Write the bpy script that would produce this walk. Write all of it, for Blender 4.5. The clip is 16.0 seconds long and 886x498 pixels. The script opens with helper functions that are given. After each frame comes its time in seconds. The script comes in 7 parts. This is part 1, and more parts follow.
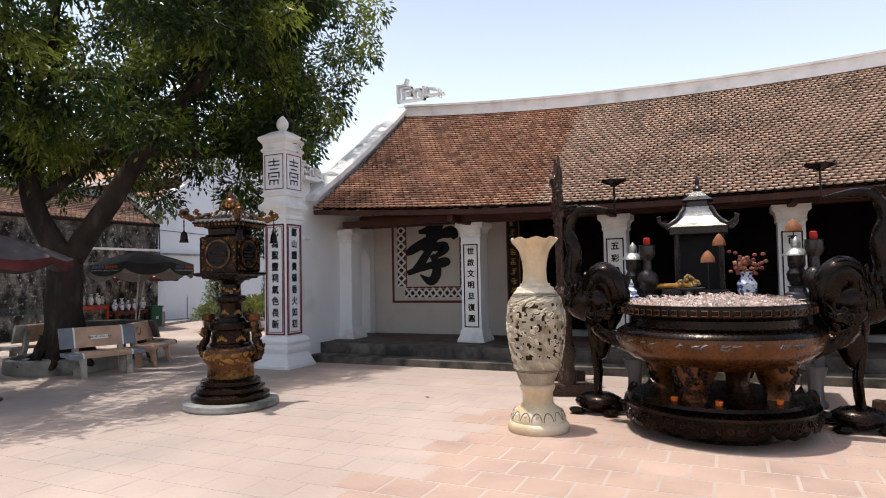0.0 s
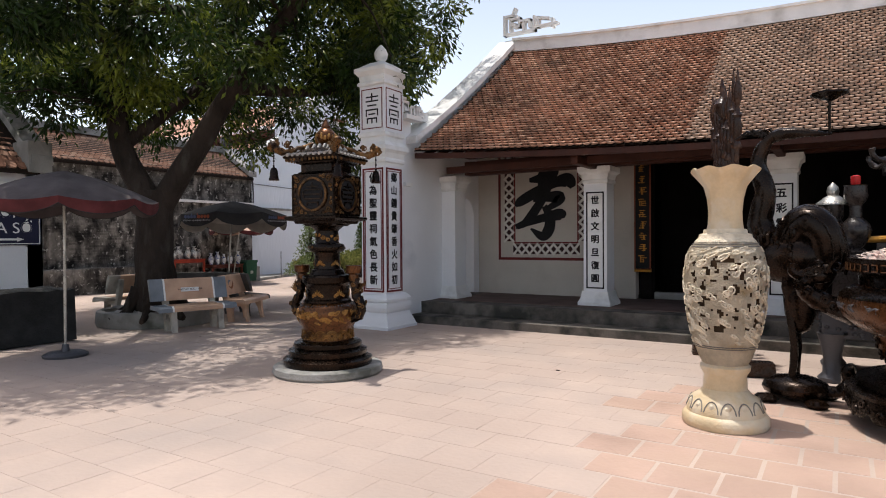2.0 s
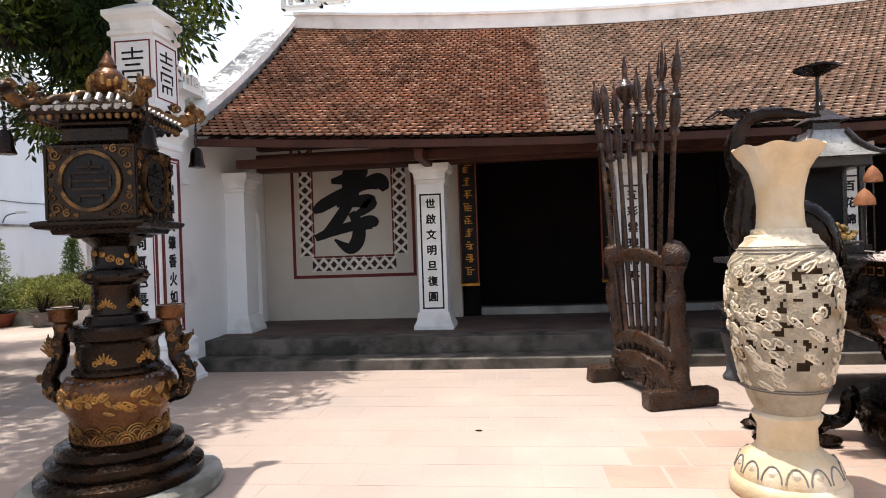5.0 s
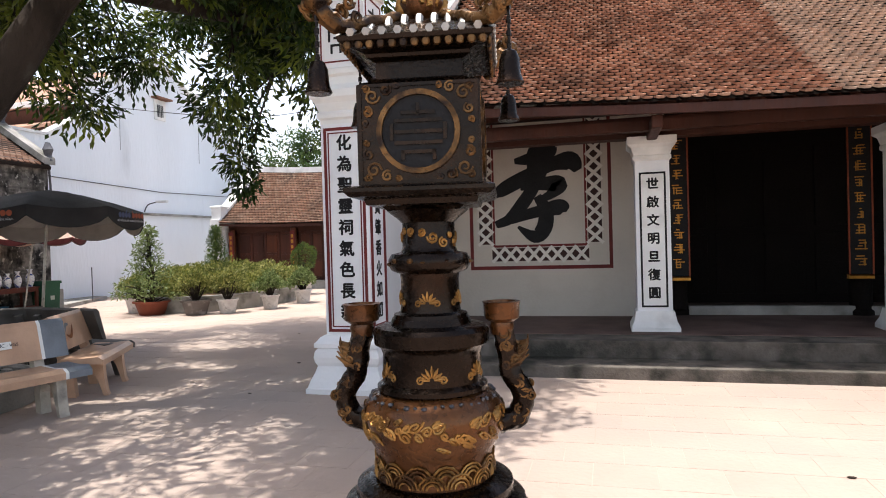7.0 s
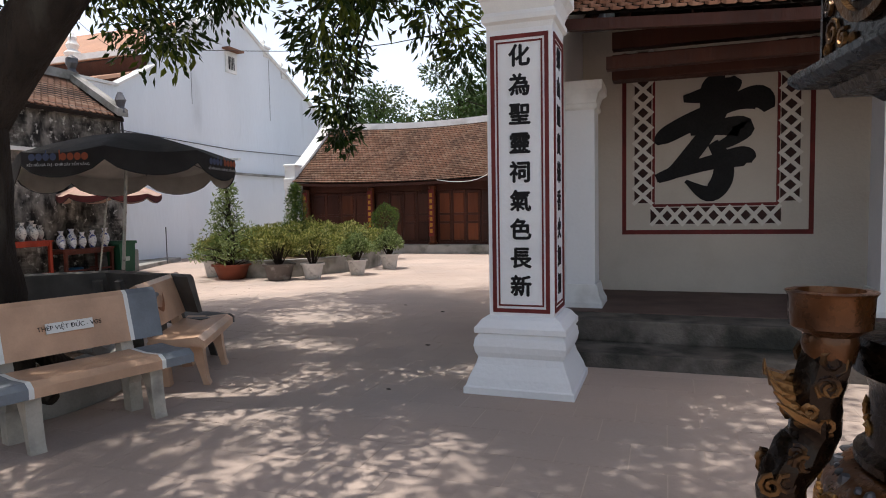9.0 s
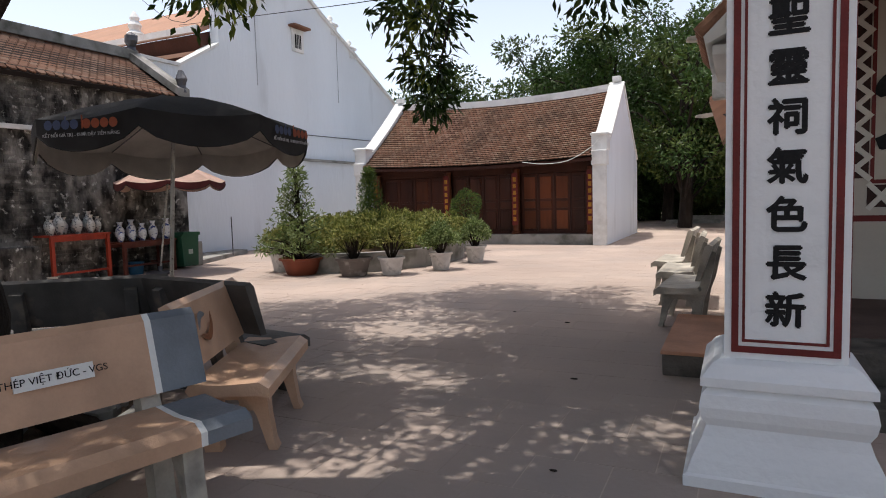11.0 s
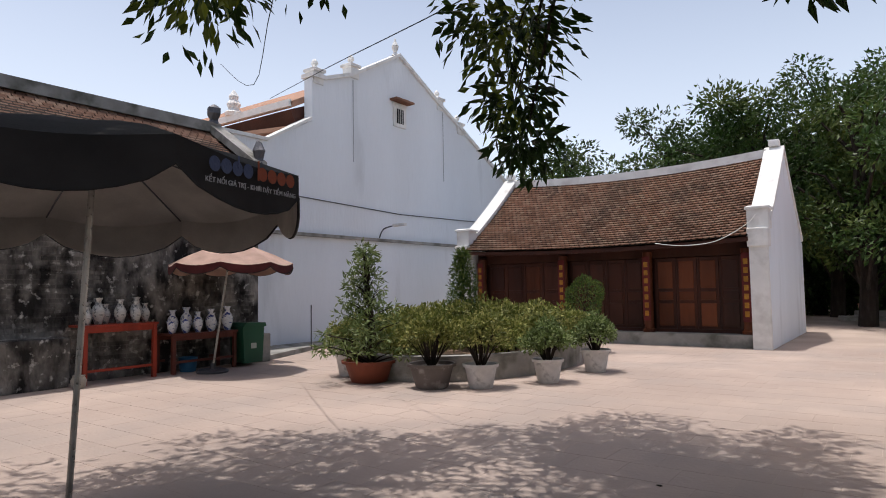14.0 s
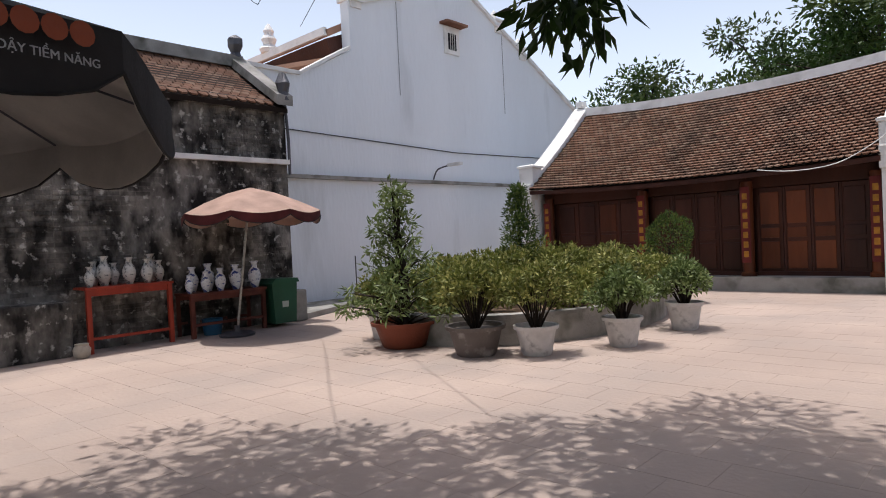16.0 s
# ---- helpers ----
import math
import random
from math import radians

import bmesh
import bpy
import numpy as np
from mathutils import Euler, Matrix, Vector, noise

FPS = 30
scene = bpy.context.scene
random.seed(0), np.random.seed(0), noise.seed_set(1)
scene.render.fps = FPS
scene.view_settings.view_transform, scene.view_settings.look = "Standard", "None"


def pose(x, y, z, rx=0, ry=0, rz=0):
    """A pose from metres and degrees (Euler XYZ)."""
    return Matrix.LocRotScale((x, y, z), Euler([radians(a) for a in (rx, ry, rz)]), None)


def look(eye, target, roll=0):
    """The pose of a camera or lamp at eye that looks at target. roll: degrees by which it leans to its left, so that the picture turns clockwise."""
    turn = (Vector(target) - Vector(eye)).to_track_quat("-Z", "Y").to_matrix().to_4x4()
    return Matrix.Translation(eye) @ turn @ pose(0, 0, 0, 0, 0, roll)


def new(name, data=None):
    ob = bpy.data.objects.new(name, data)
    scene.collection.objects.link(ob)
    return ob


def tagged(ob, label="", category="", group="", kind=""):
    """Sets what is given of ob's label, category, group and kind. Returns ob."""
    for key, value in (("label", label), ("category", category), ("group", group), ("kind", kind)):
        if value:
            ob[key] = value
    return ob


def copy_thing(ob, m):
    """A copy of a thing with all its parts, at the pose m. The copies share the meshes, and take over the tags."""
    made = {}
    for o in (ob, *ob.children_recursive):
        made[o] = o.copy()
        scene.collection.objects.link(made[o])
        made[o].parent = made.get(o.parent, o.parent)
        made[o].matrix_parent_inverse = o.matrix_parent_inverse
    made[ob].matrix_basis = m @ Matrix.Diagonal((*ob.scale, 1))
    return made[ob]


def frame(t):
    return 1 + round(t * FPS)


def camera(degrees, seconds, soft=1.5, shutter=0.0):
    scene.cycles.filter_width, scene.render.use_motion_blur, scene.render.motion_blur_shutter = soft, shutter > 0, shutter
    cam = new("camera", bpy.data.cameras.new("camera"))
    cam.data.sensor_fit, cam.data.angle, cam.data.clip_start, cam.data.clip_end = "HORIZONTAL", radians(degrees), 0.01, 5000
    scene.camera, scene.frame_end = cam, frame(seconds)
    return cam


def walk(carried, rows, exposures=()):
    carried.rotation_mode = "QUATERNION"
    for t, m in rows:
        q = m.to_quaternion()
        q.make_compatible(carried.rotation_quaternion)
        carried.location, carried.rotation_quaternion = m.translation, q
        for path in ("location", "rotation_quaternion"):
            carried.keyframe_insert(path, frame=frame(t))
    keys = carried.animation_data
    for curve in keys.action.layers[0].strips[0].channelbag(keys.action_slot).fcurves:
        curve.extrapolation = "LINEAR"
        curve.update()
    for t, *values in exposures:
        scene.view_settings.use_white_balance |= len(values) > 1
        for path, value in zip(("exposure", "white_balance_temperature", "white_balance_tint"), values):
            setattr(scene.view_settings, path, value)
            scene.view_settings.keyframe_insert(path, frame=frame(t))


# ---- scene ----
cam = camera(70.0, 16.0, soft=1.0)
PATH = [
    (0, (-0.724, 0.531, 1.656), (-1.551, 2.35, 1.742), -1.1),
    (0.5, (-0.945, 0.786, 1.602), (-1.876, 2.556, 1.58), -1.0),
    (1, (-1.185, 1.11, 1.602), (-2.256, 2.799, 1.594), 0.4),
    (1.5, (-1.541, 1.374, 1.559), (-2.709, 2.997, 1.59), -0.1),
    (2, (-1.871, 1.676, 1.5), (-2.937, 3.368, 1.468), -0.4),
    (2.5, (-2.216, 1.976, 1.501), (-3.118, 3.761, 1.467), 2.1),
    (3, (-2.581, 2.266, 1.54), (-2.977, 4.226, 1.487), -1.4),
    (5.5, (-4.636, 3.418, 1.519), (-4.869, 5.404, 1.512), -2.0),
    (6, (-5.063, 3.631, 1.482), (-5.431, 5.596, 1.436), -3.4),
    (6.5, (-5.505, 3.863, 1.513), (-6.082, 5.777, 1.461), -1.3),
    (7, (-5.973, 4.079, 1.505), (-6.477, 6.014, 1.482), -1.6),
    (7.5, (-6.393, 4.379, 1.458), (-6.938, 6.301, 1.38), -3.7),
    (8, (-6.795, 4.676, 1.475), (-7.384, 6.587, 1.432), -2.7),
    (8.5, (-7.113, 5.01, 1.384), (-7.669, 6.93, 1.306), -3.7),
    (9, (-7.518, 5.364, 1.411), (-8.18, 7.247, 1.285), -1.0),
    (9.5, (-7.872, 5.686, 1.394), (-8.42, 7.601, 1.218), -1.4),
    (10, (-8.209, 6.068, 1.376), (-8.931, 7.921, 1.17), -2.6),
    (12.5, (-9.304, 8.127, 1.354), (-10.218, 9.905, 1.319), -0.4),
    (13, (-9.439, 8.577, 1.42), (-10.412, 10.324, 1.408), -0.5),
    (13.5, (-9.521, 9.042, 1.477), (-10.523, 10.771, 1.554), -2.9),
    (14, (-9.711, 9.467, 1.385), (-10.879, 11.085, 1.508), -0.9),
    (14.5, (-9.886, 9.919, 1.386), (-11.002, 11.577, 1.443), -2.3),
    (15, (-10.092, 10.279, 1.371), (-11.335, 11.844, 1.427), -1.8),
    (15.5, (-10.272, 10.642, 1.386), (-11.683, 12.057, 1.317), -0.1),
    (16, (-10.443, 11.15, 1.352), (-11.807, 12.613, 1.314), -2.8),
]
EXPOSURES = [(0, 0.16, 6600, 10), (1.5, 0.08, 6650, 10), (3, 0.08, 6700, 10), (5.5, 0.72, 6750, 10), (7, 0.80, 6750, 10), (8.5, 0.42, 6700, 10), (10, 0.0, 6700, 10), (12.5, 0.06, 6600, 11), (14, -0.2, 6550, 12), (16, -0.1, 6500, 12)]
walk(cam, [(t, look(eye, target, roll)) for t, eye, target, roll in PATH], EXPOSURES)

# ---- world, sun, exposure ----
SUN_EL, SUN_AZ = radians(80.0), radians(-100.0)  # azimuth from +y towards +x
world = bpy.data.worlds.new("sky")
scene.world = world
world.use_nodes = True
wn = world.node_tree.nodes
sky = wn.new("ShaderNodeTexSky")
sky.sky_type = "NISHITA"
sky.sun_disc = False
sky.sun_elevation, sky.sun_rotation = SUN_EL, SUN_AZ
sky.air_density, sky.dust_density, sky.ozone_density = 1.0, 4.0, 1.5
wn["Background"].inputs[1].default_value = 0.15
haze = wn.new("ShaderNodeMix")  # pale humid summer haze over the whole sky
haze.data_type, haze.blend_type = "RGBA", "ADD"
haze.inputs[0].default_value = 1.0
up = wn.new("ShaderNodeSeparateXYZ")
world.node_tree.links.new(wn.new("ShaderNodeTexCoord").outputs["Generated"], up.inputs[0])
thick = wn.new("ShaderNodeMapRange")  # the haze thins out towards the zenith
thick.interpolation_type = "SMOOTHSTEP"
thick.inputs[1].default_value, thick.inputs[2].default_value = 0.0, 0.75
world.node_tree.links.new(up.outputs[2], thick.inputs[0])
veil = wn.new("ShaderNodeMix")
veil.data_type = "RGBA"
veil.inputs[6].default_value, veil.inputs[7].default_value = (4.3, 4.5, 4.6, 1), (0.0, 0.0, 0.0, 1)
world.node_tree.links.new(thick.outputs[0], veil.inputs[0])
world.node_tree.links.new(veil.outputs[2], haze.inputs[7])
world.node_tree.links.new(sky.outputs[0], haze.inputs[6])
world.node_tree.links.new(haze.outputs[2], wn["Background"].inputs[0])
sun = new("sun", bpy.data.lights.new("sun", "SUN"))
sun.data.energy, sun.data.angle, sun.data.color = 3.8, radians(0.55), (1.0, 0.97, 0.93)
to_sun = Vector((math.sin(SUN_AZ) * math.cos(SUN_EL), math.cos(SUN_AZ) * math.cos(SUN_EL), math.sin(SUN_EL)))
sun.matrix_world = look(to_sun * 60, (0, 0, 0))

# ---- materials ----
def ramp_mix(nt, fac, a, b):
    n = nt.nodes.new("ShaderNodeMix")
    n.data_type = "RGBA"
    nt.links.new(fac, n.inputs[0])
    for i, c in ((6, a), (7, b)):
        if isinstance(c, tuple):
            n.inputs[i].default_value = (*c, 1)
        else:
            nt.links.new(c, n.inputs[i])
    return n.outputs[2]


def noise_fac(nt, coord, scale, detail=4.0, lo=0.35, hi=0.65, stretch=None):
    if stretch:
        m = nt.nodes.new("ShaderNodeMapping")
        m.inputs["Scale"].default_value = stretch
        nt.links.new(coord, m.inputs[0])
        coord = m.outputs[0]
    n = nt.nodes.new("ShaderNodeTexNoise")
    n.inputs["Scale"].default_value, n.inputs["Detail"].default_value = scale, detail
    nt.links.new(coord, n.inputs["Vector"])
    r = nt.nodes.new("ShaderNodeMapRange")
    r.inputs[1].default_value, r.inputs[2].default_value = lo, hi
    nt.links.new(n.outputs[0], r.inputs[0])
    return r.outputs[0]


def shade(c, k):
    return tuple(min(1.0, max(0.0, v * k)) for v in c)


def mat(name, col, rough=0.7, metal=0.0, var=0.25, big=1.5, fine=40.0, bump=0.15, second=None, second_scale=3.0,
        second_at=(0.5, 0.62), piece=0.0, piece_col=None, stretch=None, world_space=False, soft_light=0.0, coat=0.0, third=None, third_scale=8.0, third_at=(0.6, 0.66)):
    """A plain surface with variation at two scales, an optional second colour in patches, and a change from piece to piece."""
    m = bpy.data.materials.new(name)
    m.use_nodes = True
    nt = m.node_tree
    bs = nt.nodes["Principled BSDF"]
    if world_space:
        co = nt.nodes.new("ShaderNodeNewGeometry").outputs["Position"]
    else:
        co = nt.nodes.new("ShaderNodeTexCoord").outputs["Object"]
    f1 = noise_fac(nt, co, big, 5.0, stretch=stretch)
    f2 = noise_fac(nt, co, fine, 3.0, 0.3, 0.7, stretch=stretch)
    c = ramp_mix(nt, f1, shade(col, 1 - var), shade(col, 1 + var * 0.6))
    c = ramp_mix(nt, f2, c, ramp_mix(nt, f1, shade(col, 1 - var * 0.6), shade(col, 1 + var)))
    if second:
        f3 = noise_fac(nt, co, second_scale, 7.0, second_at[0], second_at[1], stretch=stretch)
        c = ramp_mix(nt, f3, c, second)
    if third:
        c = ramp_mix(nt, noise_fac(nt, co, third_scale, 8.0, third_at[0], third_at[1]), c, third)
    if piece or piece_col:
        add = nt.nodes.new("ShaderNodeMath")
        add.operation = "ADD"
        nt.links.new(nt.nodes.new("ShaderNodeObjectInfo").outputs["Random"], add.inputs[0])
        nt.links.new(nt.nodes.new("ShaderNodeNewGeometry").outputs["Random Per Island"], add.inputs[1])
        fr = nt.nodes.new("ShaderNodeMath")
        fr.operation = "FRACT"
        nt.links.new(add.outputs[0], fr.inputs[0])
        if piece_col:
            f4 = nt.nodes.new("ShaderNodeMapRange")
            f4.inputs[1].default_value, f4.inputs[2].default_value, f4.inputs[4].default_value = 0.45, 1.0, 0.85
            nt.links.new(fr.outputs[0], f4.inputs[0])
            c = ramp_mix(nt, f4.outputs[0], c, piece_col)
        if piece:
            hs = nt.nodes.new("ShaderNodeHueSaturation")
            r = nt.nodes.new("ShaderNodeMapRange")
            r.inputs[3].default_value, r.inputs[4].default_value = 1 - piece, 1 + piece
            nt.links.new(fr.outputs[0], r.inputs[0])
            nt.links.new(r.outputs[0], hs.inputs["Value"])
            nt.links.new(c, hs.inputs["Color"])
            c = hs.outputs[0]
    nt.links.new(c, bs.inputs["Base Color"])
    rr = nt.nodes.new("ShaderNodeMapRange")
    rr.inputs[3].default_value, rr.inputs[4].default_value = max(0.02, rough - 0.1), min(1, rough + 0.1)
    nt.links.new(f2, rr.inputs[0])
    nt.links.new(rr.outputs[0], bs.inputs["Roughness"])
    bs.inputs["Metallic"].default_value = metal
    bs.inputs["Specular IOR Level"].default_value = 0.18 if rough > 0.8 else 0.28
    bs.inputs["Coat Weight"].default_value = coat
    if bump:
        b = nt.nodes.new("ShaderNodeBump")
        b.inputs["Strength"].default_value, b.inputs["Distance"].default_value = bump, 0.02
        nt.links.new(f2, b.inputs["Height"])
        nt.links.new(b.outputs[0], bs.inputs["Normal"])
    if soft_light:
        tr = nt.nodes.new("ShaderNodeBsdfTranslucent")
        nt.links.new(c, tr.inputs[0])
        mx = nt.nodes.new("ShaderNodeMixShader")
        mx.inputs[0].default_value = soft_light
        nt.links.new(bs.outputs[0], mx.inputs[1])
        nt.links.new(tr.outputs[0], mx.inputs[2])
        nt.links.new(mx.outputs[0], nt.nodes["Material Output"].inputs[0])
    return m


M_WHITE = mat("limewash", (0.75, 0.76, 0.77), 0.85, var=0.06, big=0.7, fine=30, bump=0.12, second=(0.50, 0.53, 0.56), second_scale=1.1, second_at=(0.60, 0.85), world_space=True)
M_WALLW = mat("weathered_white_wall", (0.78, 0.82, 0.86), 0.9, var=0.05, big=0.5, fine=14, bump=0.3, second=(0.55, 0.58, 0.60), second_scale=1.3, second_at=(0.60, 0.85), stretch=(1, 1, 0.22), world_space=True)
# Off-white limewash kept darker than M_WHITE to carry the porch shade.
M_BEIGE = mat("aged_limewash_porch_shaded", (0.53, 0.485, 0.425), 0.9, var=0.08, big=0.9, fine=30, bump=0.12, second=(0.42, 0.375, 0.31), second_scale=1.1, second_at=(0.55, 0.85), world_space=True)
M_TRIM = mat("white_plaster_trim", (0.78, 0.78, 0.76), 0.8, var=0.06, big=3, fine=60, bump=0.12, second=(0.46, 0.45, 0.42), second_scale=2.6, second_at=(0.52, 0.85))
M_STONE = mat("grey_step_stone", (0.13, 0.115, 0.10), 0.85, var=0.35, big=2.5, fine=40, bump=0.3, second=(0.04, 0.04, 0.034), second_scale=3.2, second_at=(0.45, 0.66))
M_PLAT = mat("platform_brick_tile", (0.15, 0.10, 0.085), 0.85, var=0.3, big=2.0, fine=30, bump=0.2, piece=0.18)
M_TILE = mat("clay_roof_tile", (0.31, 0.158, 0.104), 0.9, var=0.3, big=1.2, fine=30, bump=0.3, piece=0.26, piece_col=(0.33, 0.205, 0.145), second=(0.135, 0.09, 0.07), second_scale=0.9, second_at=(0.56, 0.78), world_space=True)
M_TILEH = mat("old_dark_roof_tile", (0.185, 0.098, 0.066), 0.92, var=0.3, big=1.4, fine=30, bump=0.35, piece=0.28, piece_col=(0.17, 0.115, 0.085), second=(0.09, 0.062, 0.05), second_scale=1.1, second_at=(0.52, 0.76), world_space=True)
M_TILE2 = mat("newer_clay_roof_tile", (0.41, 0.295, 0.225), 0.9, var=0.2, big=1.0, fine=30, bump=0.3, piece=0.22, piece_col=(0.35, 0.235, 0.175), second=(0.20, 0.145, 0.115), second_scale=0.8, second_at=(0.55, 0.8), world_space=True)
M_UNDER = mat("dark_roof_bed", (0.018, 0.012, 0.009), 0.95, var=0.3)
M_WOODD = mat("dark_timber", (0.052, 0.017, 0.010), 0.65, var=0.35, big=2, fine=25, bump=0.2, stretch=(1, 1, 0.2))
M_WOODR = mat("red_brown_door_wood", (0.055, 0.016, 0.008), 0.42, var=0.4, big=2.2, fine=24, bump=0.15, stretch=(1, 1, 0.15), piece=0.25)
# Orange wood of the posts, also the sunlit version of the door panels.
M_WOODO = mat("orange_post_and_sunlit_panel_wood", (0.11, 0.030, 0.010), 0.4, var=0.35, big=2.2, fine=24, bump=0.15, stretch=(1, 1, 0.15), piece=0.3)
# Dark wood taken almost to black so its colour holds the hall's deep shade.
M_INNER = mat("shade_black_hall_wood", (0.006, 0.004, 0.0035), 0.85, var=0.3)
M_MAROON = mat("maroon_paint", (0.13, 0.018, 0.016), 0.6, var=0.25, big=4, fine=50)
M_BLACK = mat("black_paint", (0.007, 0.007, 0.008), 0.7, var=0.3, big=4, fine=50)
M_GOLD = mat("gilt_paint", (0.42, 0.20, 0.035), 0.4, metal=0.6, var=0.3, big=8, fine=60)
M_CONC = mat("old_concrete", (0.30, 0.29, 0.27), 0.9, var=0.25, big=2, fine=40, bump=0.3, second=(0.12, 0.12, 0.1), second_scale=2.5, second_at=(0.5, 0.7))
M_MOULD = mat("mould_stained_render", (0.165, 0.155, 0.14), 0.95, var=0.6, big=3.0, fine=26, bump=0.8, second=(0.018, 0.017, 0.016), second_scale=3.8, second_at=(0.41, 0.62), world_space=True, piece=0.35, stretch=(1, 1, 0.55), third=(0.40, 0.39, 0.36), third_scale=9.0, third_at=(0.59, 0.70))
M_PAVE = mat("pink_terrazzo_paving", (0.405, 0.322, 0.275), 0.85, var=0.14, big=0.45, fine=25, bump=0.15, second=(0.345, 0.288, 0.255), second_scale=0.7, second_at=(0.45, 0.7), world_space=True, piece=0.025)
M_PAVER = mat("red_clay_paver", (0.40, 0.28, 0.225), 0.85, var=0.2, big=0.9, fine=25, bump=0.2, second=(0.42, 0.30, 0.235), second_scale=1.2, second_at=(0.45, 0.65), world_space=True, piece=0.045)
M_GROUND = mat("sandy_mortar_ground", (0.41, 0.33, 0.28), 0.92, var=0.18, big=0.6, fine=30, bump=0.2, world_space=True)
M_BRONZE = mat("dark_cast_bronze", (0.012, 0.007, 0.0045), 0.25, metal=0.7, var=0.4, big=4, fine=45, bump=0.06, second=(0.05, 0.021, 0.009), second_scale=2.6, second_at=(0.56, 0.85), coat=0.05)
M_BRONZEB = mat("brown_worn_bronze", (0.105, 0.040, 0.012), 0.30, metal=0.6, var=0.4, big=3, fine=30, bump=0.1, second=(0.022, 0.014, 0.011), second_scale=3.0, second_at=(0.5, 0.72), coat=0.15)
M_BRONZEG = mat("gilded_relief_bronze", (0.30, 0.155, 0.045), 0.36, metal=0.7, var=0.4, big=10, fine=60, bump=0.2, second=(0.06, 0.03, 0.014), second_scale=9, second_at=(0.52, 0.66))
M_RELIEF = mat("worn_brown_relief", (0.13, 0.066, 0.024), 0.33, metal=0.65, var=0.5, big=9, fine=50, bump=0.2, second=(0.02, 0.012, 0.009), second_scale=8, second_at=(0.5, 0.62))
M_LIME = mat("pale_lime_paint", (0.66, 0.63, 0.58), 0.85, var=0.08, big=3, fine=40)
M_BAND = mat("dark_brown_red_paint", (0.035, 0.013, 0.011), 0.65, var=0.25, big=4, fine=50)
M_ORANGE = mat("faded_vermilion_paint", (0.24, 0.05, 0.016), 0.55, var=0.3, big=6, fine=50)
M_IRON = mat("grey_iron", (0.10, 0.10, 0.11), 0.5, metal=0.6, var=0.3)


# ---- mesh tools ----
def obj(name, bm, material, parent=None, label="", smooth=False, place=None):
    me = bpy.data.meshes.new(name)
    bm.to_mesh(me)
    bm.free()
    me.materials.append(material)
    if smooth:
        me.shade_smooth()
        me.set_sharp_from_angle(angle=radians(38))
    ob = new(name, me)
    if parent:
        ob.parent = parent
    if place is not None:
        ob.matrix_basis = place
    if label:
        tagged(ob, label)
    return ob


def part(name, bm, material, parent, label="", smooth=False, place=None):
    return obj(name, bm, material, parent, label, smooth, place)


def thing(name, m, label, category, group=""):
    e = new(name)
    e.empty_display_size = 0.2
    e.matrix_basis = m
    return tagged(e, label, category, group)


def solid(name, bm, material, label, category, kind="", group="", smooth=False, place=None):
    return tagged(obj(name, bm, material, None, "", smooth, place), label, category, group, kind)


def box(x0, x1, y0, y1, z0, z1, bm=None, bevel=0.0):
    bm = bm or bmesh.new()
    v = [bm.verts.new(p) for p in ((x0, y0, z0), (x1, y0, z0), (x1, y1, z0), (x0, y1, z0), (x0, y0, z1), (x1, y0, z1), (x1, y1, z1), (x0, y1, z1))]
    fs = [bm.faces.new([v[i] for i in q]) for q in ((3, 2, 1, 0), (4, 5, 6, 7), (0, 1, 5, 4), (1, 2, 6, 5), (2, 3, 7, 6), (3, 0, 4, 7))]
    if bevel:
        es = list({e for f in fs for e in f.edges})
        bmesh.ops.bevel(bm, geom=es, offset=bevel, segments=2, profile=0.6, affect="EDGES")
    return bm


def lathe(profile, seg=24, bm=None, cx=0.0, cy=0.0, square=False, lobes=0, lobe_from=9e9, lobe_amp=0.0, cap=True):
    """Turn (radius, z) pairs round the z axis; square makes a four-sided moulding of that half width."""
    bm = bm or bmesh.new()
    rings = []
    if square:
        seg = 4
    for r, z in profile:
        ring = []
        for i in range(seg):
            a = 2 * math.pi * i / seg + (math.pi / 4 if square else 0)
            k = r * (math.sqrt(2) if square else 1)
            dz = 0.0
            if lobes and z >= lobe_from:
                k *= 1 + lobe_amp * math.cos(lobes * a)
                dz = -lobe_amp * 0.25 * math.cos(lobes * a)
            ring.append(bm.verts.new((cx + k * math.cos(a), cy + k * math.sin(a), z + dz)))
        rings.append(ring)
    for a, b in zip(rings, rings[1:]):
        for i in range(seg):
            j = (i + 1) % seg
            bm.faces.new((a[i], a[j], b[j], b[i]))
    if cap:
        bm.faces.new(rings[0][::-1])
        bm.faces.new(rings[-1])
    return bm


def tube(pts, radii, seg=10, bm=None, flat=1.0):
    """A tapered tube along points; flat squashes it sideways."""
    bm = bm or bmesh.new()
    pts = [Vector(p) for p in pts]
    if not isinstance(radii, (list, tuple)):
        radii = [radii] * len(pts)
    rings = []
    side = None
    for i, p in enumerate(pts):
        d = (pts[min(i + 1, len(pts) - 1)] - pts[max(i - 1, 0)]).normalized()
        if side is None:
            side = d.cross(Vector((0, 0, 1)) if abs(d.z) < 0.9 else Vector((1, 0, 0))).normalized()
        side = (side - d * side.dot(d)).normalized()
        up = side.cross(d)
        rings.append([bm.verts.new(p + (side * math.cos(2 * math.pi * k / seg) * flat + up * math.sin(2 * math.pi * k / seg)) * radii[i]) for k in range(seg)])
    for a, b in zip(rings, rings[1:]):
        for k in range(seg):
            j = (k + 1) % seg
            bm.faces.new((a[k], a[j], b[j], b[k]))
    bm.faces.new(rings[0][::-1])
    bm.faces.new(rings[-1])
    return bm


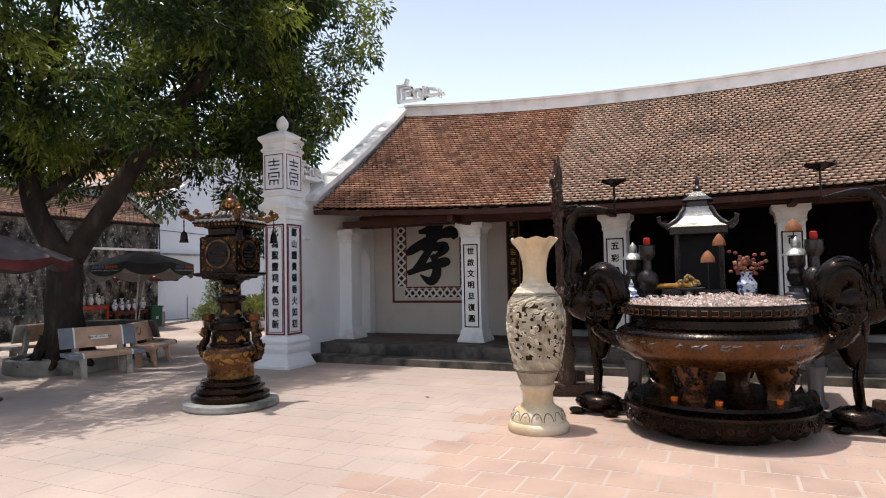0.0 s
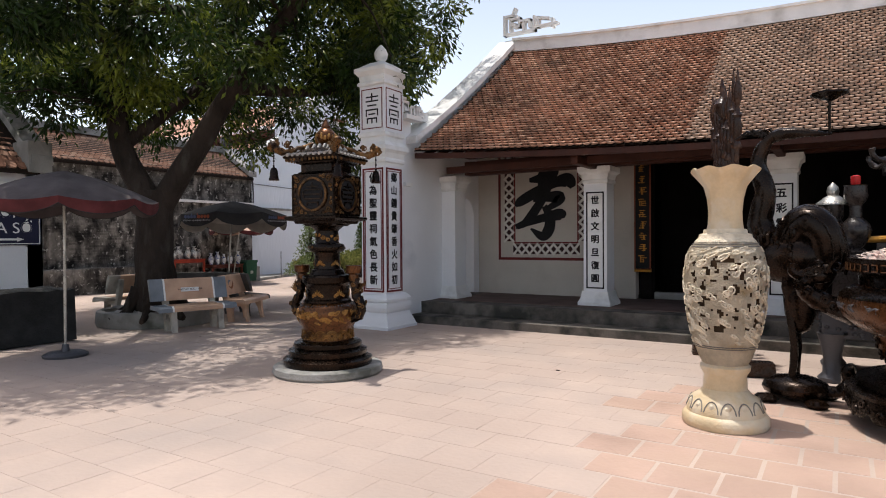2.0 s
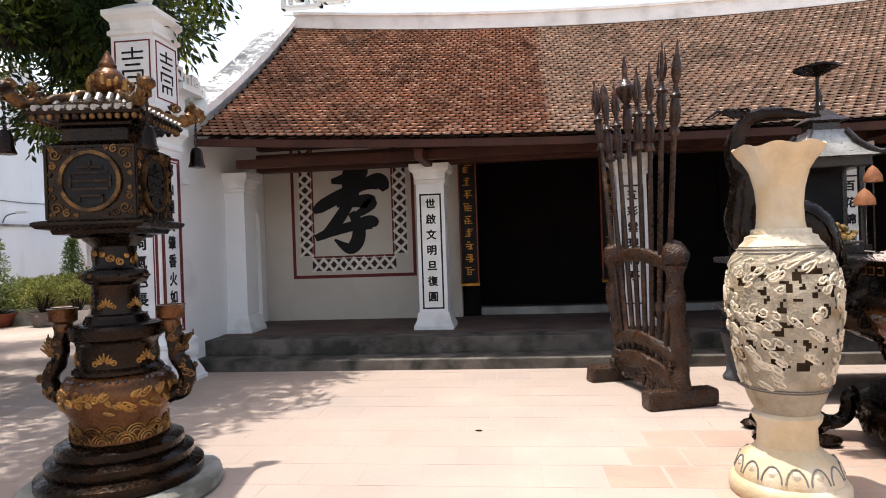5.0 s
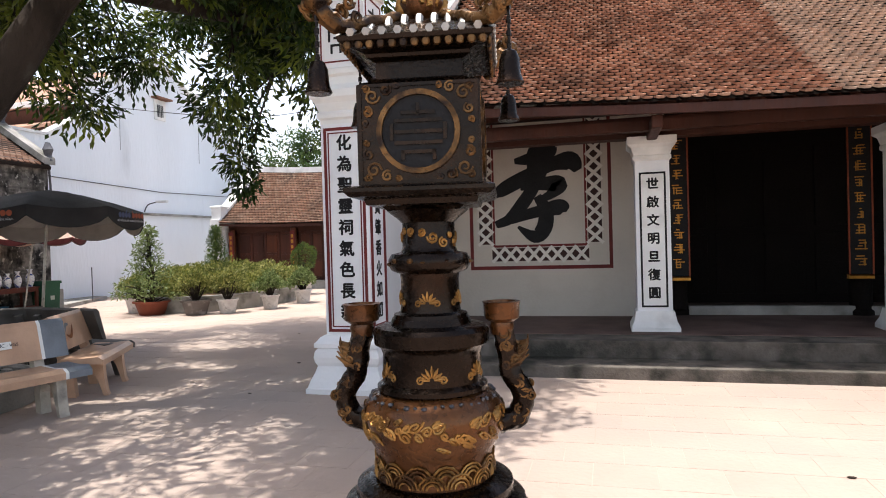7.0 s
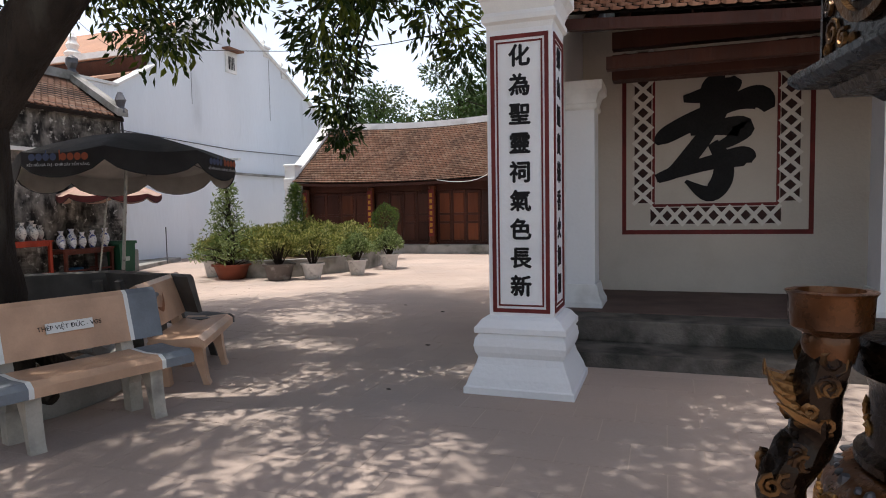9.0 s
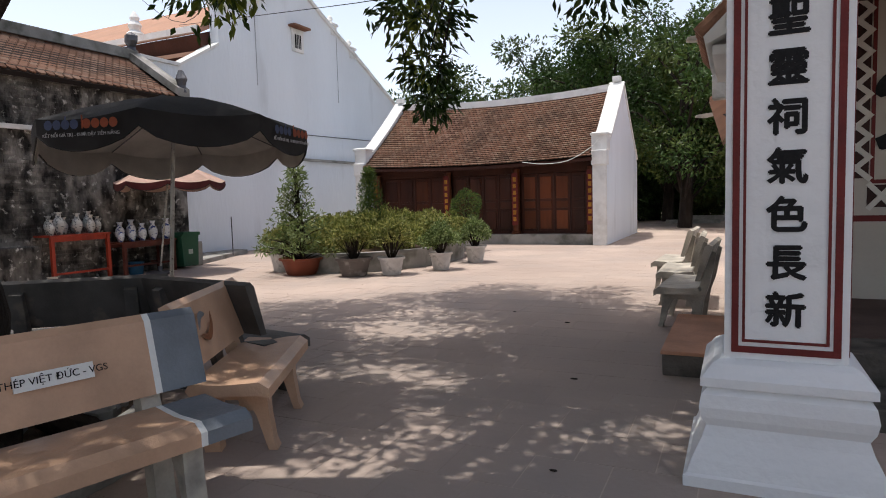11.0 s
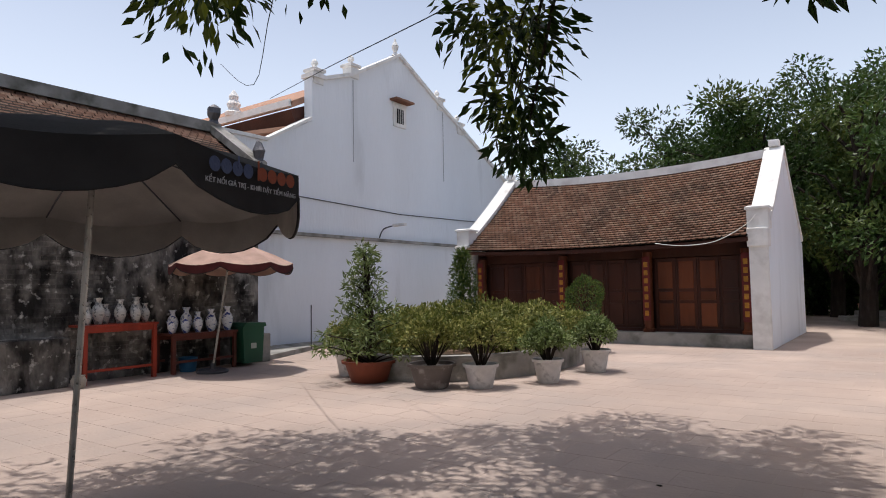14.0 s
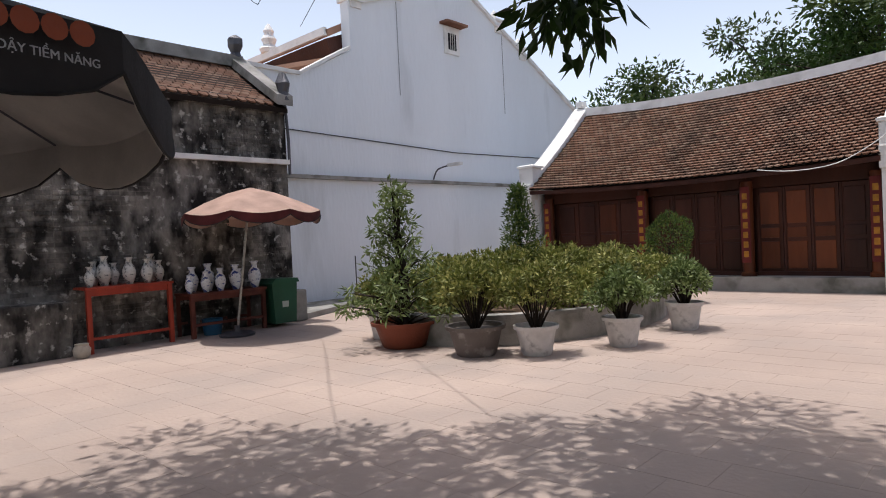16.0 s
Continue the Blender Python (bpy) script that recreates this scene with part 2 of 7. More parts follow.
def curve_pts(ctrl, n=6):
    """A smooth line through control points."""
    c = [Vector(p) for p in ctrl]
    out = []
    for i in range(len(c) - 1):
        p0, p1, p2, p3 = c[max(i - 1, 0)], c[i], c[i + 1], c[min(i + 2, len(c) - 1)]
        for k in range(n):
            t = k / n
            out.append(0.5 * ((2 * p1) + (p2 - p0) * t + (2 * p0 - 5 * p1 + 4 * p2 - p3) * t * t + (3 * p1 - p0 - 3 * p2 + p3) * t ** 3))
    out.append(c[-1])
    return out


def prism(outline, a0, a1, axis="x", bm=None):
    """Extrude a closed outline: axis x takes (y, z), y takes (x, z), z takes (x, y)."""
    bm = bm or bmesh.new()
    put = {"x": lambda p, a: (a, p[0], p[1]), "y": lambda p, a: (p[0], a, p[1]), "z": lambda p, a: (p[0], p[1], a)}[axis]
    lo = [bm.verts.new(put(p, a0)) for p in outline]
    hi = [bm.verts.new(put(p, a1)) for p in outline]
    n = len(outline)
    fs = [bm.faces.new(lo), bm.faces.new(hi)]
    for i in range(n):
        fs.append(bm.faces.new((lo[i], hi[i], hi[(i + 1) % n], lo[(i + 1) % n])))
    bmesh.ops.recalc_face_normals(bm, faces=fs)
    return bm


def blob(radius, bm=None, at=(0, 0, 0), scale=(1, 1, 1), seg=12):
    """A rounded lump."""
    bm = bm or bmesh.new()
    n = max(3, seg // 2)
    x, y, z = at
    a, b, c = radius * scale[0], radius * scale[1], radius * scale[2]
    low, high = bm.verts.new((x, y, z - c)), bm.verts.new((x, y, z + c))
    rings = []
    for i in range(1, n):
        t = math.pi * i / n
        rings.append([bm.verts.new((x + a * math.sin(t) * math.cos(2 * math.pi * k / seg), y + b * math.sin(t) * math.sin(2 * math.pi * k / seg), z - c * math.cos(t))) for k in range(seg)])
    for k in range(seg):
        j = (k + 1) % seg
        bm.faces.new((low, rings[0][j], rings[0][k]))
        bm.faces.new((high, rings[-1][k], rings[-1][j]))
        for p, q in zip(rings, rings[1:]):
            bm.faces.new((p[k], p[j], q[j], q[k]))
    return bm


def roughen(bm, amount, scale=6.0, seed=0.0):
    for v in bm.verts:
        n = noise.noise_vector(v.co * scale + Vector((seed, seed, seed)))
        v.co += n * amount
    return bm


def bars(name, segs, width, depth, material, parent, plane="xz", at=0.0, label=""):
    """A fret of straight bars: segs are (u0, v0, u1, v1) in the plane given."""
    bm = bmesh.new()
    for i, (u0, v0, u1, v1) in enumerate(segs):
        lift = (i % 5) * 0.0009
        d = Vector((u1 - u0, v1 - v0)).normalized()
        n = Vector((-d.y, d.x)) * width / 2
        e = d * width / 2
        q = [(u0 - e.x + n.x, v0 - e.y + n.y), (u1 + e.x + n.x, v1 + e.y + n.y), (u1 + e.x - n.x, v1 + e.y - n.y), (u0 - e.x - n.x, v0 - e.y - n.y)]
        prism(q, at - lift, at + depth + lift, {"xz": "y", "yz": "x", "xy": "z"}[plane], bm)
    return part(name, bm, material, parent, label)


def mesh_from(name, verts, faces, material, parent=None):
    me = bpy.data.meshes.new(name)
    me.from_pydata(verts, [], faces)
    me.materials.append(material)
    ob = new(name, me)
    ob.parent = parent
    return ob


def letters(name, text, size, material, parent, m, depth=0.006, label="", weight=0.0):
    cu = bpy.data.curves.new(name, "FONT")
    cu.body, cu.size, cu.extrude, cu.align_x, cu.align_y = text, size, depth, "CENTER", "CENTER"
    tmp = bpy.data.objects.new(name, cu)
    me = bpy.data.meshes.new_from_object(tmp)
    bpy.data.objects.remove(tmp)
    if weight:
        bm = bmesh.new()
        for i, (dx, dy) in enumerate(((0, 0), (weight, 0), (-weight, 0), (0, weight), (0, -weight))):
            n0 = len(bm.verts)
            bm.from_mesh(me)
            bm.verts.ensure_lookup_table()
            for v in bm.verts[n0:]:
                v.co += Vector((dx, dy, 0.0005 * i))
        bm.to_mesh(me)
        bm.free()
    me.materials.append(material)
    ob = new(name, me)
    ob.parent = parent
    ob.matrix_basis = m
    if label:
        tagged(ob, label)
    return ob

# ---- the setting ----
solid("ground", box(-400, 400, -300, 500, -0.4, -0.012), M_GROUND, "sandy earth and mortar under the paving", "ground", "structure")


def eave_z(x):
    return 2.82 + 0.26 * ((x + 1.2) / 7.2) ** 2


def top_z(x):
    return 5.53 + 0.37 * ((x + 1.2) / 7.2) ** 2


def roof_point(u, v, e_y, r_y, low, high, sag=0.10):
    """u along the eave in metres, v from eave (0) to ridge (1)."""
    z0, z1 = low(u), high(u)
    return Vector((u, e_y + (r_y - e_y) * v, z0 + (z1 - z0) * v - sag * math.sin(math.pi * v)))


def roof_tiles(x0, x1, e_y, r_y, low, high, wide, rows, pick, sag=0.10, lift=0.028):
    """Overlapping flat clay tiles; pick(u, v) sorts each into a pile."""
    piles = {}
    rng = random.Random(5)
    n = int((x1 - x0) / wide)
    for r in range(rows):
        off = 0.5 * wide if r % 2 else 0.0
        for c in range(n):
            u = x0 + (c + 0.5) * wide + off
            if u + wide * 0.5 > x1:
                continue
            v0, v1 = r / rows, (r + 1.12) / rows
            vm = (r + 0.40) / rows
            a = roof_point(u - wide * 0.46, vm, e_y, r_y, low, high, sag)
            b = roof_point(u + wide * 0.46, vm, e_y, r_y, low, high, sag)
            cc = roof_point(u + wide * 0.46, v1, e_y, r_y, low, high, sag)
            d = roof_point(u - wide * 0.46, v1, e_y, r_y, low, high, sag)
            ta = roof_point(u - wide * 0.24, v0, e_y, r_y, low, high, sag)
            tb = roof_point(u + wide * 0.24, v0, e_y, r_y, low, high, sag)
            up = (b - a).cross(d - a).normalized()
            j = rng.uniform(-0.005, 0.009)
            top = [a + up * (lift + 0.004 + j), ta + up * (lift + 0.016 + j), tb + up * (lift + 0.016 - j), b + up * (lift + 0.004 - j), cc + up * 0.004, d + up * 0.004]
            low_ = [a + up * (lift - 0.016), ta + up * (lift - 0.012), tb + up * (lift - 0.012), b + up * (lift - 0.016)]
            piles.setdefault(pick(u, v0), []).append((top, low_))
    return piles


def tile_mesh(piles_list):
    vs, fs = [], []
    for top, low_ in piles_list:
        k = len(vs)
        vs += [tuple(p) for p in top] + [tuple(p) for p in low_]
        fs += [(k, k + 1, k + 2, k + 3, k + 4, k + 5), (k + 6, k + 7, k + 1, k), (k + 7, k + 8, k + 2, k + 1), (k + 8, k + 9, k + 3, k + 2), (k + 6, k, k + 5), (k + 9, k + 4, k + 3)]
    return vs, fs


# platform and steps of the main hall
XL, XR = -8.35, 6.0
bm = box(-8.53, XR, 10.97, 20.0, -0.05, 0.13, bevel=0.012)
solid("lower_step", roughen(bm, 0.006, 3), M_STONE, "worn dark grey stone step edge before the hall", "step", "structure")
bm = box(-8.525, XR, 11.46, 19.9, 0.13, 0.335, bevel=0.012)
solid("hall_platform", roughen(bm, 0.006, 3), M_STONE, "worn dark stone platform of the hall", "platform", "structure")
hall_floor = solid("floor", box(-8.515, XR, 11.9, 19.8, 0.335, 0.343), M_PLAT, "dull brick tiled porch floor", "floor", "structure")

# gable wall with the arched side doorway
GX0, GX1 = -8.72, -8.52


def arch(cy, half, spring, rise, n=12):
    return [(cy + half * math.cos(math.pi * k / n), spring + rise * math.sin(math.pi * k / n)) for k in range(n + 1)]


def gable_top(y):
    k = 1 - abs(y - 15.2) / 4.2
    z0, z1 = eave_z(XL), top_z(XL)
    return z0 + (z1 - z0) * k - 0.10 * math.sin(math.pi * max(0, min(1, k))) + 0.16


door_y, door_half = 13.05, 0.42
prof = [(10.72, 0.0), (door_y - door_half, 0.0)] + [(door_y - door_half, 0.34)] + arch(door_y, door_half, 1.95, 0.42)[::-1] + [(door_y + door_half, 0.34), (door_y + door_half, 0.0), (19.6, 0.0), (19.6, 3.2)]
prof += [(y, gable_top(y)) for y in (19.2, 18, 17, 16, 15.2, 14.4, 13.4, 12.4, 11.7, 11.15)] + [(11.15, 3.62), (10.72, 3.62)]
bm = prism(prof, GX0, GX1, "x")
bmesh.ops.triangulate(bm, faces=[f for f in bm.faces if len(f.verts) > 4])
wall_w = solid("wall_west", bm, M_WHITE, "white limewashed gable wall of the hall with arched doorway", "wall", "structure")
bm = bmesh.new()
ys = [11.0, 11.7, 12.4, 13.4, 14.4, 15.2, 16, 17, 18, 19.3]
for a, b in zip(ys, ys[1:]):
    za, zb = gable_top(a), gable_top(b)
    prism([(a, za - 0.02), (b, zb - 0.02), (b, zb + 0.10), (a, za + 0.10)], GX0 - 0.06, GX1 + 0.22, "x", bm)
part("gable_coping", bm, M_TRIM, wall_w)
part("cornice", box(GX0 - 0.05, GX1 + 0.22, 10.72, 11.2, 3.62, 3.70), M_TRIM, wall_w)
part("ledge", box(GX0 - 0.04, GX1 + 0.06, 10.9, 11.12, 2.45, 2.52), M_TRIM, wall_w)


def fret(u0, v0, w, h):
    """Key pattern in a panel: bars in units of the panel."""
    s = [(0, 0, 1, 0), (0, 0, 0, 1), (1, 0, 1, 0.7), (0.2, 0.2, 0.2, 0.8), (0.2, 0.8, 0.5, 0.8), (0.5, 0.8, 0.5, 0.35), (0.35, 0.35, 0.5, 0.35),
         (0.65, 0.15, 0.65, 0.6), (0.65, 0.6, 0.85, 0.6), (0.85, 0.6, 0.85, 0.25), (0, 1, 0.35, 1), (0.2, 0.5, 0.35, 0.5), (0.5, 0.6, 0.65, 0.6)]
    return [(u0 + a * w, v0 + b * h, u0 + c * w, v0 + d * h) for a, b, c, d in s]


bars("fretwork", fret(10.76, 3.72, 0.55, 0.30) + fret(11.30, 3.72, 0.35, 0.2), 0.045, 0.12, M_TRIM, wall_w, "yz", -8.6)
# plain far gable and back wall close the hall
prof2 = [(11.2, 0.0), (19.6, 0.0), (19.6, 3.1)] + [(y, gable_top(y)) for y in (19.2, 17, 15.2, 13.4, 11.2)]
solid("wall_east", prism(prof2, 6.0, 6.35, "x"), M_WHITE, "white limewashed far gable wall", "wall", "structure")
solid("wall_north", box(XL, XR, 19.3, 19.6, 0.3, 3.3), M_INNER, "dark timber back wall with the hall shade in its colour", "wall", "structure")

# main roof
roof = thing("roof", pose(0, 0, 0), "weathered brown clay tile roof with white ridge", "roof")
tagged(roof, kind="structure")
bm = bmesh.new()
cols = [XL + (XR - XL) * i / 24 for i in range(25)]
rows_v = [0, 0.2, 0.4, 0.6, 0.8, 1.0]
grid = [[bm.verts.new(roof_point(u, v, 11.0, 15.2, eave_z, top_z) - Vector((0, 0, 0.01))) for v in rows_v] for u in cols]
grid2 = [[bm.verts.new(roof_point(u, v, 19.4, 15.2, eave_z, top_z) - Vector((0, 0, 0.01))) for v in rows_v] for u in cols]
for g in (grid, grid2):
    for a, b in zip(g, g[1:]):
        for i in range(len(rows_v) - 1):
            bm.faces.new((a[i], b[i], b[i + 1], a[i + 1]))
bmesh.ops.solidify(bm, geom=bm.faces[:], thickness=0.06)
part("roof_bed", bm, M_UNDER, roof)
SEAM = -3.75
piles = roof_tiles(XL, XR, 11.0, 15.2, eave_z, top_z, 0.125, 44, lambda u, v: "old" if u < SEAM else "new")
loose = piles["old"][:290]
vs, fs = tile_mesh(piles["old"][290:])
tagged(mesh_from("old_tiles", vs, fs, M_TILE, roof), kind="stuff")
vs, fs = tile_mesh(piles["new"])
tagged(mesh_from("newer_tiles", vs, fs, M_TILE2, roof), kind="stuff")
bm = bmesh.new()
for a, b in zip(cols, cols[1:]):
    za, zb = top_z(a), top_z(b)
    prism([(a, za - 0.05), (b, zb - 0.05), (b, zb + 0.20), (a, za + 0.20)], 15.06, 15.34, "y", bm)
    prism([(a, za + 0.20), (b, zb + 0.20), (b, zb + 0.25), (a, za + 0.25)], 15.02, 15.38, "y", bm)
part("ridge", bm, M_TRIM, roof, "white plastered ridge band")
rz = top_z(XL) + 0.25
RO = rz + 0.14
bars("ridge_ornament", fret(XL - 0.25, RO, 0.75, 0.42) + [(XL + 0.5, RO + 0.06, XL + 1.05, RO + 0.06), (XL + 0.6, RO + 0.06, XL + 0.6, RO + 0.26), (XL + 0.6, RO + 0.26, XL + 0.85, RO + 0.2), (XL + 0.95, RO, XL + 0.95, RO + 0.16), (XL - 0.05, RO + 0.42, XL + 0.02, RO + 0.56)], 0.055, 0.14, M_TRIM, roof, "xz", 15.13)
# eave timbers
bm = bmesh.new()
for a, b in zip(cols, cols[1:]):
    za, zb = eave_z(a), eave_z(b)
    prism([(a, za - 0.13), (b, zb - 0.13), (b, zb - 0.035), (a, za - 0.035)], 11.03, 11.09, "y", bm)
part("fascia", bm, M_WOODD, roof, "dark red-brown eave board")
bm = bmesh.new()
x = XL + 0.15
while x < XR:
    z0 = eave_z(x)
    prism([(11.09, z0 - 0.11), (13.6, z0 + 1.0), (13.6, z0 + 1.1), (11.09, z0 - 0.02)], x, x + 0.07, "x", bm)
    x += 0.3
part("rafters", bm, M_WOODD, roof)
beam = solid("porch_beam", box(XL + 0.3, XR, 12.28, 12.52, 2.72, 2.98, bevel=0.015), M_WOODD, "dark carved timber beam over the porch columns", "beam", "structure")
part("lower_rail", box(XL + 0.3, XR, 11.62, 11.74, 2.70, 2.82), M_WOODD, beam)
part("tie", box(XL + 0.3, XR, 12.32, 12.48, 3.05, 3.22), M_WOODD, beam)
for cx in (-5.43, -2.62, 0.19, 3.0):
    part("bracket", box(cx - 0.06, cx + 0.06, 11.2, 12.3, 2.66, 2.80, bevel=0.02), M_WOODD, beam)
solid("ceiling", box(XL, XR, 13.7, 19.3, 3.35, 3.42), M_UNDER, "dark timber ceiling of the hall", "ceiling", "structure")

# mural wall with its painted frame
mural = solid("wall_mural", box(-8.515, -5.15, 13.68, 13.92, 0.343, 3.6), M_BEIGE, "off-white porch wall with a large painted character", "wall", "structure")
MX0, MX1, MZ0, MZ1 = -8.03, -5.90, 1.05, 3.30
y0 = 13.668
bm = bmesh.new()
for q in ((MX0, MX1, MZ0, MZ0 + 0.055), (MX0, MX0 + 0.05, MZ0 + 0.055, MZ1), (MX1 - 0.05, MX1, MZ0 + 0.055, MZ1)):
    box(q[0], q[1], y0, y0 + 0.014, q[2], q[3], bm)
part("frame_line", bm, M_MAROON, mural, "maroon painted border line")
bm = bmesh.new()
IX0, IX1, IZ0 = MX0 + 0.36, MX1 - 0.36, MZ0 + 0.34
for q in ((IX0, IX1, IZ0, IZ0 + 0.035), (IX0, IX0 + 0.03, IZ0 + 0.035, MZ1), (IX1 - 0.03, IX1, IZ0 + 0.035, MZ1)):
    box(q[0], q[1], y0, y0 + 0.014, q[2], q[3], bm)
part("inner_line", bm, M_MAROON, mural)
# dark band with crossed white strips
bm = bmesh.new()
BX0, BX1, BZ0 = MX0 + 0.06, MX1 - 0.06, MZ0 + 0.065
w = 0.20
box(IX0 - 0.02, IX1 + 0.02, y0 + 0.006, y0 + 0.013, IZ0 - 0.012 - w, IZ0 - 0.012, bm)
box(IX0 - w - 0.012, IX0 - 0.012, y0 + 0.006, y0 + 0.013, IZ0 + 0.05, MZ1, bm)
box(IX1 + 0.012, IX1 + w + 0.012, y0 + 0.006, y0 + 0.013, IZ0 + 0.05, MZ1, bm)
part("dark_band", bm, M_BAND, mural, "dark red band behind the lattice")
segs = []
n = 8
for i in range(n):
    a, b = IX0 + (IX1 - IX0) * i / n, IX0 + (IX1 - IX0) * (i + 1) / n
    segs += [(a, IZ0 - 0.012 - w, b, IZ0 - 0.012), (a, IZ0 - 0.012, b, IZ0 - 0.012 - w)]
m_rows = 10
for sx in (IX0 - w - 0.012, IX1 + 0.012):
    for i in range(m_rows):
        a, b = IZ0 + 0.05 + (MZ1 - IZ0 - 0.05) * i / m_rows, IZ0 + 0.05 + (MZ1 - IZ0 - 0.05) * (i + 1) / m_rows
        segs += [(sx, a, sx + w, b), (sx, b, sx + w, a)]
lattice = bars("lattice", segs, 0.046, 0.006, M_LIME, mural, "xz", y0)


def brush(strokes, m, parent, name, material):
    """Broad ink strokes: lines of (u, v, width)."""
    bm = bmesh.new()
    for k, st in enumerate(strokes):
        pts = curve_pts([(p[0], p[1], p[2]) for p in st], 6)
        lo, hi = [], []
        for i, p in enumerate(pts):
            d = (pts[min(i + 1, len(pts) - 1)] - pts[max(i - 1, 0)])
            nrm = Vector((-d.y, d.x)).normalized() * p.z * 0.52
            lo.append((p.x - nrm.x, p.y - nrm.y))
            hi.append((p.x + nrm.x, p.y + nrm.y))
        h = 0.004 + 0.0012 * k
        a = [bm.verts.new((q[0], q[1], h)) for q in lo]
        b = [bm.verts.new((q[0], q[1], h)) for q in hi]
        for i in range(len(a) - 1):
            bm.faces.new((a[i], a[i + 1], b[i + 1], b[i]))
    bmesh.ops.recalc_face_normals(bm, faces=bm.faces)
    return part(name, bm, material, parent, "large black brushed character", place=m)


# big brushed character, unit square about its middle
STROKES = [
    [(0.10, 0.74, 0.08), (0.01, 0.60, 0.26), (-0.04, 0.35, 0.20), (-0.06, 0.15, 0.12)],
    [(-0.33, 0.47, 0.08), (-0.10, 0.50, 0.18), (0.18, 0.59, 0.22), (0.27, 0.68, 0.10)],
    [(-0.64, -0.07, 0.05), (-0.55, 0.02, 0.19), (-0.25, 0.18, 0.22), (0.20, 0.38, 0.19), (0.50, 0.43, 0.28), (0.61, 0.28, 0.12)],
    [(0.12, 0.32, 0.12), (-0.12, -0.05, 0.19), (-0.38, -0.38, 0.18), (-0.62, -0.53, 0.06)],
    [(-0.25, 0.05, 0.07), (0.05, 0.10, 0.18), (0.33, 0.09, 0.24), (0.22, -0.05, 0.15), (0.02, -0.15, 0.08)],
    [(0.0, -0.08, 0.12), (0.12, -0.30, 0.20), (0.10, -0.56, 0.23), (-0.05, -0.70, 0.19), (-0.30, -0.54, 0.04)],
    [(-0.64, -0.50, 0.10), (-0.40, -0.42, 0.15), (0.0, -0.32, 0.17), (0.34, -0.26, 0.23), (0.45, -0.31, 0.08)],
]
CXM, CZM = (MX0 + MX1) / 2 - 0.02, 2.23
brush(STROKES, Matrix.Translation((CXM, y0 + 0.006, CZM)) @ Matrix.Rotation(radians(90), 4, "X") @ Matrix.Diagonal((1.0, 0.98, 1, 1)), mural, "painted_character", M_BLACK)

# inner hall front: dark timber posts and doors, hall shade in their colour
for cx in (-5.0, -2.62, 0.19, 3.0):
    solid("hall_post", lathe([(0.17, 0.343), (0.17, 0.40), (0.14, 0.43), (0.14, 3.35)], 16, None, cx, 13.95), M_INNER, "dark round timber post, near-black for the hall shade", "post", "structure", smooth=True)
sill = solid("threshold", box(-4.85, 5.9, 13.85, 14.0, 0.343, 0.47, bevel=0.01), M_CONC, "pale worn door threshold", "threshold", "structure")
inner = solid("wall_inner", box(-5.15, 6.0, 15.6, 15.75, 0.343, 3.35), M_INNER, "dark timber panelled wall, near-black for the hall shade", "wall", "structure")
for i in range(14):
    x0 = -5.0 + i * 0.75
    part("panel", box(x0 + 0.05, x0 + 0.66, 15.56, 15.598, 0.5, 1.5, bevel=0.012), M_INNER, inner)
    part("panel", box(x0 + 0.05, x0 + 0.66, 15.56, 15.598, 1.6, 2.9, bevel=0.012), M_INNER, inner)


# ---- porch columns and the tall gate pillar ----
def face_text(text, size, pitch, z_top, y, parent, x=0.0, side=0):
    for i, ch in enumerate(text):
        z = z_top - pitch * (i + 0.5)
        m = pose(x, y, z, 90, 0, 0) if not side else pose(y, x, z, 90, 0, 90)
        letters("character", ch, size, M_BLACK, parent, m, 0.003, weight=0.0055)


def rect_lines(x0, x1, z0, z1, w, y, bm, side=0):
    for q in ((x0, x1, z0, z0 + w), (x0, x1, z1 - w, z1), (x0, x0 + w, z0 + w, z1 - w), (x1 - w, x1, z0 + w, z1 - w)):
        if side:
            box(y, y + 0.008, q[0], q[1], q[2], q[3], bm)
        else:
            box(q[0], q[1], y - 0.008, y, q[2], q[3], bm)


def porch_column(cx, cy, text, plain=False):
    e = thing("porch_column", pose(cx, cy, 0.343), "white plastered square porch column with black lettered panel" if not plain else "plain white plastered porch pilaster", "column", "porch columns")
    tagged(e, kind="structure")
    part("base", lathe([(0.285, 0), (0.285, 0.05), (0.25, 0.12), (0.225, 0.24)], bm=None, square=True), M_TRIM, e)
    part("shaft", lathe([(0.205, 0.24), (0.20, 2.08)], square=True), M_WHITE, e)
    part("capital", lathe([(0.205, 2.08), (0.225, 2.10), (0.225, 2.14), (0.215, 2.15), (0.24, 2.24), (0.285, 2.28), (0.285, 2.37), (0.25, 2.37)], square=True), M_TRIM, e)
    if not plain:
        bm = bmesh.new()
        rect_lines(-0.155, 0.155, 0.29, 1.94, 0.022, -0.203, bm)
        part("panel_frame", bm, M_BLACK, e, "black painted panel frame")
        bm = box(-0.13, 0.13, -0.2065, -0.20, 0.315, 1.915)
        part("panel", bm, M_TRIM, e)
        face_text(text, 0.148, 0.222, 1.90, -0.2065, e)
    return e


porch_column(-8.42, 12.4, "", True)
porch_column(-5.43, 12.4, "世啟文明旦復圓")
porch_column(-2.62, 12.4, "五彩雲現福亭")
porch_column(0.19, 12.4, "百花錦燦")
porch_column(3.0, 12.4, "")

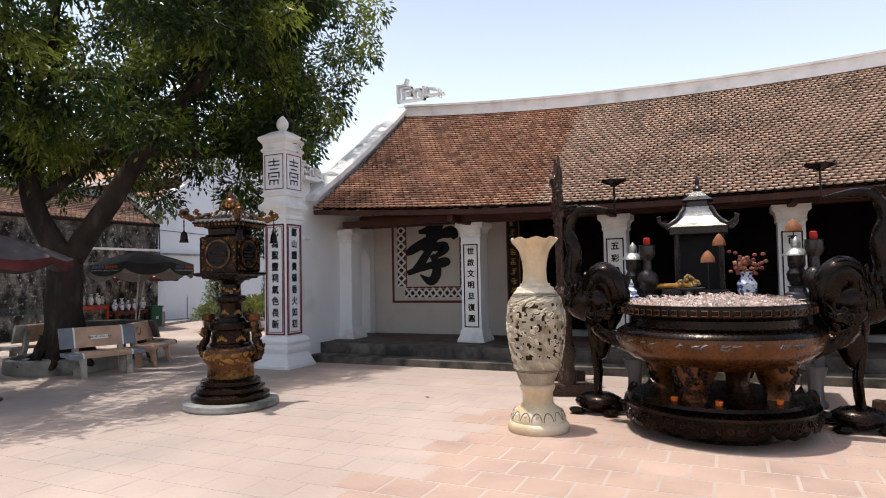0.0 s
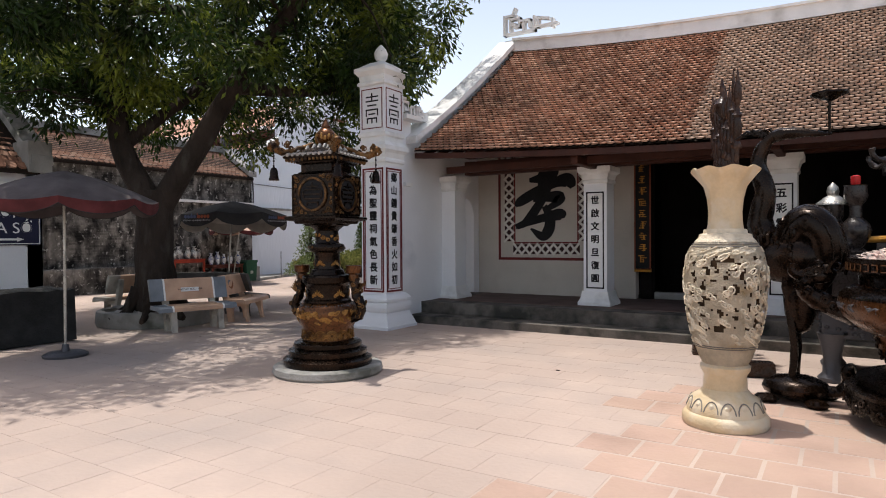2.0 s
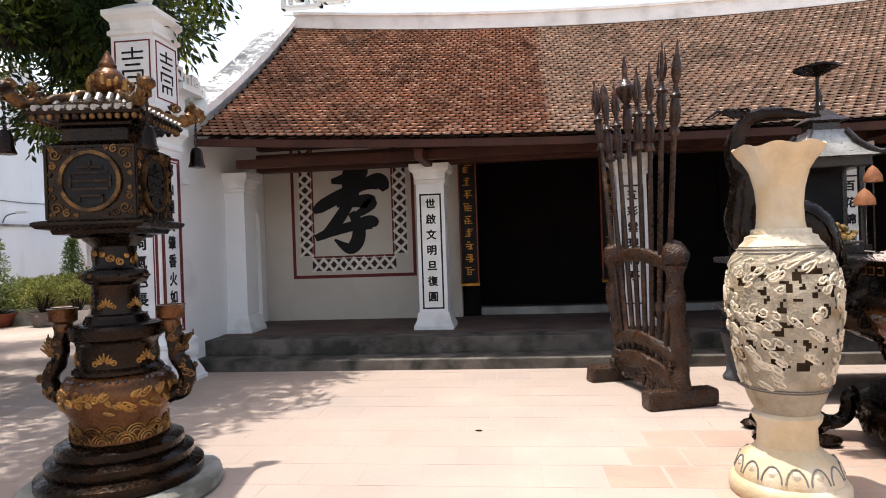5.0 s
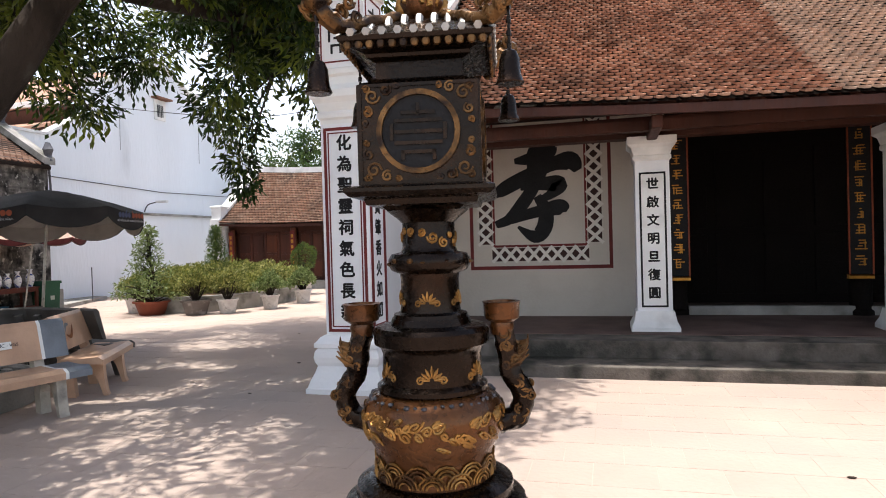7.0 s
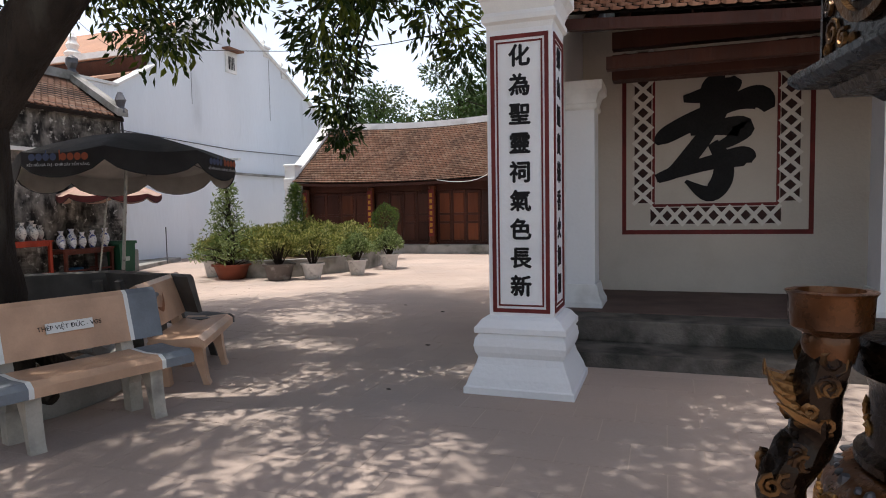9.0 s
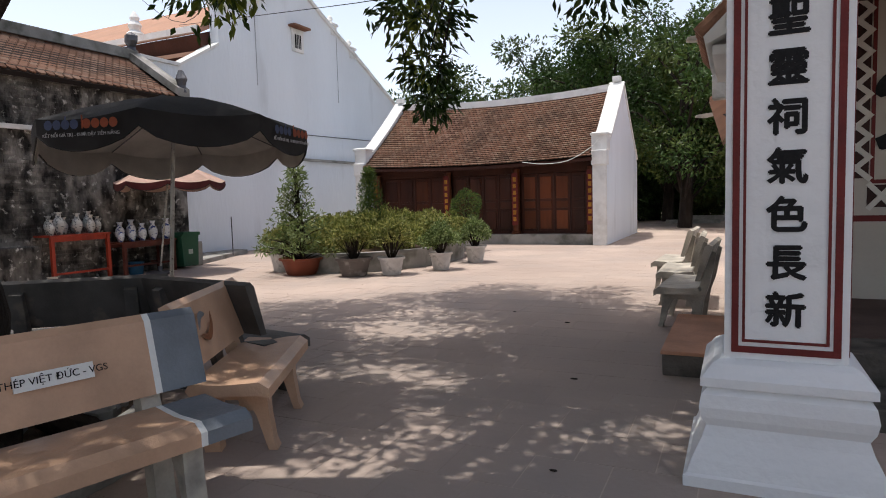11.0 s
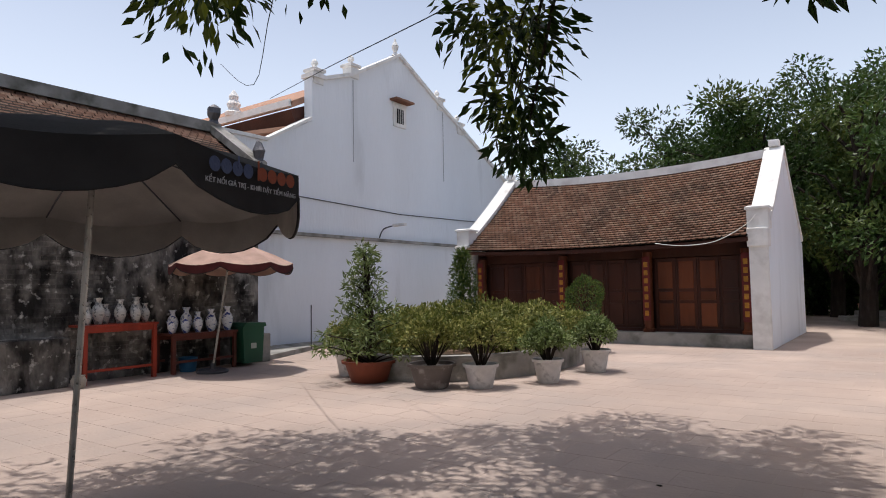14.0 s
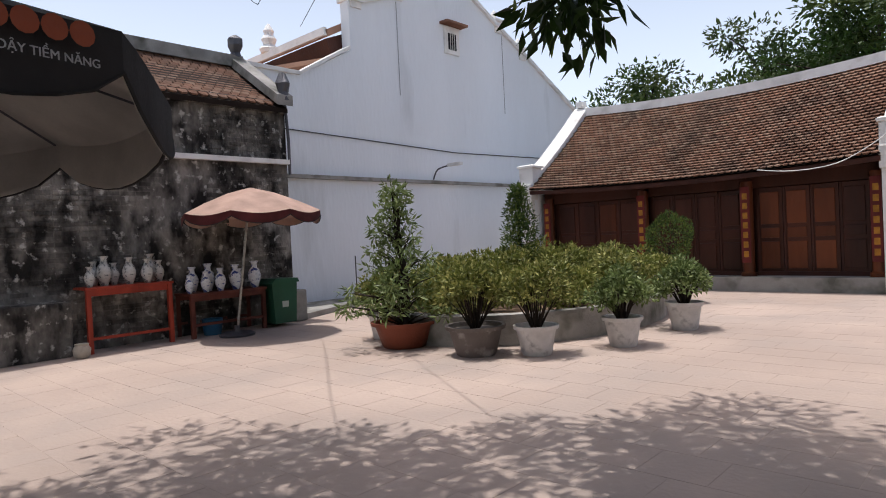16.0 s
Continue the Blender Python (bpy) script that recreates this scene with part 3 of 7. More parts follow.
PX, PY = -8.55, 10.33
pil = thing("gate_pillar", pose(PX, PY, 0), "tall white plastered gate pillar with maroon-framed black lettering", "pillar")
tagged(pil, kind="structure")
part("base", lathe([(0.42, 0.0), (0.42, 0.05), (0.405, 0.06), (0.385, 0.12), (0.34, 0.22), (0.325, 0.27), (0.345, 0.31), (0.355, 0.36), (0.345, 0.42), (0.32, 0.45), (0.35, 0.46), (0.35, 0.50), (0.33, 0.52), (0.30, 0.56), (0.265, 0.58)], square=True), M_WHITE, pil)
part("shaft", lathe([(0.25, 0.58), (0.25, 2.74)], square=True), M_WHITE, pil)
part("capital", lathe([(0.25, 2.74), (0.255, 2.78), (0.28, 2.80), (0.28, 2.84), (0.26, 2.87), (0.29, 2.95), (0.33, 3.0), (0.33, 3.07), (0.30, 3.09), (0.26, 3.14), (0.25, 3.22), (0.285, 3.24), (0.285, 3.29), (0.26, 3.31)], square=True), M_TRIM, pil)
part("upper_box", lathe([(0.26, 3.31), (0.26, 4.08)], square=True), M_WHITE, pil)
part("cap", lathe([(0.26, 4.08), (0.29, 4.10), (0.29, 4.14), (0.26, 4.17), (0.27, 4.25), (0.33, 4.32), (0.33, 4.38), (0.26, 4.42), (0.14, 4.50)], square=True), M_TRIM, pil)
part("finial", lathe([(0.12, 4.49), (0.07, 4.54), (0.11, 4.60), (0.12, 4.67), (0.09, 4.74), (0.02, 4.82)], 14), M_TRIM, pil, smooth=True)
bm = bmesh.new()
rect_lines(-0.22, 0.22, 0.61, 2.70, 0.03, -0.25, bm)
rect_lines(-0.175, 0.175, 0.66, 2.65, 0.012, -0.25, bm)
rect_lines(-0.22, 0.22, 3.36, 4.03, 0.014, -0.26, bm)
rect_lines(-0.22, 0.22, 0.61, 2.70, 0.03, 0.25, bm, 1)
rect_lines(-0.175, 0.175, 0.66, 2.65, 0.012, 0.25, bm, 1)
rect_lines(-0.22, 0.22, 3.36, 4.03, 0.014, 0.26, bm, 1)
part("painted_frame", bm, M_MAROON, pil, "maroon painted frame lines")
face_text("化為聖靈祠氣色長新", 0.168, 0.216, 2.64, -0.2505, pil)
face_text("鄉山鍾貴肇香火如初", 0.168, 0.216, 2.64, 0.2505, pil, 0.0, 1)
LONG = [(-0.5, 0.9, 0.5, 0.9), (0, 1, 0, 0.75), (-0.5, 0.75, 0.5, 0.75), (-0.35, 0.6, 0.35, 0.6), (-0.5, 0.45, 0.5, 0.45), (-0.5, 0.45, -0.5, 0.25), (0.5, 0.45, 0.5, 0.25), (-0.25, 0.3, 0.25, 0.3), (-0.4, 0.15, 0.4, 0.15), (-0.4, 0.15, -0.4, 0), (0.4, 0.15, 0.4, 0), (0, 0.15, 0, 0)]
bars("fret_sign", [(a * 0.24, 3.46 + b * 0.48, c * 0.24, 3.46 + d * 0.48) for a, b, c, d in LONG], 0.022, 0.006, M_BLACK, pil, "xz", -0.266)
bars("fret_sign", [(a * 0.24, 3.46 + b * 0.48, c * 0.24, 3.46 + d * 0.48) for a, b, c, d in LONG], 0.022, 0.006, M_BLACK, pil, "yz", 0.26)


# ---- second hall across the yard ----
def h2_eave(x):
    return 2.30 + 0.10 * ((x + 15.8) / 3.6) ** 2


def h2_top(x):
    return 4.38 + 0.16 * ((x + 15.8) / 3.6) ** 2


HX0, HX1 = -19.42, -12.28
hall2 = thing("side_hall", pose(0, 0, 0), "small white side hall with brown tile roof and wooden doors", "house")


def h2_prof(y):
    k = 1 - abs(y - 26.9) / 2.95
    return 2.42 + (4.66 - 2.42) * k - 0.08 * math.sin(math.pi * max(0, min(1, k)))


for xa, xb in ((HX0 - 0.34, HX0), (HX1, HX1 + 0.36)):
    prof = [(24.18, 0.0), (29.8, 0.0), (29.8, 2.4)] + [(y, h2_prof(y)) for y in (29.5, 28.6, 27.7, 26.9, 26.1, 25.3, 24.5)] + [(24.3, h2_prof(24.3) + 0.12), (24.18, h2_prof(24.3) + 0.12)]
    part("gable_wall", prism(prof, xa, xb, "x"), M_WALLW, hall2)
    bm = bmesh.new()
    ys = [24.35, 25.0, 25.6, 26.3, 26.9, 27.5, 28.6, 29.7]
    for a, b in zip(ys, ys[1:]):
        prism([(a, h2_prof(a)), (b, h2_prof(b)), (b, h2_prof(b) + 0.10), (a, h2_prof(a) + 0.10)], xa - 0.04, xb + 0.04, "x", bm)
    part("coping", bm, M_TRIM, hall2, "white gable coping")
    part("corner_block", box(xa - 0.03, xb + 0.03, 24.1, 24.5, 2.55, 2.95, bevel=0.01), M_TRIM, hall2)
    part("corner_cap", lathe([(0.24, 2.95), (0.24, 3.0), (0.18, 3.03)], square=True, cx=(xa + xb) / 2, cy=24.3), M_TRIM, hall2)
    part("pier", box(xa, xb, 24.05, 24.178, 0.0, 2.15), M_TRIM, hall2)
    part("pier_cap", box(xa - 0.03, xb + 0.03, 24.0, 24.3, 2.15, 2.55, bevel=0.03), M_TRIM, hall2)
    part("ridge_end", box(xa + 0.06, xb - 0.06, 26.78, 27.02, h2_prof(26.9) + 0.1, h2_prof(26.9) + 0.26, bevel=0.02), M_TRIM, hall2)
part("back_wall", box(HX0, HX1, 29.5, 29.8, 0.0, 2.4), M_WALLW, hall2)
part("plinth", box(HX0, HX1, 24.2, 29.5, -0.02, 0.28, bevel=0.01), M_CONC, hall2, "grey stone plinth")
bm = bmesh.new()
c2 = [HX0 + (HX1 - HX0) * i / 14 for i in range(15)]
for ey in (23.95, 29.85):
    g = [[bm.verts.new(roof_point(u, v, ey, 26.9, h2_eave, h2_top, 0.08) - Vector((0, 0, 0.01))) for v in rows_v] for u in c2]
    for a, b in zip(g, g[1:]):
        for i in range(len(rows_v) - 1):
            bm.faces.new((a[i], b[i], b[i + 1], a[i + 1]))
bmesh.ops.solidify(bm, geom=bm.faces[:], thickness=0.05)
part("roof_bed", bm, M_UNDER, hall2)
p2 = roof_tiles(HX0, HX1, 23.95, 26.9, h2_eave, h2_top, 0.125, 30, lambda u, v: "all", 0.08)
vs, fs = tile_mesh(p2["all"])
tagged(mesh_from("roof_tiles", vs, fs, M_TILEH, hall2), "brown clay roof tiles", kind="stuff")
bm = bmesh.new()
for a, b in zip(c2, c2[1:]):
    prism([(a, h2_top(a) - 0.04), (b, h2_top(b) - 0.04), (b, h2_top(b) + 0.17), (a, h2_top(a) + 0.17)], 26.78, 27.02, "y", bm)
part("ridge", bm, M_TRIM, hall2)
bm = bmesh.new()
for a, b in zip(c2, c2[1:]):
    prism([(a, h2_eave(a) - 0.12), (b, h2_eave(b) - 0.12), (b, h2_eave(b) - 0.03), (a, h2_eave(a) - 0.03)], 23.98, 24.03, "y", bm)
part("fascia", bm, M_WOODD, hall2)
part("front_wall", box(HX0, HX1, 25.0, 25.1, 0.28, 2.6), M_WOODD, hall2)
part("lintel", box(HX0, HX1, 24.62, 24.8, 2.02, 2.3), M_WOODD, hall2)
posts = (-19.2, -16.75, -14.58, -12.42)
for cx in posts:
    part("post", lathe([(0.15, 0.28), (0.15, 0.34), (0.11, 0.37), (0.11, 2.15)], 14, None, cx, 24.5), M_WOODO, hall2, "brown round timber post", smooth=True)
    couplet = part("couplet_board", box(cx - 0.085, cx + 0.085, 24.355, 24.385, 0.55, 2.05, bevel=0.006), M_MAROON, hall2, "dark board with gilt lettering")
    for k in range(7):
        part("glyph_bar", box(cx - 0.045, cx + 0.045, 24.349, 24.354, 0.66 + k * 0.19, 0.78 + k * 0.19), M_GOLD, couplet)
rng = random.Random(3)
for a, b in zip(posts, posts[1:]):
    n = 4
    w = (b - a - 0.26) / n
    for i in range(n):
        x0 = a + 0.13 + i * w
        # The orange panels paint sunlight onto these leaves, mainly in the last bay.
        mt = M_WOODO if (a > -15 and i in (0, 1, 2)) or (a < -19 and i == 2) else M_WOODR
        leaf = part("door_leaf", box(x0 + 0.01, x0 + w - 0.01, 24.66, 24.70, 0.34, 2.0), M_WOODR, hall2)
        for z0, z1 in ((0.42, 0.95), (1.02, 1.22), (1.29, 1.92)):
            part("panel", box(x0 + 0.07, x0 + w - 0.07, 24.635, 24.662, z0, z1, bevel=0.012), mt, leaf)
        part("frame", box(x0 + 0.005, x0 + 0.045, 24.64, 24.66, 0.34, 2.0), M_WOODD, leaf)
    part("door_sill", box(a + 0.1, b - 0.1, 24.6, 24.8, 0.28, 0.36), M_WOODD, hall2)
part("fallen_cable", tube(curve_pts([(-14.2, 23.92, 2.32), (-13.6, 23.9, 2.24), (-12.9, 23.9, 2.30), (-12.3, 23.95, 2.62), (-12.1, 24.0, 2.85)], 5), 0.009, 6), M_TRIM, hall2, "sagging pale cable along the eave")

# ---- tall white gabled building ----
WX = -21.8
M_STREAK = mat("dull_grey_paint", (0.40, 0.42, 0.44), 0.7, var=0.2)
big = thing("white_building", pose(0, 0, 0), "tall white gabled building with stepped parapet and small window", "building")
prof = [(17.3, 0), (31.5, 0), (31.5, 4.9), (30.4, 5.3), (27.45, 6.75), (27.1, 6.75), (27.1, 7.0), (26.25, 7.3), (26.25, 7.5), (26.0, 7.45), (24.04, 8.42), (22.3, 7.45), (22.05, 7.5), (22.05, 7.3), (20.95, 6.9), (20.55, 6.9), (20.55, 5.75), (19.1, 4.95), (17.3, 4.95)]
bm = prism(prof, WX - 0.3, WX, "x")
bmesh.ops.triangulate(bm, faces=[f for f in bm.faces if len(f.verts) > 4])
part("wall", bm, M_WALLW, big)
bm = bmesh.new()
edge = [(31.5, 4.9), (30.4, 5.3), (27.45, 6.75), (26.25, 7.3), (24.04, 8.42), (22.05, 7.3), (20.95, 6.9), (20.5, 6.9)]
for (a, za), (b, zb) in zip(edge, edge[1:]):
    prism([(a, za), (b, zb), (b, zb + 0.11), (a, za + 0.11)], WX - 0.36, WX + 0.09, "x", bm)
for (a, za), (b, zb) in (((20.5, 5.75), (19.1, 4.95)), ((19.1, 4.95), (17.3, 4.95))):
    prism([(a, za), (b, zb), (b, zb + 0.08), (a, za + 0.08)], WX - 0.36, WX + 0.06, "x", bm)
part("coping", bm, M_TRIM, big)
for y, z in ((20.75, 6.95), (22.1, 7.45), (26.15, 7.45), (27.3, 6.85)):
    post = part("parapet_post", lathe([(0.16, z - 0.2), (0.16, z + 0.1), (0.21, z + 0.13), (0.21, z + 0.2), (0.14, z + 0.24)], square=True, cx=WX - 0.12, cy=y), M_TRIM, big)
    part("post_finial", lathe([(0.09, z + 0.24), (0.05, z + 0.28), (0.10, z + 0.36), (0.08, z + 0.43), (0.02, z + 0.5)], 10, cx=WX - 0.12, cy=y), M_TRIM, post)
part("apex_finial", lathe([(0.12, 8.5), (0.05, 8.6), (0.09, 8.7), (0.11, 8.8), (0.05, 8.92), (0.01, 9.05)], 10, cx=WX - 0.12, cy=24.04), M_TRIM, big)
win = part("window", box(WX, WX + 0.05, 23.75, 24.33, 6.25, 6.98), M_TRIM, big, "small framed square window")
part("pane", box(WX + 0.045, WX + 0.055, 23.88, 24.20, 6.36, 6.8), M_BLACK, win)
for k in range(3):
    part("bar", box(WX + 0.056, WX + 0.07, 23.95 + k * 0.08, 23.965 + k * 0.08, 6.36, 6.8), M_TRIM, win)
part("hood", prism([(23.62, 7.0), (24.46, 7.0), (24.46, 7.06), (23.62, 7.06)], WX, WX + 0.28, "x"), M_TILE, win)
part("ledge", box(WX, WX + 0.12, 17.3, 31.5, 2.74, 2.82), M_CONC, big, "grey concrete drip ledge")
part("cable", tube([(WX + 0.03, 17.6, 3.80), (WX + 0.03, 24, 3.6), (WX + 0.03, 31, 3.75)], 0.014, 6), M_IRON, big)
# Thin tubes added in place of faint rain streaks down the wall.
for y in (22.05, 26.3):
    part("drain_wire", tube([(WX + 0.012, y, 4.9), (WX + 0.012, y, 7.2)], 0.010, 6), M_STREAK, big)
lampb = part("wall_lamp", tube(curve_pts([(WX, 23.1, 2.85), (WX + 0.12, 23.15, 3.1), (WX + 0.35, 23.35, 3.2)], 4), 0.02, 6), M_IRON, big)
part("lamp_head", box(WX + 0.3, WX + 0.75, 23.3, 23.44, 3.17, 3.25, bevel=0.02), M_TRIM, lampb)
# its roof slope seen over the parapet
bm = prism([(20.15, 6.05), (24.04, 8.1), (24.04, 8.25), (20.1, 6.2)], -34, WX - 0.32, "x")
part("roof_slope", bm, M_TILE, big)
part("eave_underside", prism([(20.1, 6.0), (20.6, 6.2), (20.6, 5.2), (20.5, 5.2)], -34, WX - 0.32, "x"), M_WOODD, big)
part("eave_coping", box(-34, WX - 0.32, 20.05, 20.14, 6.08, 6.26), M_TRIM, big)
part("lower_roof", prism([(18.2, 4.9), (20.5, 5.6), (20.5, 5.7), (18.2, 5.0)], -34, WX - 0.32, "x"), M_TILE, big)
bm = lathe([(0.22, 6.25), (0.26, 6.35), (0.14, 6.45), (0.2, 6.6), (0.12, 6.72), (0.14, 6.82), (0.03, 7.0)], 10, cx=-24.6, cy=20.2)
part("roof_finial", bm, M_TRIM, big)

# ---- old mould-stained house with the vase stalls ----
OX = -20.2
old = thing("old_house", pose(0, 0, 0), "old house with mould-blackened brick wall and clay roof", "house")
part("wall", box(OX - 0.3, OX, 9.6, 17.62, 0, 3.9), M_MOULD, old)
part("plinth", roughen(box(OX, OX + 0.42, 9.6, 13.9, 0, 0.74, bevel=0.03), 0.02, 3), M_MOULD, old, "low mould-stained masonry plinth")
part("end_wall", prism([(OX - 0.31, 0), (OX - 0.31, 3.7), (-21.6, 4.9), (-23.2, 3.9), (-23.2, 0)], 17.4, 17.66, "y"), M_MOULD, old)
part("band", box(OX, OX + 0.1, 12.5, 17.62, 2.78, 2.86), M_TRIM, old, "pale plaster ledge")
part("eave_course", box(OX, OX + 0.06, 9.6, 17.62, 3.68, 3.76), M_MOULD, old)


def to_west(p):
    return Vector((p.y, p.x, p.z))


po = roof_tiles(9.7, 17.45, OX + 0.15, -21.6, lambda u: 3.82, lambda u: 4.85, 0.17, 15, lambda u, v: "all", 0.05)
vs, fs = tile_mesh([([to_west(p) for p in t], [to_west(p) for p in l]) for t, l in po["all"]])
tagged(mesh_from("roof_tiles", vs, fs, M_TILEH, old), "brown clay roof tiles", kind="stuff")
part("roof_bed", prism([(OX + 0.14, 3.76), (-21.6, 4.79), (-23.3, 3.7), (-23.3, 3.6), (-21.6, 4.7), (OX + 0.14, 3.68)], 9.6, 17.6, "y"), M_UNDER, old)
bm = bmesh.new()
prism([(-21.45, 4.78), (-21.45, 5.0), (-21.75, 5.0), (-21.75, 4.78)], 9.6, 17.6, "y", bm)
part("ridge", bm, M_CONC, old, "dark weathered ridge")
bm = bmesh.new()
prism([(OX + 0.2, 3.80), (-21.6, 4.84), (-21.6, 5.02), (OX + 0.2, 3.98)], 17.36, 17.68, "y", bm)
part("verge_coping", bm, M_CONC, old)
part("ridge_knob", roughen(lathe([(0.12, 4.98), (0.08, 5.08), (0.15, 5.2), (0.14, 5.32), (0.04, 5.42)], 10, cx=-21.55, cy=17.5), 0.03, 7), M_IRON, old, "dark carved ridge ornament")
part("eave_knob", roughen(lathe([(0.12, 3.9), (0.09, 4.05), (0.13, 4.2), (0.05, 4.4)], 10, cx=OX + 0.1, cy=17.55), 0.03, 7), M_IRON, old)
part("corner_pipe", tube([(OX + 0.05, 17.6, 4.0), (OX + 0.06, 17.64, 3.2), (OX + 0.05, 17.64, 2.6)], 0.03, 6), M_IRON, old)

# ---- house with the sign ----
SX = -14.0
shop = thing("sign_house", pose(0, 0, 0), "low white house with brown tile roof and lattice window", "house")
part("wall", box(SX - 0.25, SX, -6, 7.45, 0, 2.75), M_WHITE, shop)
part("gable", prism([(SX, 0), (SX, 2.8), (-16.3, 4.85), (-18.6, 2.8), (-18.6, 0)], 7.2, 7.45, "y"), M_WHITE, shop)
part("end_wall", box(-18.6, SX - 0.25, -6, -5.8, 0, 2.75), M_WHITE, shop)
ps = roof_tiles(-6.0, 7.25, SX + 0.3, -16.3, lambda u: 2.78, lambda u: 4.85, 0.16, 20, lambda u, v: "all", 0.05)
vs, fs = tile_mesh([([to_west(p) for p in t], [to_west(p) for p in l]) for t, l in ps["all"]])
tagged(mesh_from("roof_tiles", vs, fs, M_TILE, shop), "brown clay roof tiles", kind="stuff")
part("roof_bed", prism([(SX + 0.28, 2.74), (-16.3, 4.80), (-18.8, 2.7), (-18.8, 2.6), (-16.3, 4.7), (SX + 0.28, 2.66)], -6, 7.3, "y"), M_UNDER, shop)
part("verge_coping", prism([(SX + 0.32, 2.84), (-16.3, 4.96), (-16.3, 5.12), (SX + 0.32, 3.0)], 7.15, 7.5, "y"), M_CONC, shop)
part("end_block", box(SX - 0.25, SX + 0.3, 7.1, 7.5, 2.7, 3.25, bevel=0.02), M_CONC, shop)
part("cornice", box(SX, SX + 0.08, -6, 7.45, 2.45, 2.53), M_TRIM, shop)
lat = part("lattice_window", box(SX, SX + 0.03, 4.6, 5.98, 0.75, 1.86), M_BLACK, shop, "green-white geometric lattice window")
M_LATT = mat("pale_green_lattice", (0.45, 0.5, 0.44), 0.7, var=0.15)
sg = [(4.6, 0.75, 5.98, 0.75), (4.6, 1.86, 5.98, 1.86), (5.98, 0.75, 5.98, 1.86), (4.6, 0.75, 4.6, 1.86)]
for k in range(1, 7):
    zz = 0.75 + 1.11 * k / 7
    sg.append((4.6 + (0.2 if k % 2 else 0), zz, 5.98 - (0 if k % 2 else 0.2), zz))
for k in range(1, 6):
    yy = 4.6 + 1.38 * k / 6
    sg.append((yy, 0.75 + 0.16 * (k % 3), yy, 1.3 + 0.16 * (k % 3)))
bars("lattice", sg, 0.05, 0.04, M_LATT, lat, "yz", SX + 0.03)

# ---- incense tower ----
def relief(n, ring_r, z, size, seed, squash=0.5):
    """A band of small carved lumps round an axis."""
    bm = bmesh.new()
    rng = random.Random(seed)
    for i in range(n):
        a = 2 * math.pi * (i + rng.uniform(-0.25, 0.25)) / n
        s = size * rng.uniform(0.6, 1.25)
        blob(1.0, bm, (ring_r * math.cos(a), ring_r * math.sin(a), z + rng.uniform(-1, 1) * size * 0.7), (s, s, s * squash * rng.uniform(0.7, 1.6)), 8)
    return roughen(bm, size * 0.35, 45)


def curl(bm, put, u, v, size, r, way=1, start=0.0, turns=1.5, k=13):
    """One spiral tendril laid on a surface by put(u, v)."""
    pts = []
    for i in range(k):
        t = i / (k - 1)
        a = start + way * turns * 2 * math.pi * t
        q = size * (1 - 0.78 * t)
        pts.append(put(u + q * math.cos(a), v + q * math.sin(a)))
    tube(pts, [r * (0.55 + 0.45 * math.sin(math.pi * (0.15 + 0.8 * i / (k - 1)))) for i in range(k)], 5, bm)


def round_wall(radius):
    """Lays arc length u and height v on a turned body whose radius at height v is radius(v)."""
    return lambda u, v: (radius(v) * math.cos(u / radius(v)), radius(v) * math.sin(u / radius(v)), v)


def curl_band(radius, z0, z1, count, size, r, seed):
    bm = bmesh.new()
    rg = random.Random(seed)
    put = round_wall(radius)
    mid = radius((z0 + z1) / 2)
    for i in range(count):
        curl(bm, put, mid * 2 * math.pi * (i + rg.uniform(-0.3, 0.3)) / count, rg.uniform(z0, z1), size * rg.uniform(0.6, 1.3), r, rg.choice((-1, 1)), rg.uniform(0, 6.3))
    return bm


def lotus(bm, put, u, v, size):
    """A gilt palmette: a fan of petals over two curls."""
    for i in range(7):
        a = radians(90 + (i - 3) * 27)
        q = size * (1.0 - 0.08 * abs(i - 3))
        tube([put(u + 0.2 * q * math.cos(a), v + 0.2 * q * math.sin(a)), put(u + 0.65 * q * math.cos(a), v + 0.65 * q * math.sin(a)), put(u + q * math.cos(a), v + q * math.sin(a))], [size * 0.05, size * 0.13, size * 0.03], 5, bm)
    curl(bm, put, u - size * 0.75, v, size * 0.3, size * 0.08, 1)
    curl(bm, put, u + size * 0.75, v, size * 0.3, size * 0.08, -1, math.pi)


# Pale grey rib colour with the sun's sheen on the bronze painted in.
M_RIBSUN = mat("rib_sun_sheen", (0.30, 0.29, 0.275), 0.4, metal=0.5, var=0.3, big=8, fine=60)
tower = thing("incense_tower", pose(-6.82, 7.06, 0), "tall dark bronze incense tower with gilded reliefs and bells", "incense burner")
part("stone_ring", lathe([(0.60, 0), (0.62, 0.03), (0.61, 0.085), (0.58, 0.10), (0.3, 0.10)], 40), M_CONC, tower, "round pale stone base slab", smooth=True)
part("stepped_base", lathe([(0.49, 0.10), (0.50, 0.12), (0.50, 0.17), (0.46, 0.19), (0.43, 0.20), (0.44, 0.22), (0.44, 0.265), (0.40, 0.285), (0.375, 0.29), (0.385, 0.31), (0.38, 0.35), (0.34, 0.37), (0.30, 0.38)], 40), M_BRONZE, tower, smooth=True)
part("bowl", lathe([(0.28, 0.38), (0.275, 0.44), (0.29, 0.52), (0.335, 0.60), (0.345, 0.68), (0.33, 0.74), (0.29, 0.78), (0.24, 0.80)], 40), M_BRONZEB, tower, "brown worn bronze bowl", smooth=True)
bm = bmesh.new()
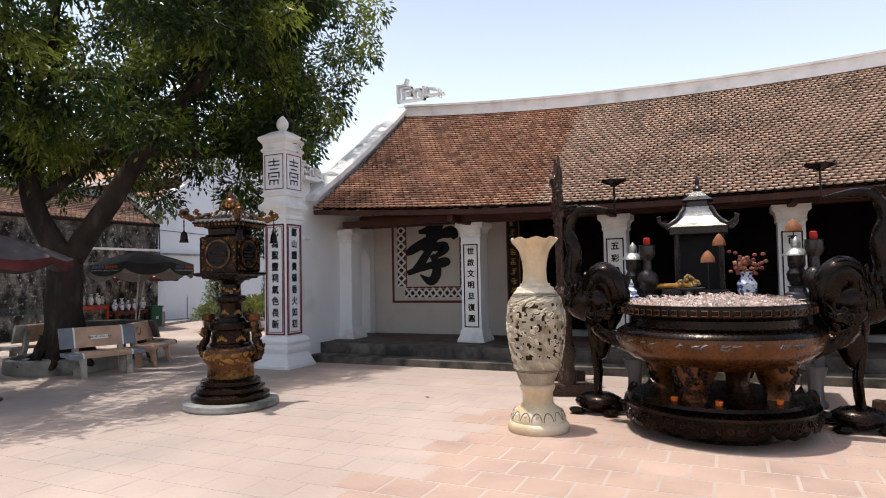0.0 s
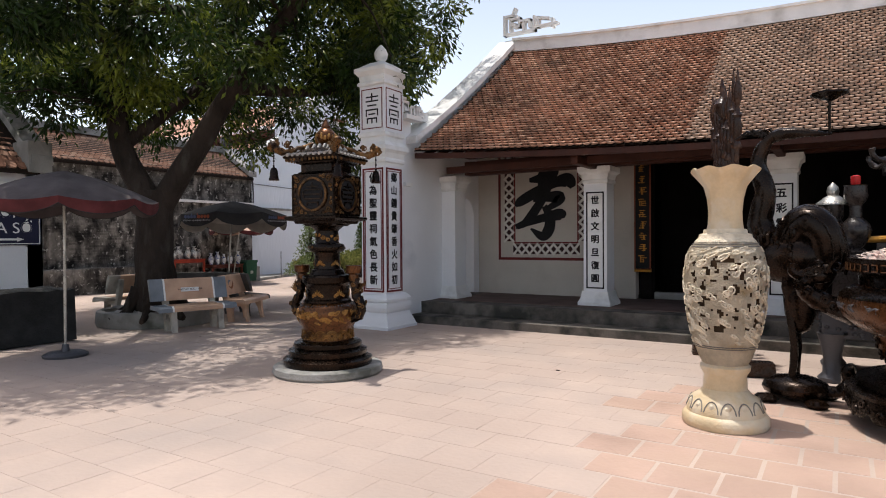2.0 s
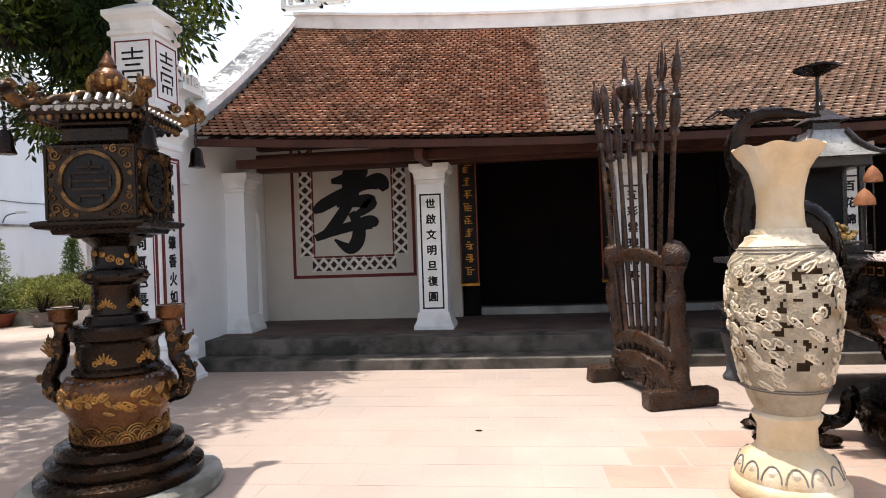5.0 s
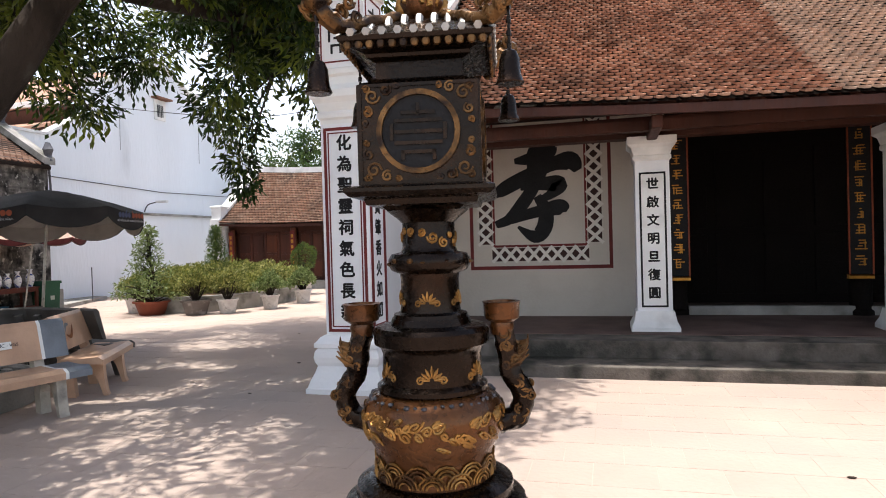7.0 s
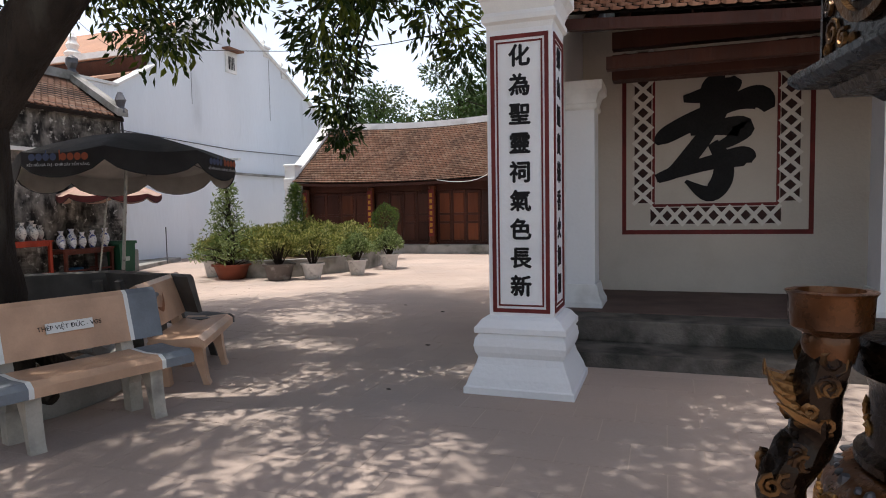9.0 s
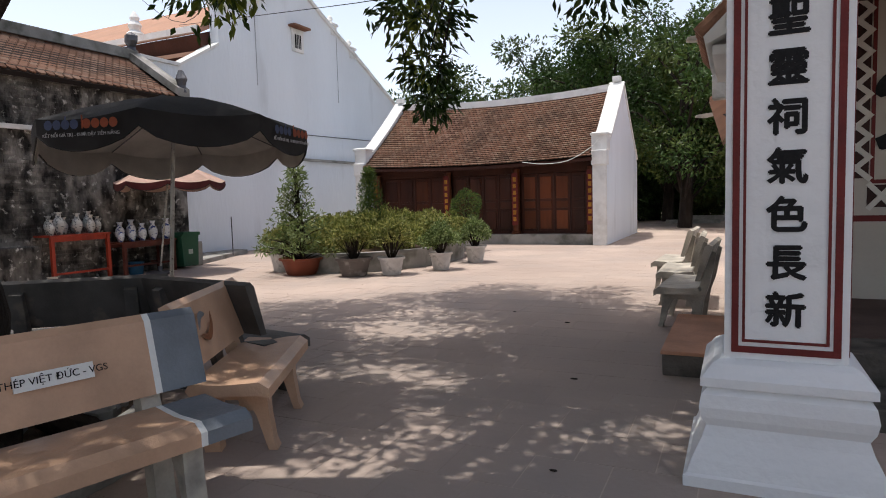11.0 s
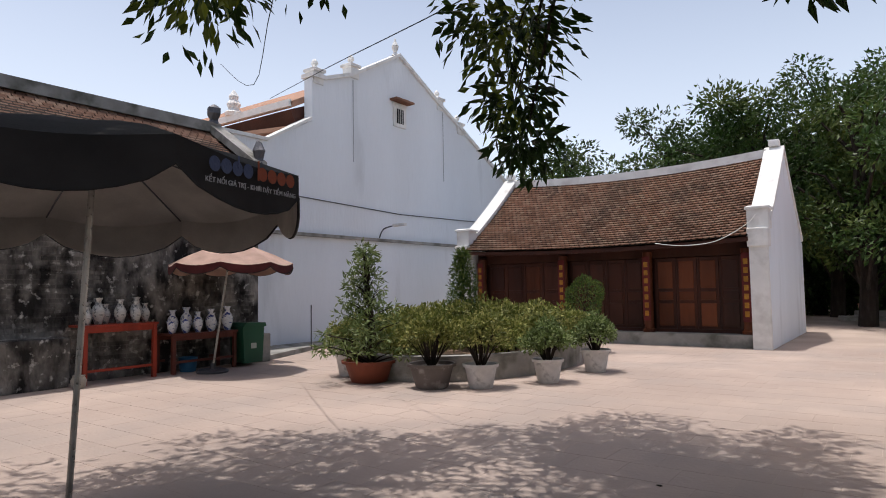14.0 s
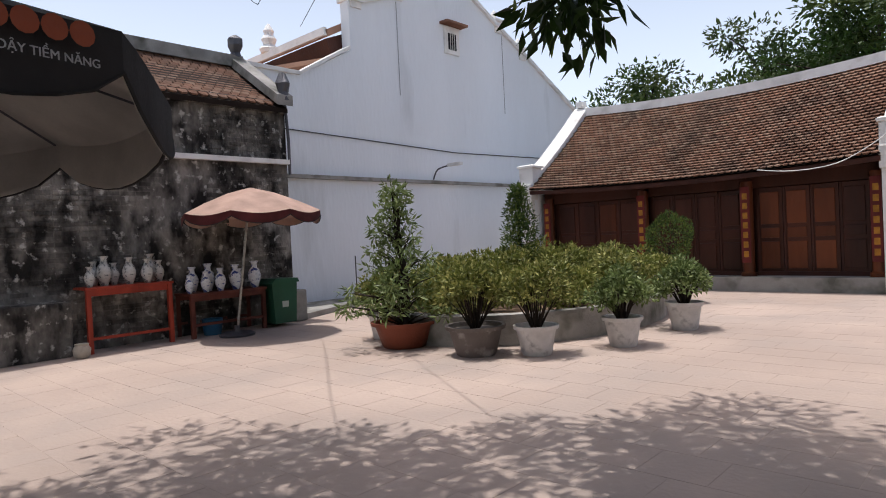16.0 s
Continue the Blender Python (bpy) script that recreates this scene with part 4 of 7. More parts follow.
for row in range(2):
    for i in range(14):
        for rr in (0.062, 0.044, 0.026):
            a0 = 2 * math.pi * (i + 0.5 * row) / 14
            arc = []
            for k in range(7):
                b = math.pi * k / 6
                a = a0 + rr * math.cos(b) / 0.285
                z = 0.395 + row * 0.04 + rr * math.sin(b)
                q = 0.283 + 0.004 * (2 - row) + 0.01 * max(0, (z - 0.48)) / 0.05
                arc.append((q * math.cos(a), q * math.sin(a), z))
            tube(arc, 0.006, 5, bm)
tagged(part("wave_relief", bm, M_BRONZEG, tower, "gilded wave relief", smooth=True), kind="stuff")
tagged(part("figure_relief", curl_band(lambda z: 0.345 - 0.9 * (z - 0.665) ** 2 * 3, 0.585, 0.715, 96, 0.026, 0.0085, 2), M_BRONZEG, tower, "gilded figure relief", smooth=True), kind="stuff")
tagged(part("petal_ring", relief(44, 0.30, 0.765, 0.015, 3, 0.8), M_IRON, tower, smooth=True), kind="stuff")
part("drum", lathe([(0.27, 0.80), (0.27, 0.82), (0.245, 0.84), (0.24, 0.97), (0.25, 1.0), (0.28, 1.02), (0.285, 1.08), (0.27, 1.10), (0.20, 1.11), (0.19, 1.14)], 36), M_BRONZE, tower, smooth=True)
bm = bmesh.new()
for k in range(6):
    lotus(bm, round_wall(lambda z: 0.244), 0.244 * radians(60 * k - 75), 0.875, 0.07)
tagged(part("drum_relief", bm, M_BRONZEG, tower, "gilded lotus sprays", smooth=True), kind="stuff")
part("stem", lathe([(0.185, 1.14), (0.18, 1.16), (0.15, 1.17), (0.146, 1.19), (0.142, 1.33), (0.148, 1.355), (0.185, 1.37), (0.2, 1.395), (0.2, 1.425), (0.185, 1.45), (0.14, 1.46), (0.13, 1.48), (0.128, 1.60), (0.155, 1.625), (0.2, 1.66)], 32), M_BRONZE, tower, smooth=True)
bm = bmesh.new()
for k in range(5):
    lotus(bm, round_wall(lambda z: 0.147), 0.147 * radians(72 * k - 80), 1.215, 0.06)
tagged(part("stem_relief", bm, M_BRONZEG, tower, "gilded leaf sprays", smooth=True), kind="stuff")
tagged(part("collar_relief", relief(14, 0.198, 1.41, 0.017, 6), M_RELIEF, tower, smooth=True), kind="stuff")
tagged(part("stem_relief", curl_band(lambda z: 0.131, 1.50, 1.56, 16, 0.024, 0.007, 7), M_BRONZEG, tower, smooth=True), kind="stuff")
TW = 9.0
turn = Matrix.Rotation(radians(TW), 4, "Z")
part("plate", lathe([(0.17, 1.655), (0.19, 1.675), (0.25, 1.68), (0.26, 1.705), (0.315, 1.715), (0.335, 1.735), (0.335, 1.752), (0.315, 1.76), (0.29, 1.765)], square=True), M_BRONZE, tower, place=turn)
bxm = bmesh.new()
lathe([(0.27, 1.765), (0.27, 2.22), (0.25, 2.235)], square=True, bm=bxm)
boxp = part("fire_box", bxm, M_BRONZE, tower, "square pierced bronze fire box", place=turn)
for k in range(4):
    m = Matrix.Rotation(radians(90 * k), 4, "Z")
    bm = bmesh.new()
    for s in range(36):
        a0, a1 = 2 * math.pi * s / 36, 2 * math.pi * (s + 1) / 36
        q = [(r * math.cos(a), 2.0 + r * math.sin(a)) for r, a in ((0.188, a0), (0.188, a1), (0.164, a1), (0.164, a0))]
        prism(q, -0.290, -0.27, "y", bm)
    part("round_frame", bm, M_RELIEF, boxp, "raised round frame", place=m)
    bm = bmesh.new()
    wall = lambda u, v: (u, -0.274, 2.0 + v)
    for ax, az in ((-1, -1), (1, -1), (-1, 1), (1, 1)):
        for cu, cv, cs, st in ((0.205, 0.165, 0.036, 0), (0.145, 0.193, 0.026, 1), (0.228, 0.095, 0.024, 2), (0.232, 0.198, 0.018, 3), (0.095, 0.206, 0.015, 4), (0.238, 0.045, 0.014, 5)):
            curl(bm, wall, ax * cu, az * cv, cs, 0.0075, ax * az, st, 1.4)
    tagged(part("corner_scroll", bm, M_RELIEF, boxp, "worn gilt corner scrolls", place=m, smooth=True), kind="stuff")
    bm = bmesh.new()
    for q in ((-0.27, 0.27, 1.77, 1.785), (-0.27, 0.27, 2.205, 2.22), (-0.27, -0.256, 1.785, 2.205), (0.256, 0.27, 1.785, 2.205)):
        box(q[0], q[1], -0.2785, -0.2705, q[2], q[3], bm)
    part("edge_moulding", bm, M_BRONZE, boxp, place=m)
    # Black disc standing in for the shade inside the fire box.
    disc = [(0.163 * math.cos(2 * math.pi * i / 32), 2.0 + 0.163 * math.sin(2 * math.pi * i / 32)) for i in range(32)]
    part("dark_grille_back", prism(disc, -0.2745, -0.2705, "y"), M_BLACK, boxp, place=m)
    bm = bmesh.new()
    rngk = [(-0.10, 0.05, 0.10, 0.05), (-0.10, 0.0, 0.10, 0.0), (-0.10, -0.05, 0.10, -0.05), (0, 0.12, 0, 0.08), (-0.07, 0.085, 0.07, 0.085), (-0.07, -0.09, 0.07, -0.09), (-0.07, -0.09, -0.07, -0.12), (0.07, -0.09, 0.07, -0.12), (-0.12, 0.03, -0.12, -0.03), (0.12, 0.03, 0.12, -0.03)]
    for a, b, c, d in rngk:
        box(min(a, c) - 0.008, max(a, c) + 0.008, -0.284, -0.2745, 2.0 + min(b, d) - 0.008, 2.0 + max(b, d) + 0.008, bm)
    part("pierced_sign", bm, M_BRONZE, boxp, "pierced bronze grille sign", place=m)
part("neck", lathe([(0.235, 2.22), (0.22, 2.25), (0.20, 2.26), (0.20, 2.335), (0.235, 2.35), (0.24, 2.365), (0.29, 2.385)], square=True), M_BRONZE, tower, place=turn)
roofp = part("tower_roof", lathe([(0.30, 2.38), (0.34, 2.40), (0.345, 2.42), (0.24, 2.49), (0.13, 2.545), (0.10, 2.56)], square=True), M_BRONZE, tower, "small ribbed bronze roof", place=turn)
for k in range(4):
    m = Matrix.Rotation(radians(90 * k), 4, "Z")
    for j in range(9):
        x = -0.28 + 0.07 * j
        top = max(abs(x), 0.11)
        part("roof_rib", tube([(x, -0.352, 2.432), (x, -(0.30 + (top - 0.30) * 0.5) if top < 0.3 else -0.33, 2.455), (x, -top - 0.01, 2.435 + (0.345 - top) * 0.55)], 0.019, 6), M_RIBSUN, roofp, place=m)
    bm = bmesh.new()
    for j in range(13):
        blob(0.022, bm, (-0.30 + 0.05 * j, -0.325, 2.385), (0.9, 0.6, 1.1), 8)
    tagged(part("eave_petal", bm, M_RELIEF, roofp, "gilt petals under the eave", place=m, smooth=True), kind="stuff")
    hip = curve_pts([(0.10, -0.10, 2.575), (0.22, -0.22, 2.515), (0.31, -0.31, 2.47), (0.37, -0.37, 2.485), (0.40, -0.40, 2.535)], 4)
    bm = tube(hip, [0.022 + 0.024 * (i / (len(hip) - 1)) + 0.006 * math.sin(2 * i) for i in range(len(hip))], 9)
    blob(0.05, bm, (0.415, -0.415, 2.55), (1.1, 1.1, 0.85), 10)
    for j in range(9):
        curl(bm, lambda u, v: (0.355 + 0.72 * u, -0.355 - 0.72 * u + (0.035 if j % 2 else -0.035), 2.53 + v), 0.09 * math.cos(j * 0.7), 0.05 * math.sin(j * 0.7), 0.03, 0.010, 1 if j % 2 else -1, j)
    part("dragon_hip", roughen(bm, 0.006, 30), M_RELIEF, roofp, "curling dragon head on the roof corner", place=m, smooth=True)
    bell = part("bell", lathe([(0.012, 2.30), (0.03, 2.29), (0.042, 2.26), (0.048, 2.19), (0.06, 2.16), (0.055, 2.155)], 14, None, 0.41, -0.41), M_BRONZE, tower, "small hanging bronze bell", smooth=True, place=turn @ m)
    for j in range(7):
        part("chain_link", tube([(0.41, -0.41, 2.30 + j * 0.028), (0.41, -0.41, 2.324 + j * 0.028)], 0.007 if j % 2 else 0.011, 5), M_BRONZE, bell)
part("finial_ball", lathe([(0.07, 2.555), (0.06, 2.58), (0.09, 2.60), (0.115, 2.65), (0.11, 2.70), (0.07, 2.745), (0.05, 2.76), (0.055, 2.78), (0.03, 2.83), (0.005, 2.88)], 20), M_BRONZEB, tower, smooth=True)
part("finial_relief", relief(14, 0.10, 2.66, 0.03, 9, 1.3), M_BRONZEG, tower, smooth=True)
for sx in (-1, 1):
    ctrl = [(sx * 0.31, 0, 0.62), (sx * 0.41, 0, 0.66), (sx * 0.44, 0, 0.76), (sx * 0.38, 0, 0.87), (sx * 0.37, 0, 0.96), (sx * 0.345, 0, 1.07)]
    hp = curve_pts(ctrl, 5)
    h = part("dragon_handle", roughen(tube(hp, [0.056 - 0.004 * i / len(hp) for i in range(len(hp))], 10), 0.010, 25), M_BRONZE, tower, "curling dragon handle", smooth=True, place=turn)
    bm = bmesh.new()
    rng = random.Random(8)
    for j in range(34):
        t = j / 33
        p = hp[int(t * (len(hp) - 1))]
        side_y = 0.048 if j % 2 else -0.048
        curl(bm, lambda u, v: (p.x + u, side_y * (1 - 4 * abs(u)), p.z + v), sx * rng.uniform(-0.01, 0.045), rng.uniform(-0.03, 0.03), rng.uniform(0.018, 0.034), 0.0085, rng.choice((-1, 1)), rng.uniform(0, 6))
    for j in range(5):
        tube([(sx * 0.37, 0.02 * (j - 2), 0.90 + 0.02 * j), (sx * (0.43 + 0.01 * j), 0.022 * (j - 2), 0.93 + 0.02 * j), (sx * 0.47, 0.024 * (j - 2), 0.96 + 0.02 * j)], [0.016, 0.012, 0.003], 5, bm)
    tagged(part("dragon_scale_relief", bm, M_RELIEF, h, "worn gilt mane and scales", smooth=True), kind="stuff")
    cup = part("cup", lathe([(0.05, 1.05), (0.06, 1.09), (0.055, 1.11), (0.085, 1.13), (0.088, 1.20), (0.095, 1.21), (0.07, 1.212), (0.06, 1.15)], 20, None, sx * 0.345, 0), M_BRONZEB, h, "small lotus cup", smooth=True)

# ---- tall carved vase ----
M_VASE = mat("cream_glazed_ceramic", (0.58, 0.45, 0.28), 0.5, var=0.14, big=5, fine=40, bump=0.15, second=(0.62, 0.56, 0.45), second_scale=4, second_at=(0.45, 0.7), coat=0.1)
M_VASEP = mat("pale_carved_ceramic", (0.62, 0.54, 0.41), 0.65, var=0.2, big=9, fine=50, bump=0.4, second=(0.46, 0.33, 0.18), second_scale=5, second_at=(0.56, 0.75))
M_VASEG = mat("grey_glaze_lines", (0.17, 0.155, 0.135), 0.5, var=0.2)
M_HOLE = mat("hollow_shade", (0.10, 0.065, 0.04), 0.9, var=0.3)
vase = thing("tall_vase", pose(-2.66, 7.17, 0), "tall cream ceramic floor vase with openwork carved body", "vase")
part("foot", lathe([(0.315, 0), (0.325, 0.02), (0.325, 0.07), (0.305, 0.10), (0.29, 0.105), (0.29, 0.14), (0.26, 0.21), (0.20, 0.25), (0.165, 0.29), (0.16, 0.40), (0.185, 0.44), (0.19, 0.47), (0.17, 0.49)], 40), M_VASE, vase, smooth=True)
bm = bmesh.new()
for i in range(14):
    a = 2 * math.pi * i / 14
    c, s = math.cos(a), math.sin(a)
    blob(0.040, bm, (0.248 * c, 0.248 * s, 0.175), (0.9, 0.9, 0.95), 10)
part("lotus_petal_ring", bm, M_VASEP, vase, "pale lotus petal band", smooth=True)
bodyr = [(0.49, 0.17), (0.55, 0.20), (0.68, 0.245), (0.88, 0.285), (1.08, 0.31), (1.22, 0.31), (1.36, 0.285), (1.46, 0.23), (1.50, 0.19)]


def vase_r(z):
    for (za, ra), (zb, rb) in zip(bodyr, bodyr[1:]):
        if za <= z <= zb:
            t = (z - za) / (zb - za)
            return ra + (rb - ra) * t
    return 0.19


# Brown-dark shell that paints in the shade seen through the openwork.
part("inner_wall", lathe([(vase_r(z) - 0.05, z) for z in (0.56, 0.68, 0.88, 1.08, 1.22, 1.36, 1.44)], 30), M_HOLE, vase, "inner shell coloured as the shade of the hollow", smooth=True)
bm = bmesh.new()
NA, NZ = 120, 62
levels = [0.49 + 1.01 * i / NZ for i in range(NZ + 1)]
grid = [[bm.verts.new((vase_r(z) * math.cos(2 * math.pi * i / NA), vase_r(z) * math.sin(2 * math.pi * i / NA), z)) for i in range(NA)] for z in levels]
for r in range(NZ):
    for i in range(NA):
        z = (levels[r] + levels[r + 1]) / 2
        a = 2 * math.pi * (i + 0.5) / NA
        p = Vector((0.30 * math.cos(a), 0.30 * math.sin(a), z))
        if 0.76 < z < 1.36 and noise.noise(p * 22.0) + 0.3 * noise.noise(p * 45.0) > 0.25:
            continue
        bm.faces.new((grid[r][i], grid[r][(i + 1) % NA], grid[r + 1][(i + 1) % NA], grid[r + 1][i]))
bmesh.ops.solidify(bm, geom=bm.faces[:], thickness=0.022)
part("body", bm, M_VASEP, vase, "pierced cream body", smooth=True)
bm = bmesh.new()
rng = random.Random(12)
put = round_wall(lambda z: vase_r(max(0.5, min(1.45, z))) + 0.004)
for i in range(230):
    z = rng.uniform(0.66, 1.41)
    curl(bm, put, vase_r(z) * rng.uniform(0, 2 * math.pi), z, rng.uniform(0.018, 0.042), 0.0075, rng.choice((-1, 1)), rng.uniform(0, 6.3), 1.3, 11)
tagged(part("vine_carving", bm, M_VASEP, vase, "raised flower and vine carving", smooth=True), kind="stuff")
bm = bmesh.new()
for z in (1.425, 1.445, 0.63, 0.645):
    tube([put(vase_r(z) * 2 * math.pi * i / 48, z) for i in range(49)], 0.004, 5, bm)
for i in range(14):
    a = 2 * math.pi * i / 14
    loop = []
    for k in range(9):
        b = math.pi * k / 8
        q = 0.292 - 0.036 * math.sin(b)
        loop.append((q * math.cos(a + 0.19 * math.cos(b)), q * math.sin(a + 0.19 * math.cos(b)), 0.135 + 0.085 * math.sin(b)))
    tube(loop, 0.0055, 5, bm)
tagged(part("glaze_outline", bm, M_VASEG, vase, "dark glaze outlines", smooth=True), kind="stuff")
part("shoulder", lathe([(0.232, 1.462), (0.20, 1.495), (0.195, 1.52), (0.165, 1.53), (0.16, 1.56), (0.135, 1.565)], 40), M_VASEP, vase, "ringed shoulder", smooth=True)
part("neck", lathe([(0.14, 1.55), (0.13, 1.60), (0.125, 1.70), (0.135, 1.80), (0.16, 1.90), (0.20, 1.975), (0.245, 2.03), (0.25, 2.045), (0.235, 2.045), (0.15, 1.92), (0.10, 1.80)], 48, lobes=8, lobe_from=1.96, lobe_amp=0.05), M_VASE, vase, "flaring neck with wavy rim", smooth=True)

# ---- great incense burner ----
BC = (-0.9, 7.82)
M_ASH = mat("grey_incense_ash", (0.33, 0.27, 0.24), 0.95, var=0.3, fine=60)
M_STICK = mat("burnt_incense_stick", (0.62, 0.52, 0.46), 0.9, var=0.5, big=20, piece=0.4, piece_col=(0.42, 0.24, 0.20))
burner = thing("great_burner", pose(BC[0], BC[1], 0), "huge round dark bronze incense burner on lobed pedestal", "incense burner")
part("pedestal", lathe([(0.66, 0.0), (0.70, 0.03), (0.68, 0.08), (0.66, 0.20), (0.90, 0.255), (0.95, 0.275), (0.95, 0.30), (0.90, 0.315), (0.86, 0.32), (0.88, 0.345), (0.86, 0.375), (0.70, 0.385), (0.2, 0.39)], 56), M_BRONZE, burner, "round bronze pedestal", smooth=True)
bm = bmesh.new()
NS = 144
rows_s = [[], [], []]
for i in range(NS):
    a = 2 * math.pi * i / NS
    dip = 0.055 * abs(math.sin(6 * a)) ** 0.6 + 0.018 * abs(math.sin(18 * a))
    for row, (q, z) in enumerate(((0.945, 0.275), (0.955, 0.20), (0.925, 0.135 - dip + 0.03))):
        rows_s[row].append(bm.verts.new((q * math.cos(a), q * math.sin(a), z)))
for lo, hi in zip(rows_s, rows_s[1:]):
    for i in range(NS):
        bm.faces.new((hi[i], hi[(i + 1) % NS], lo[(i + 1) % NS], lo[i]))
bmesh.ops.solidify(bm, geom=bm.faces[:], thickness=0.03)
skirt = part("skirt", bm, M_BRONZE, burner, "scalloped overhanging skirt", smooth=True)
tagged(part("skirt_relief", curl_band(lambda z: 0.955, 0.17, 0.235, 64, 0.032, 0.010, 41), M_BRONZE, skirt, smooth=True), kind="stuff")
rng = random.Random(20)
for i in range(4):
    a = radians(45 + 90 * i + 25)
    bm = lathe([(0.13, 0.38), (0.12, 0.45), (0.16, 0.56), (0.20, 0.68), (0.22, 0.76)], 14, None, 0.58 * math.cos(a), 0.58 * math.sin(a))
    leg = part("beast_leg", roughen(bm, 0.03, 9, i), M_BRONZEB, burner, "beast-headed leg", smooth=True)
    bm = bmesh.new()
    ox, oy = 0.58 * math.cos(a), 0.58 * math.sin(a)
    for j in range(26):
        zc = rng.uniform(0.46, 0.74)
        rr = 0.135 + 0.30 * (zc - 0.46)
        curl(bm, lambda u, v: (ox + rr * math.cos(a + u / rr), oy + rr * math.sin(a + u / rr), v), rng.uniform(-0.2, 0.2), zc, rng.uniform(0.02, 0.045), 0.012, rng.choice((-1, 1)), j)
    tagged(part("beast_mane", bm, M_BRONZE, leg, smooth=True), kind="stuff")
part("bowl", lathe([(0.30, 0.66), (0.60, 0.68), (0.85, 0.76), (0.97, 0.86), (1.01, 0.95), (0.99, 1.03), (0.92, 1.08), (0.86, 1.10)], 56), M_BRONZEB, burner, "wide polished brown bowl", smooth=True)
part("shoulder_band", lathe([(1.0, 1.02), (0.985, 1.05), (0.92, 1.09), (0.87, 1.105)], 56, cap=False), M_BRONZE, burner, smooth=True)
part("rim", lathe([(0.86, 1.09), (0.855, 1.18), (0.88, 1.21), (0.93, 1.22), (0.94, 1.30), (0.93, 1.325), (0.86, 1.325), (0.84, 1.26), (0.3, 1.25)], 56), M_BRONZE, burner, "heavy flat rim", smooth=True)
rng = random.Random(21)
bowl_r = lambda z: 1.008 - 2.2 * max(0.0, z - 0.955) ** 1.5 * 2 - 0.5 * max(0.0, 0.955 - z)
# Lighter grey than the bronze: the relief's highlights are put into its colour.
tagged(part("dragon_relief", curl_band(bowl_r, 0.955, 1.035, 46, 0.045, 0.011, 43), M_IRON, burner, "low dragon relief, greyed for its highlights", smooth=True), kind="stuff")
bm = bmesh.new()
for i in range(72):
    a = 2 * math.pi * i / 72
    tube([(0.865 * math.cos(a + 0.04 * (k - 2)), 0.865 * math.sin(a + 0.04 * (k - 2)), 1.085 + 0.022 * math.cos((k - 2) * 0.8)) for k in range(5)], 0.007, 5, bm)
tagged(part("lappet_band", bm, M_BRONZEB, burner, smooth=True), kind="stuff")
bm = bmesh.new()
for i in range(64):
    a0, a1 = 2 * math.pi * i / 64, 2 * math.pi * (i + 0.6) / 64
    for za in (1.235, 1.285):
        tube([(0.943 * math.cos(a0), 0.943 * math.sin(a0), za), (0.943 * math.cos(a1), 0.943 * math.sin(a1), za)], 0.005, 5, bm)
    tube([(0.943 * math.cos(a1), 0.943 * math.sin(a1), 1.235), (0.943 * math.cos(a1), 0.943 * math.sin(a1), 1.285)], 0.005, 5, bm)
tagged(part("key_band", bm, M_BRONZEB, burner, "key pattern round the rim"), kind="stuff")
part("ash", lathe([(0.84, 1.30), (0.5, 1.345), (0.01, 1.36)], 32), M_ASH, burner)
vs, fs = [], []
for i in range(1300):
    r, a = 0.82 * math.sqrt(rng.random()), rng.uniform(0, 2 * math.pi)
    p = Vector((r * math.cos(a), r * math.sin(a), 1.36 - 0.06 * r))
    lean = Vector((rng.uniform(-1, 1), rng.uniform(-1, 1), rng.uniform(0.05, 0.8))).normalized()
    ln = rng.uniform(0.05, 0.14)
    bend = Vector((rng.uniform(-1, 1), rng.uniform(-1, 1), 0.1)) * ln * 0.5
    k = len(vs)
    w = Vector((0.0045, 0.003, 0))
    q, e = p + lean * ln * 0.6, p + lean * ln * 0.6 + bend
    up = Vector((0, 0, 0.004))
    for c in (p, q, e):
        vs += [tuple(c - w), tuple(c + w), tuple(c + up)]
    for s in (0, 3):
        fs += [(k + s, k + s + 1, k + s + 4, k + s + 3), (k + s + 1, k + s + 2, k + s + 5, k + s + 4), (k + s + 2, k + s, k + s + 3, k + s + 5)]
tagged(mesh_from("burnt_incense", vs, fs, M_STICK, burner), "curled burnt incense stick ends", kind="stuff")
for sx in (-1, 1):
    ctrl = [(sx * 0.86, 0, 0.86), (sx * 1.02, 0, 0.92), (sx * 1.16, 0, 0.98), (sx * 1.24, 0, 1.08), (sx * 1.17, 0, 1.17), (sx * 1.05, 0, 1.22)]
    hp = curve_pts(ctrl, 5)
    part("dragon_handle", roughen(tube(hp, [0.10 - 0.05 * i / len(hp) for i in range(len(hp))], 10), 0.02, 12), M_BRONZE, burner, "dragon-headed handle", smooth=True)
    bm = bmesh.new()
    blob(0.085, bm, (sx * 1.13, 0, 1.17), (1.3, 0.8, 0.8), 12)
    tube(curve_pts([(sx * 1.16, 0, 1.19), (sx * 1.27, 0, 1.17), (sx * 1.33, 0, 1.21), (sx * 1.31, 0, 1.27)], 4), [0.06 - 0.003 * i for i in range(13)], 8, bm)
    for j in range(30):
        p = hp[j % len(hp)]
        curl(bm, lambda u, v: (p.x + u, (0.09 if j % 2 else -0.09) * (1 - 2 * abs(u)), p.z + v), rng.uniform(-0.06, 0.06), rng.uniform(-0.03, 0.08), rng.uniform(0.025, 0.05), 0.012, rng.choice((-1, 1)), j)
    for j in range(5):
        tube([(sx * 1.08, 0.03 * (j - 2), 1.2), (sx * 1.04, 0.04 * (j - 2), 1.28), (sx * 0.99, 0.05 * (j - 2), 1.33)], [0.02, 0.014, 0.003], 5, bm)
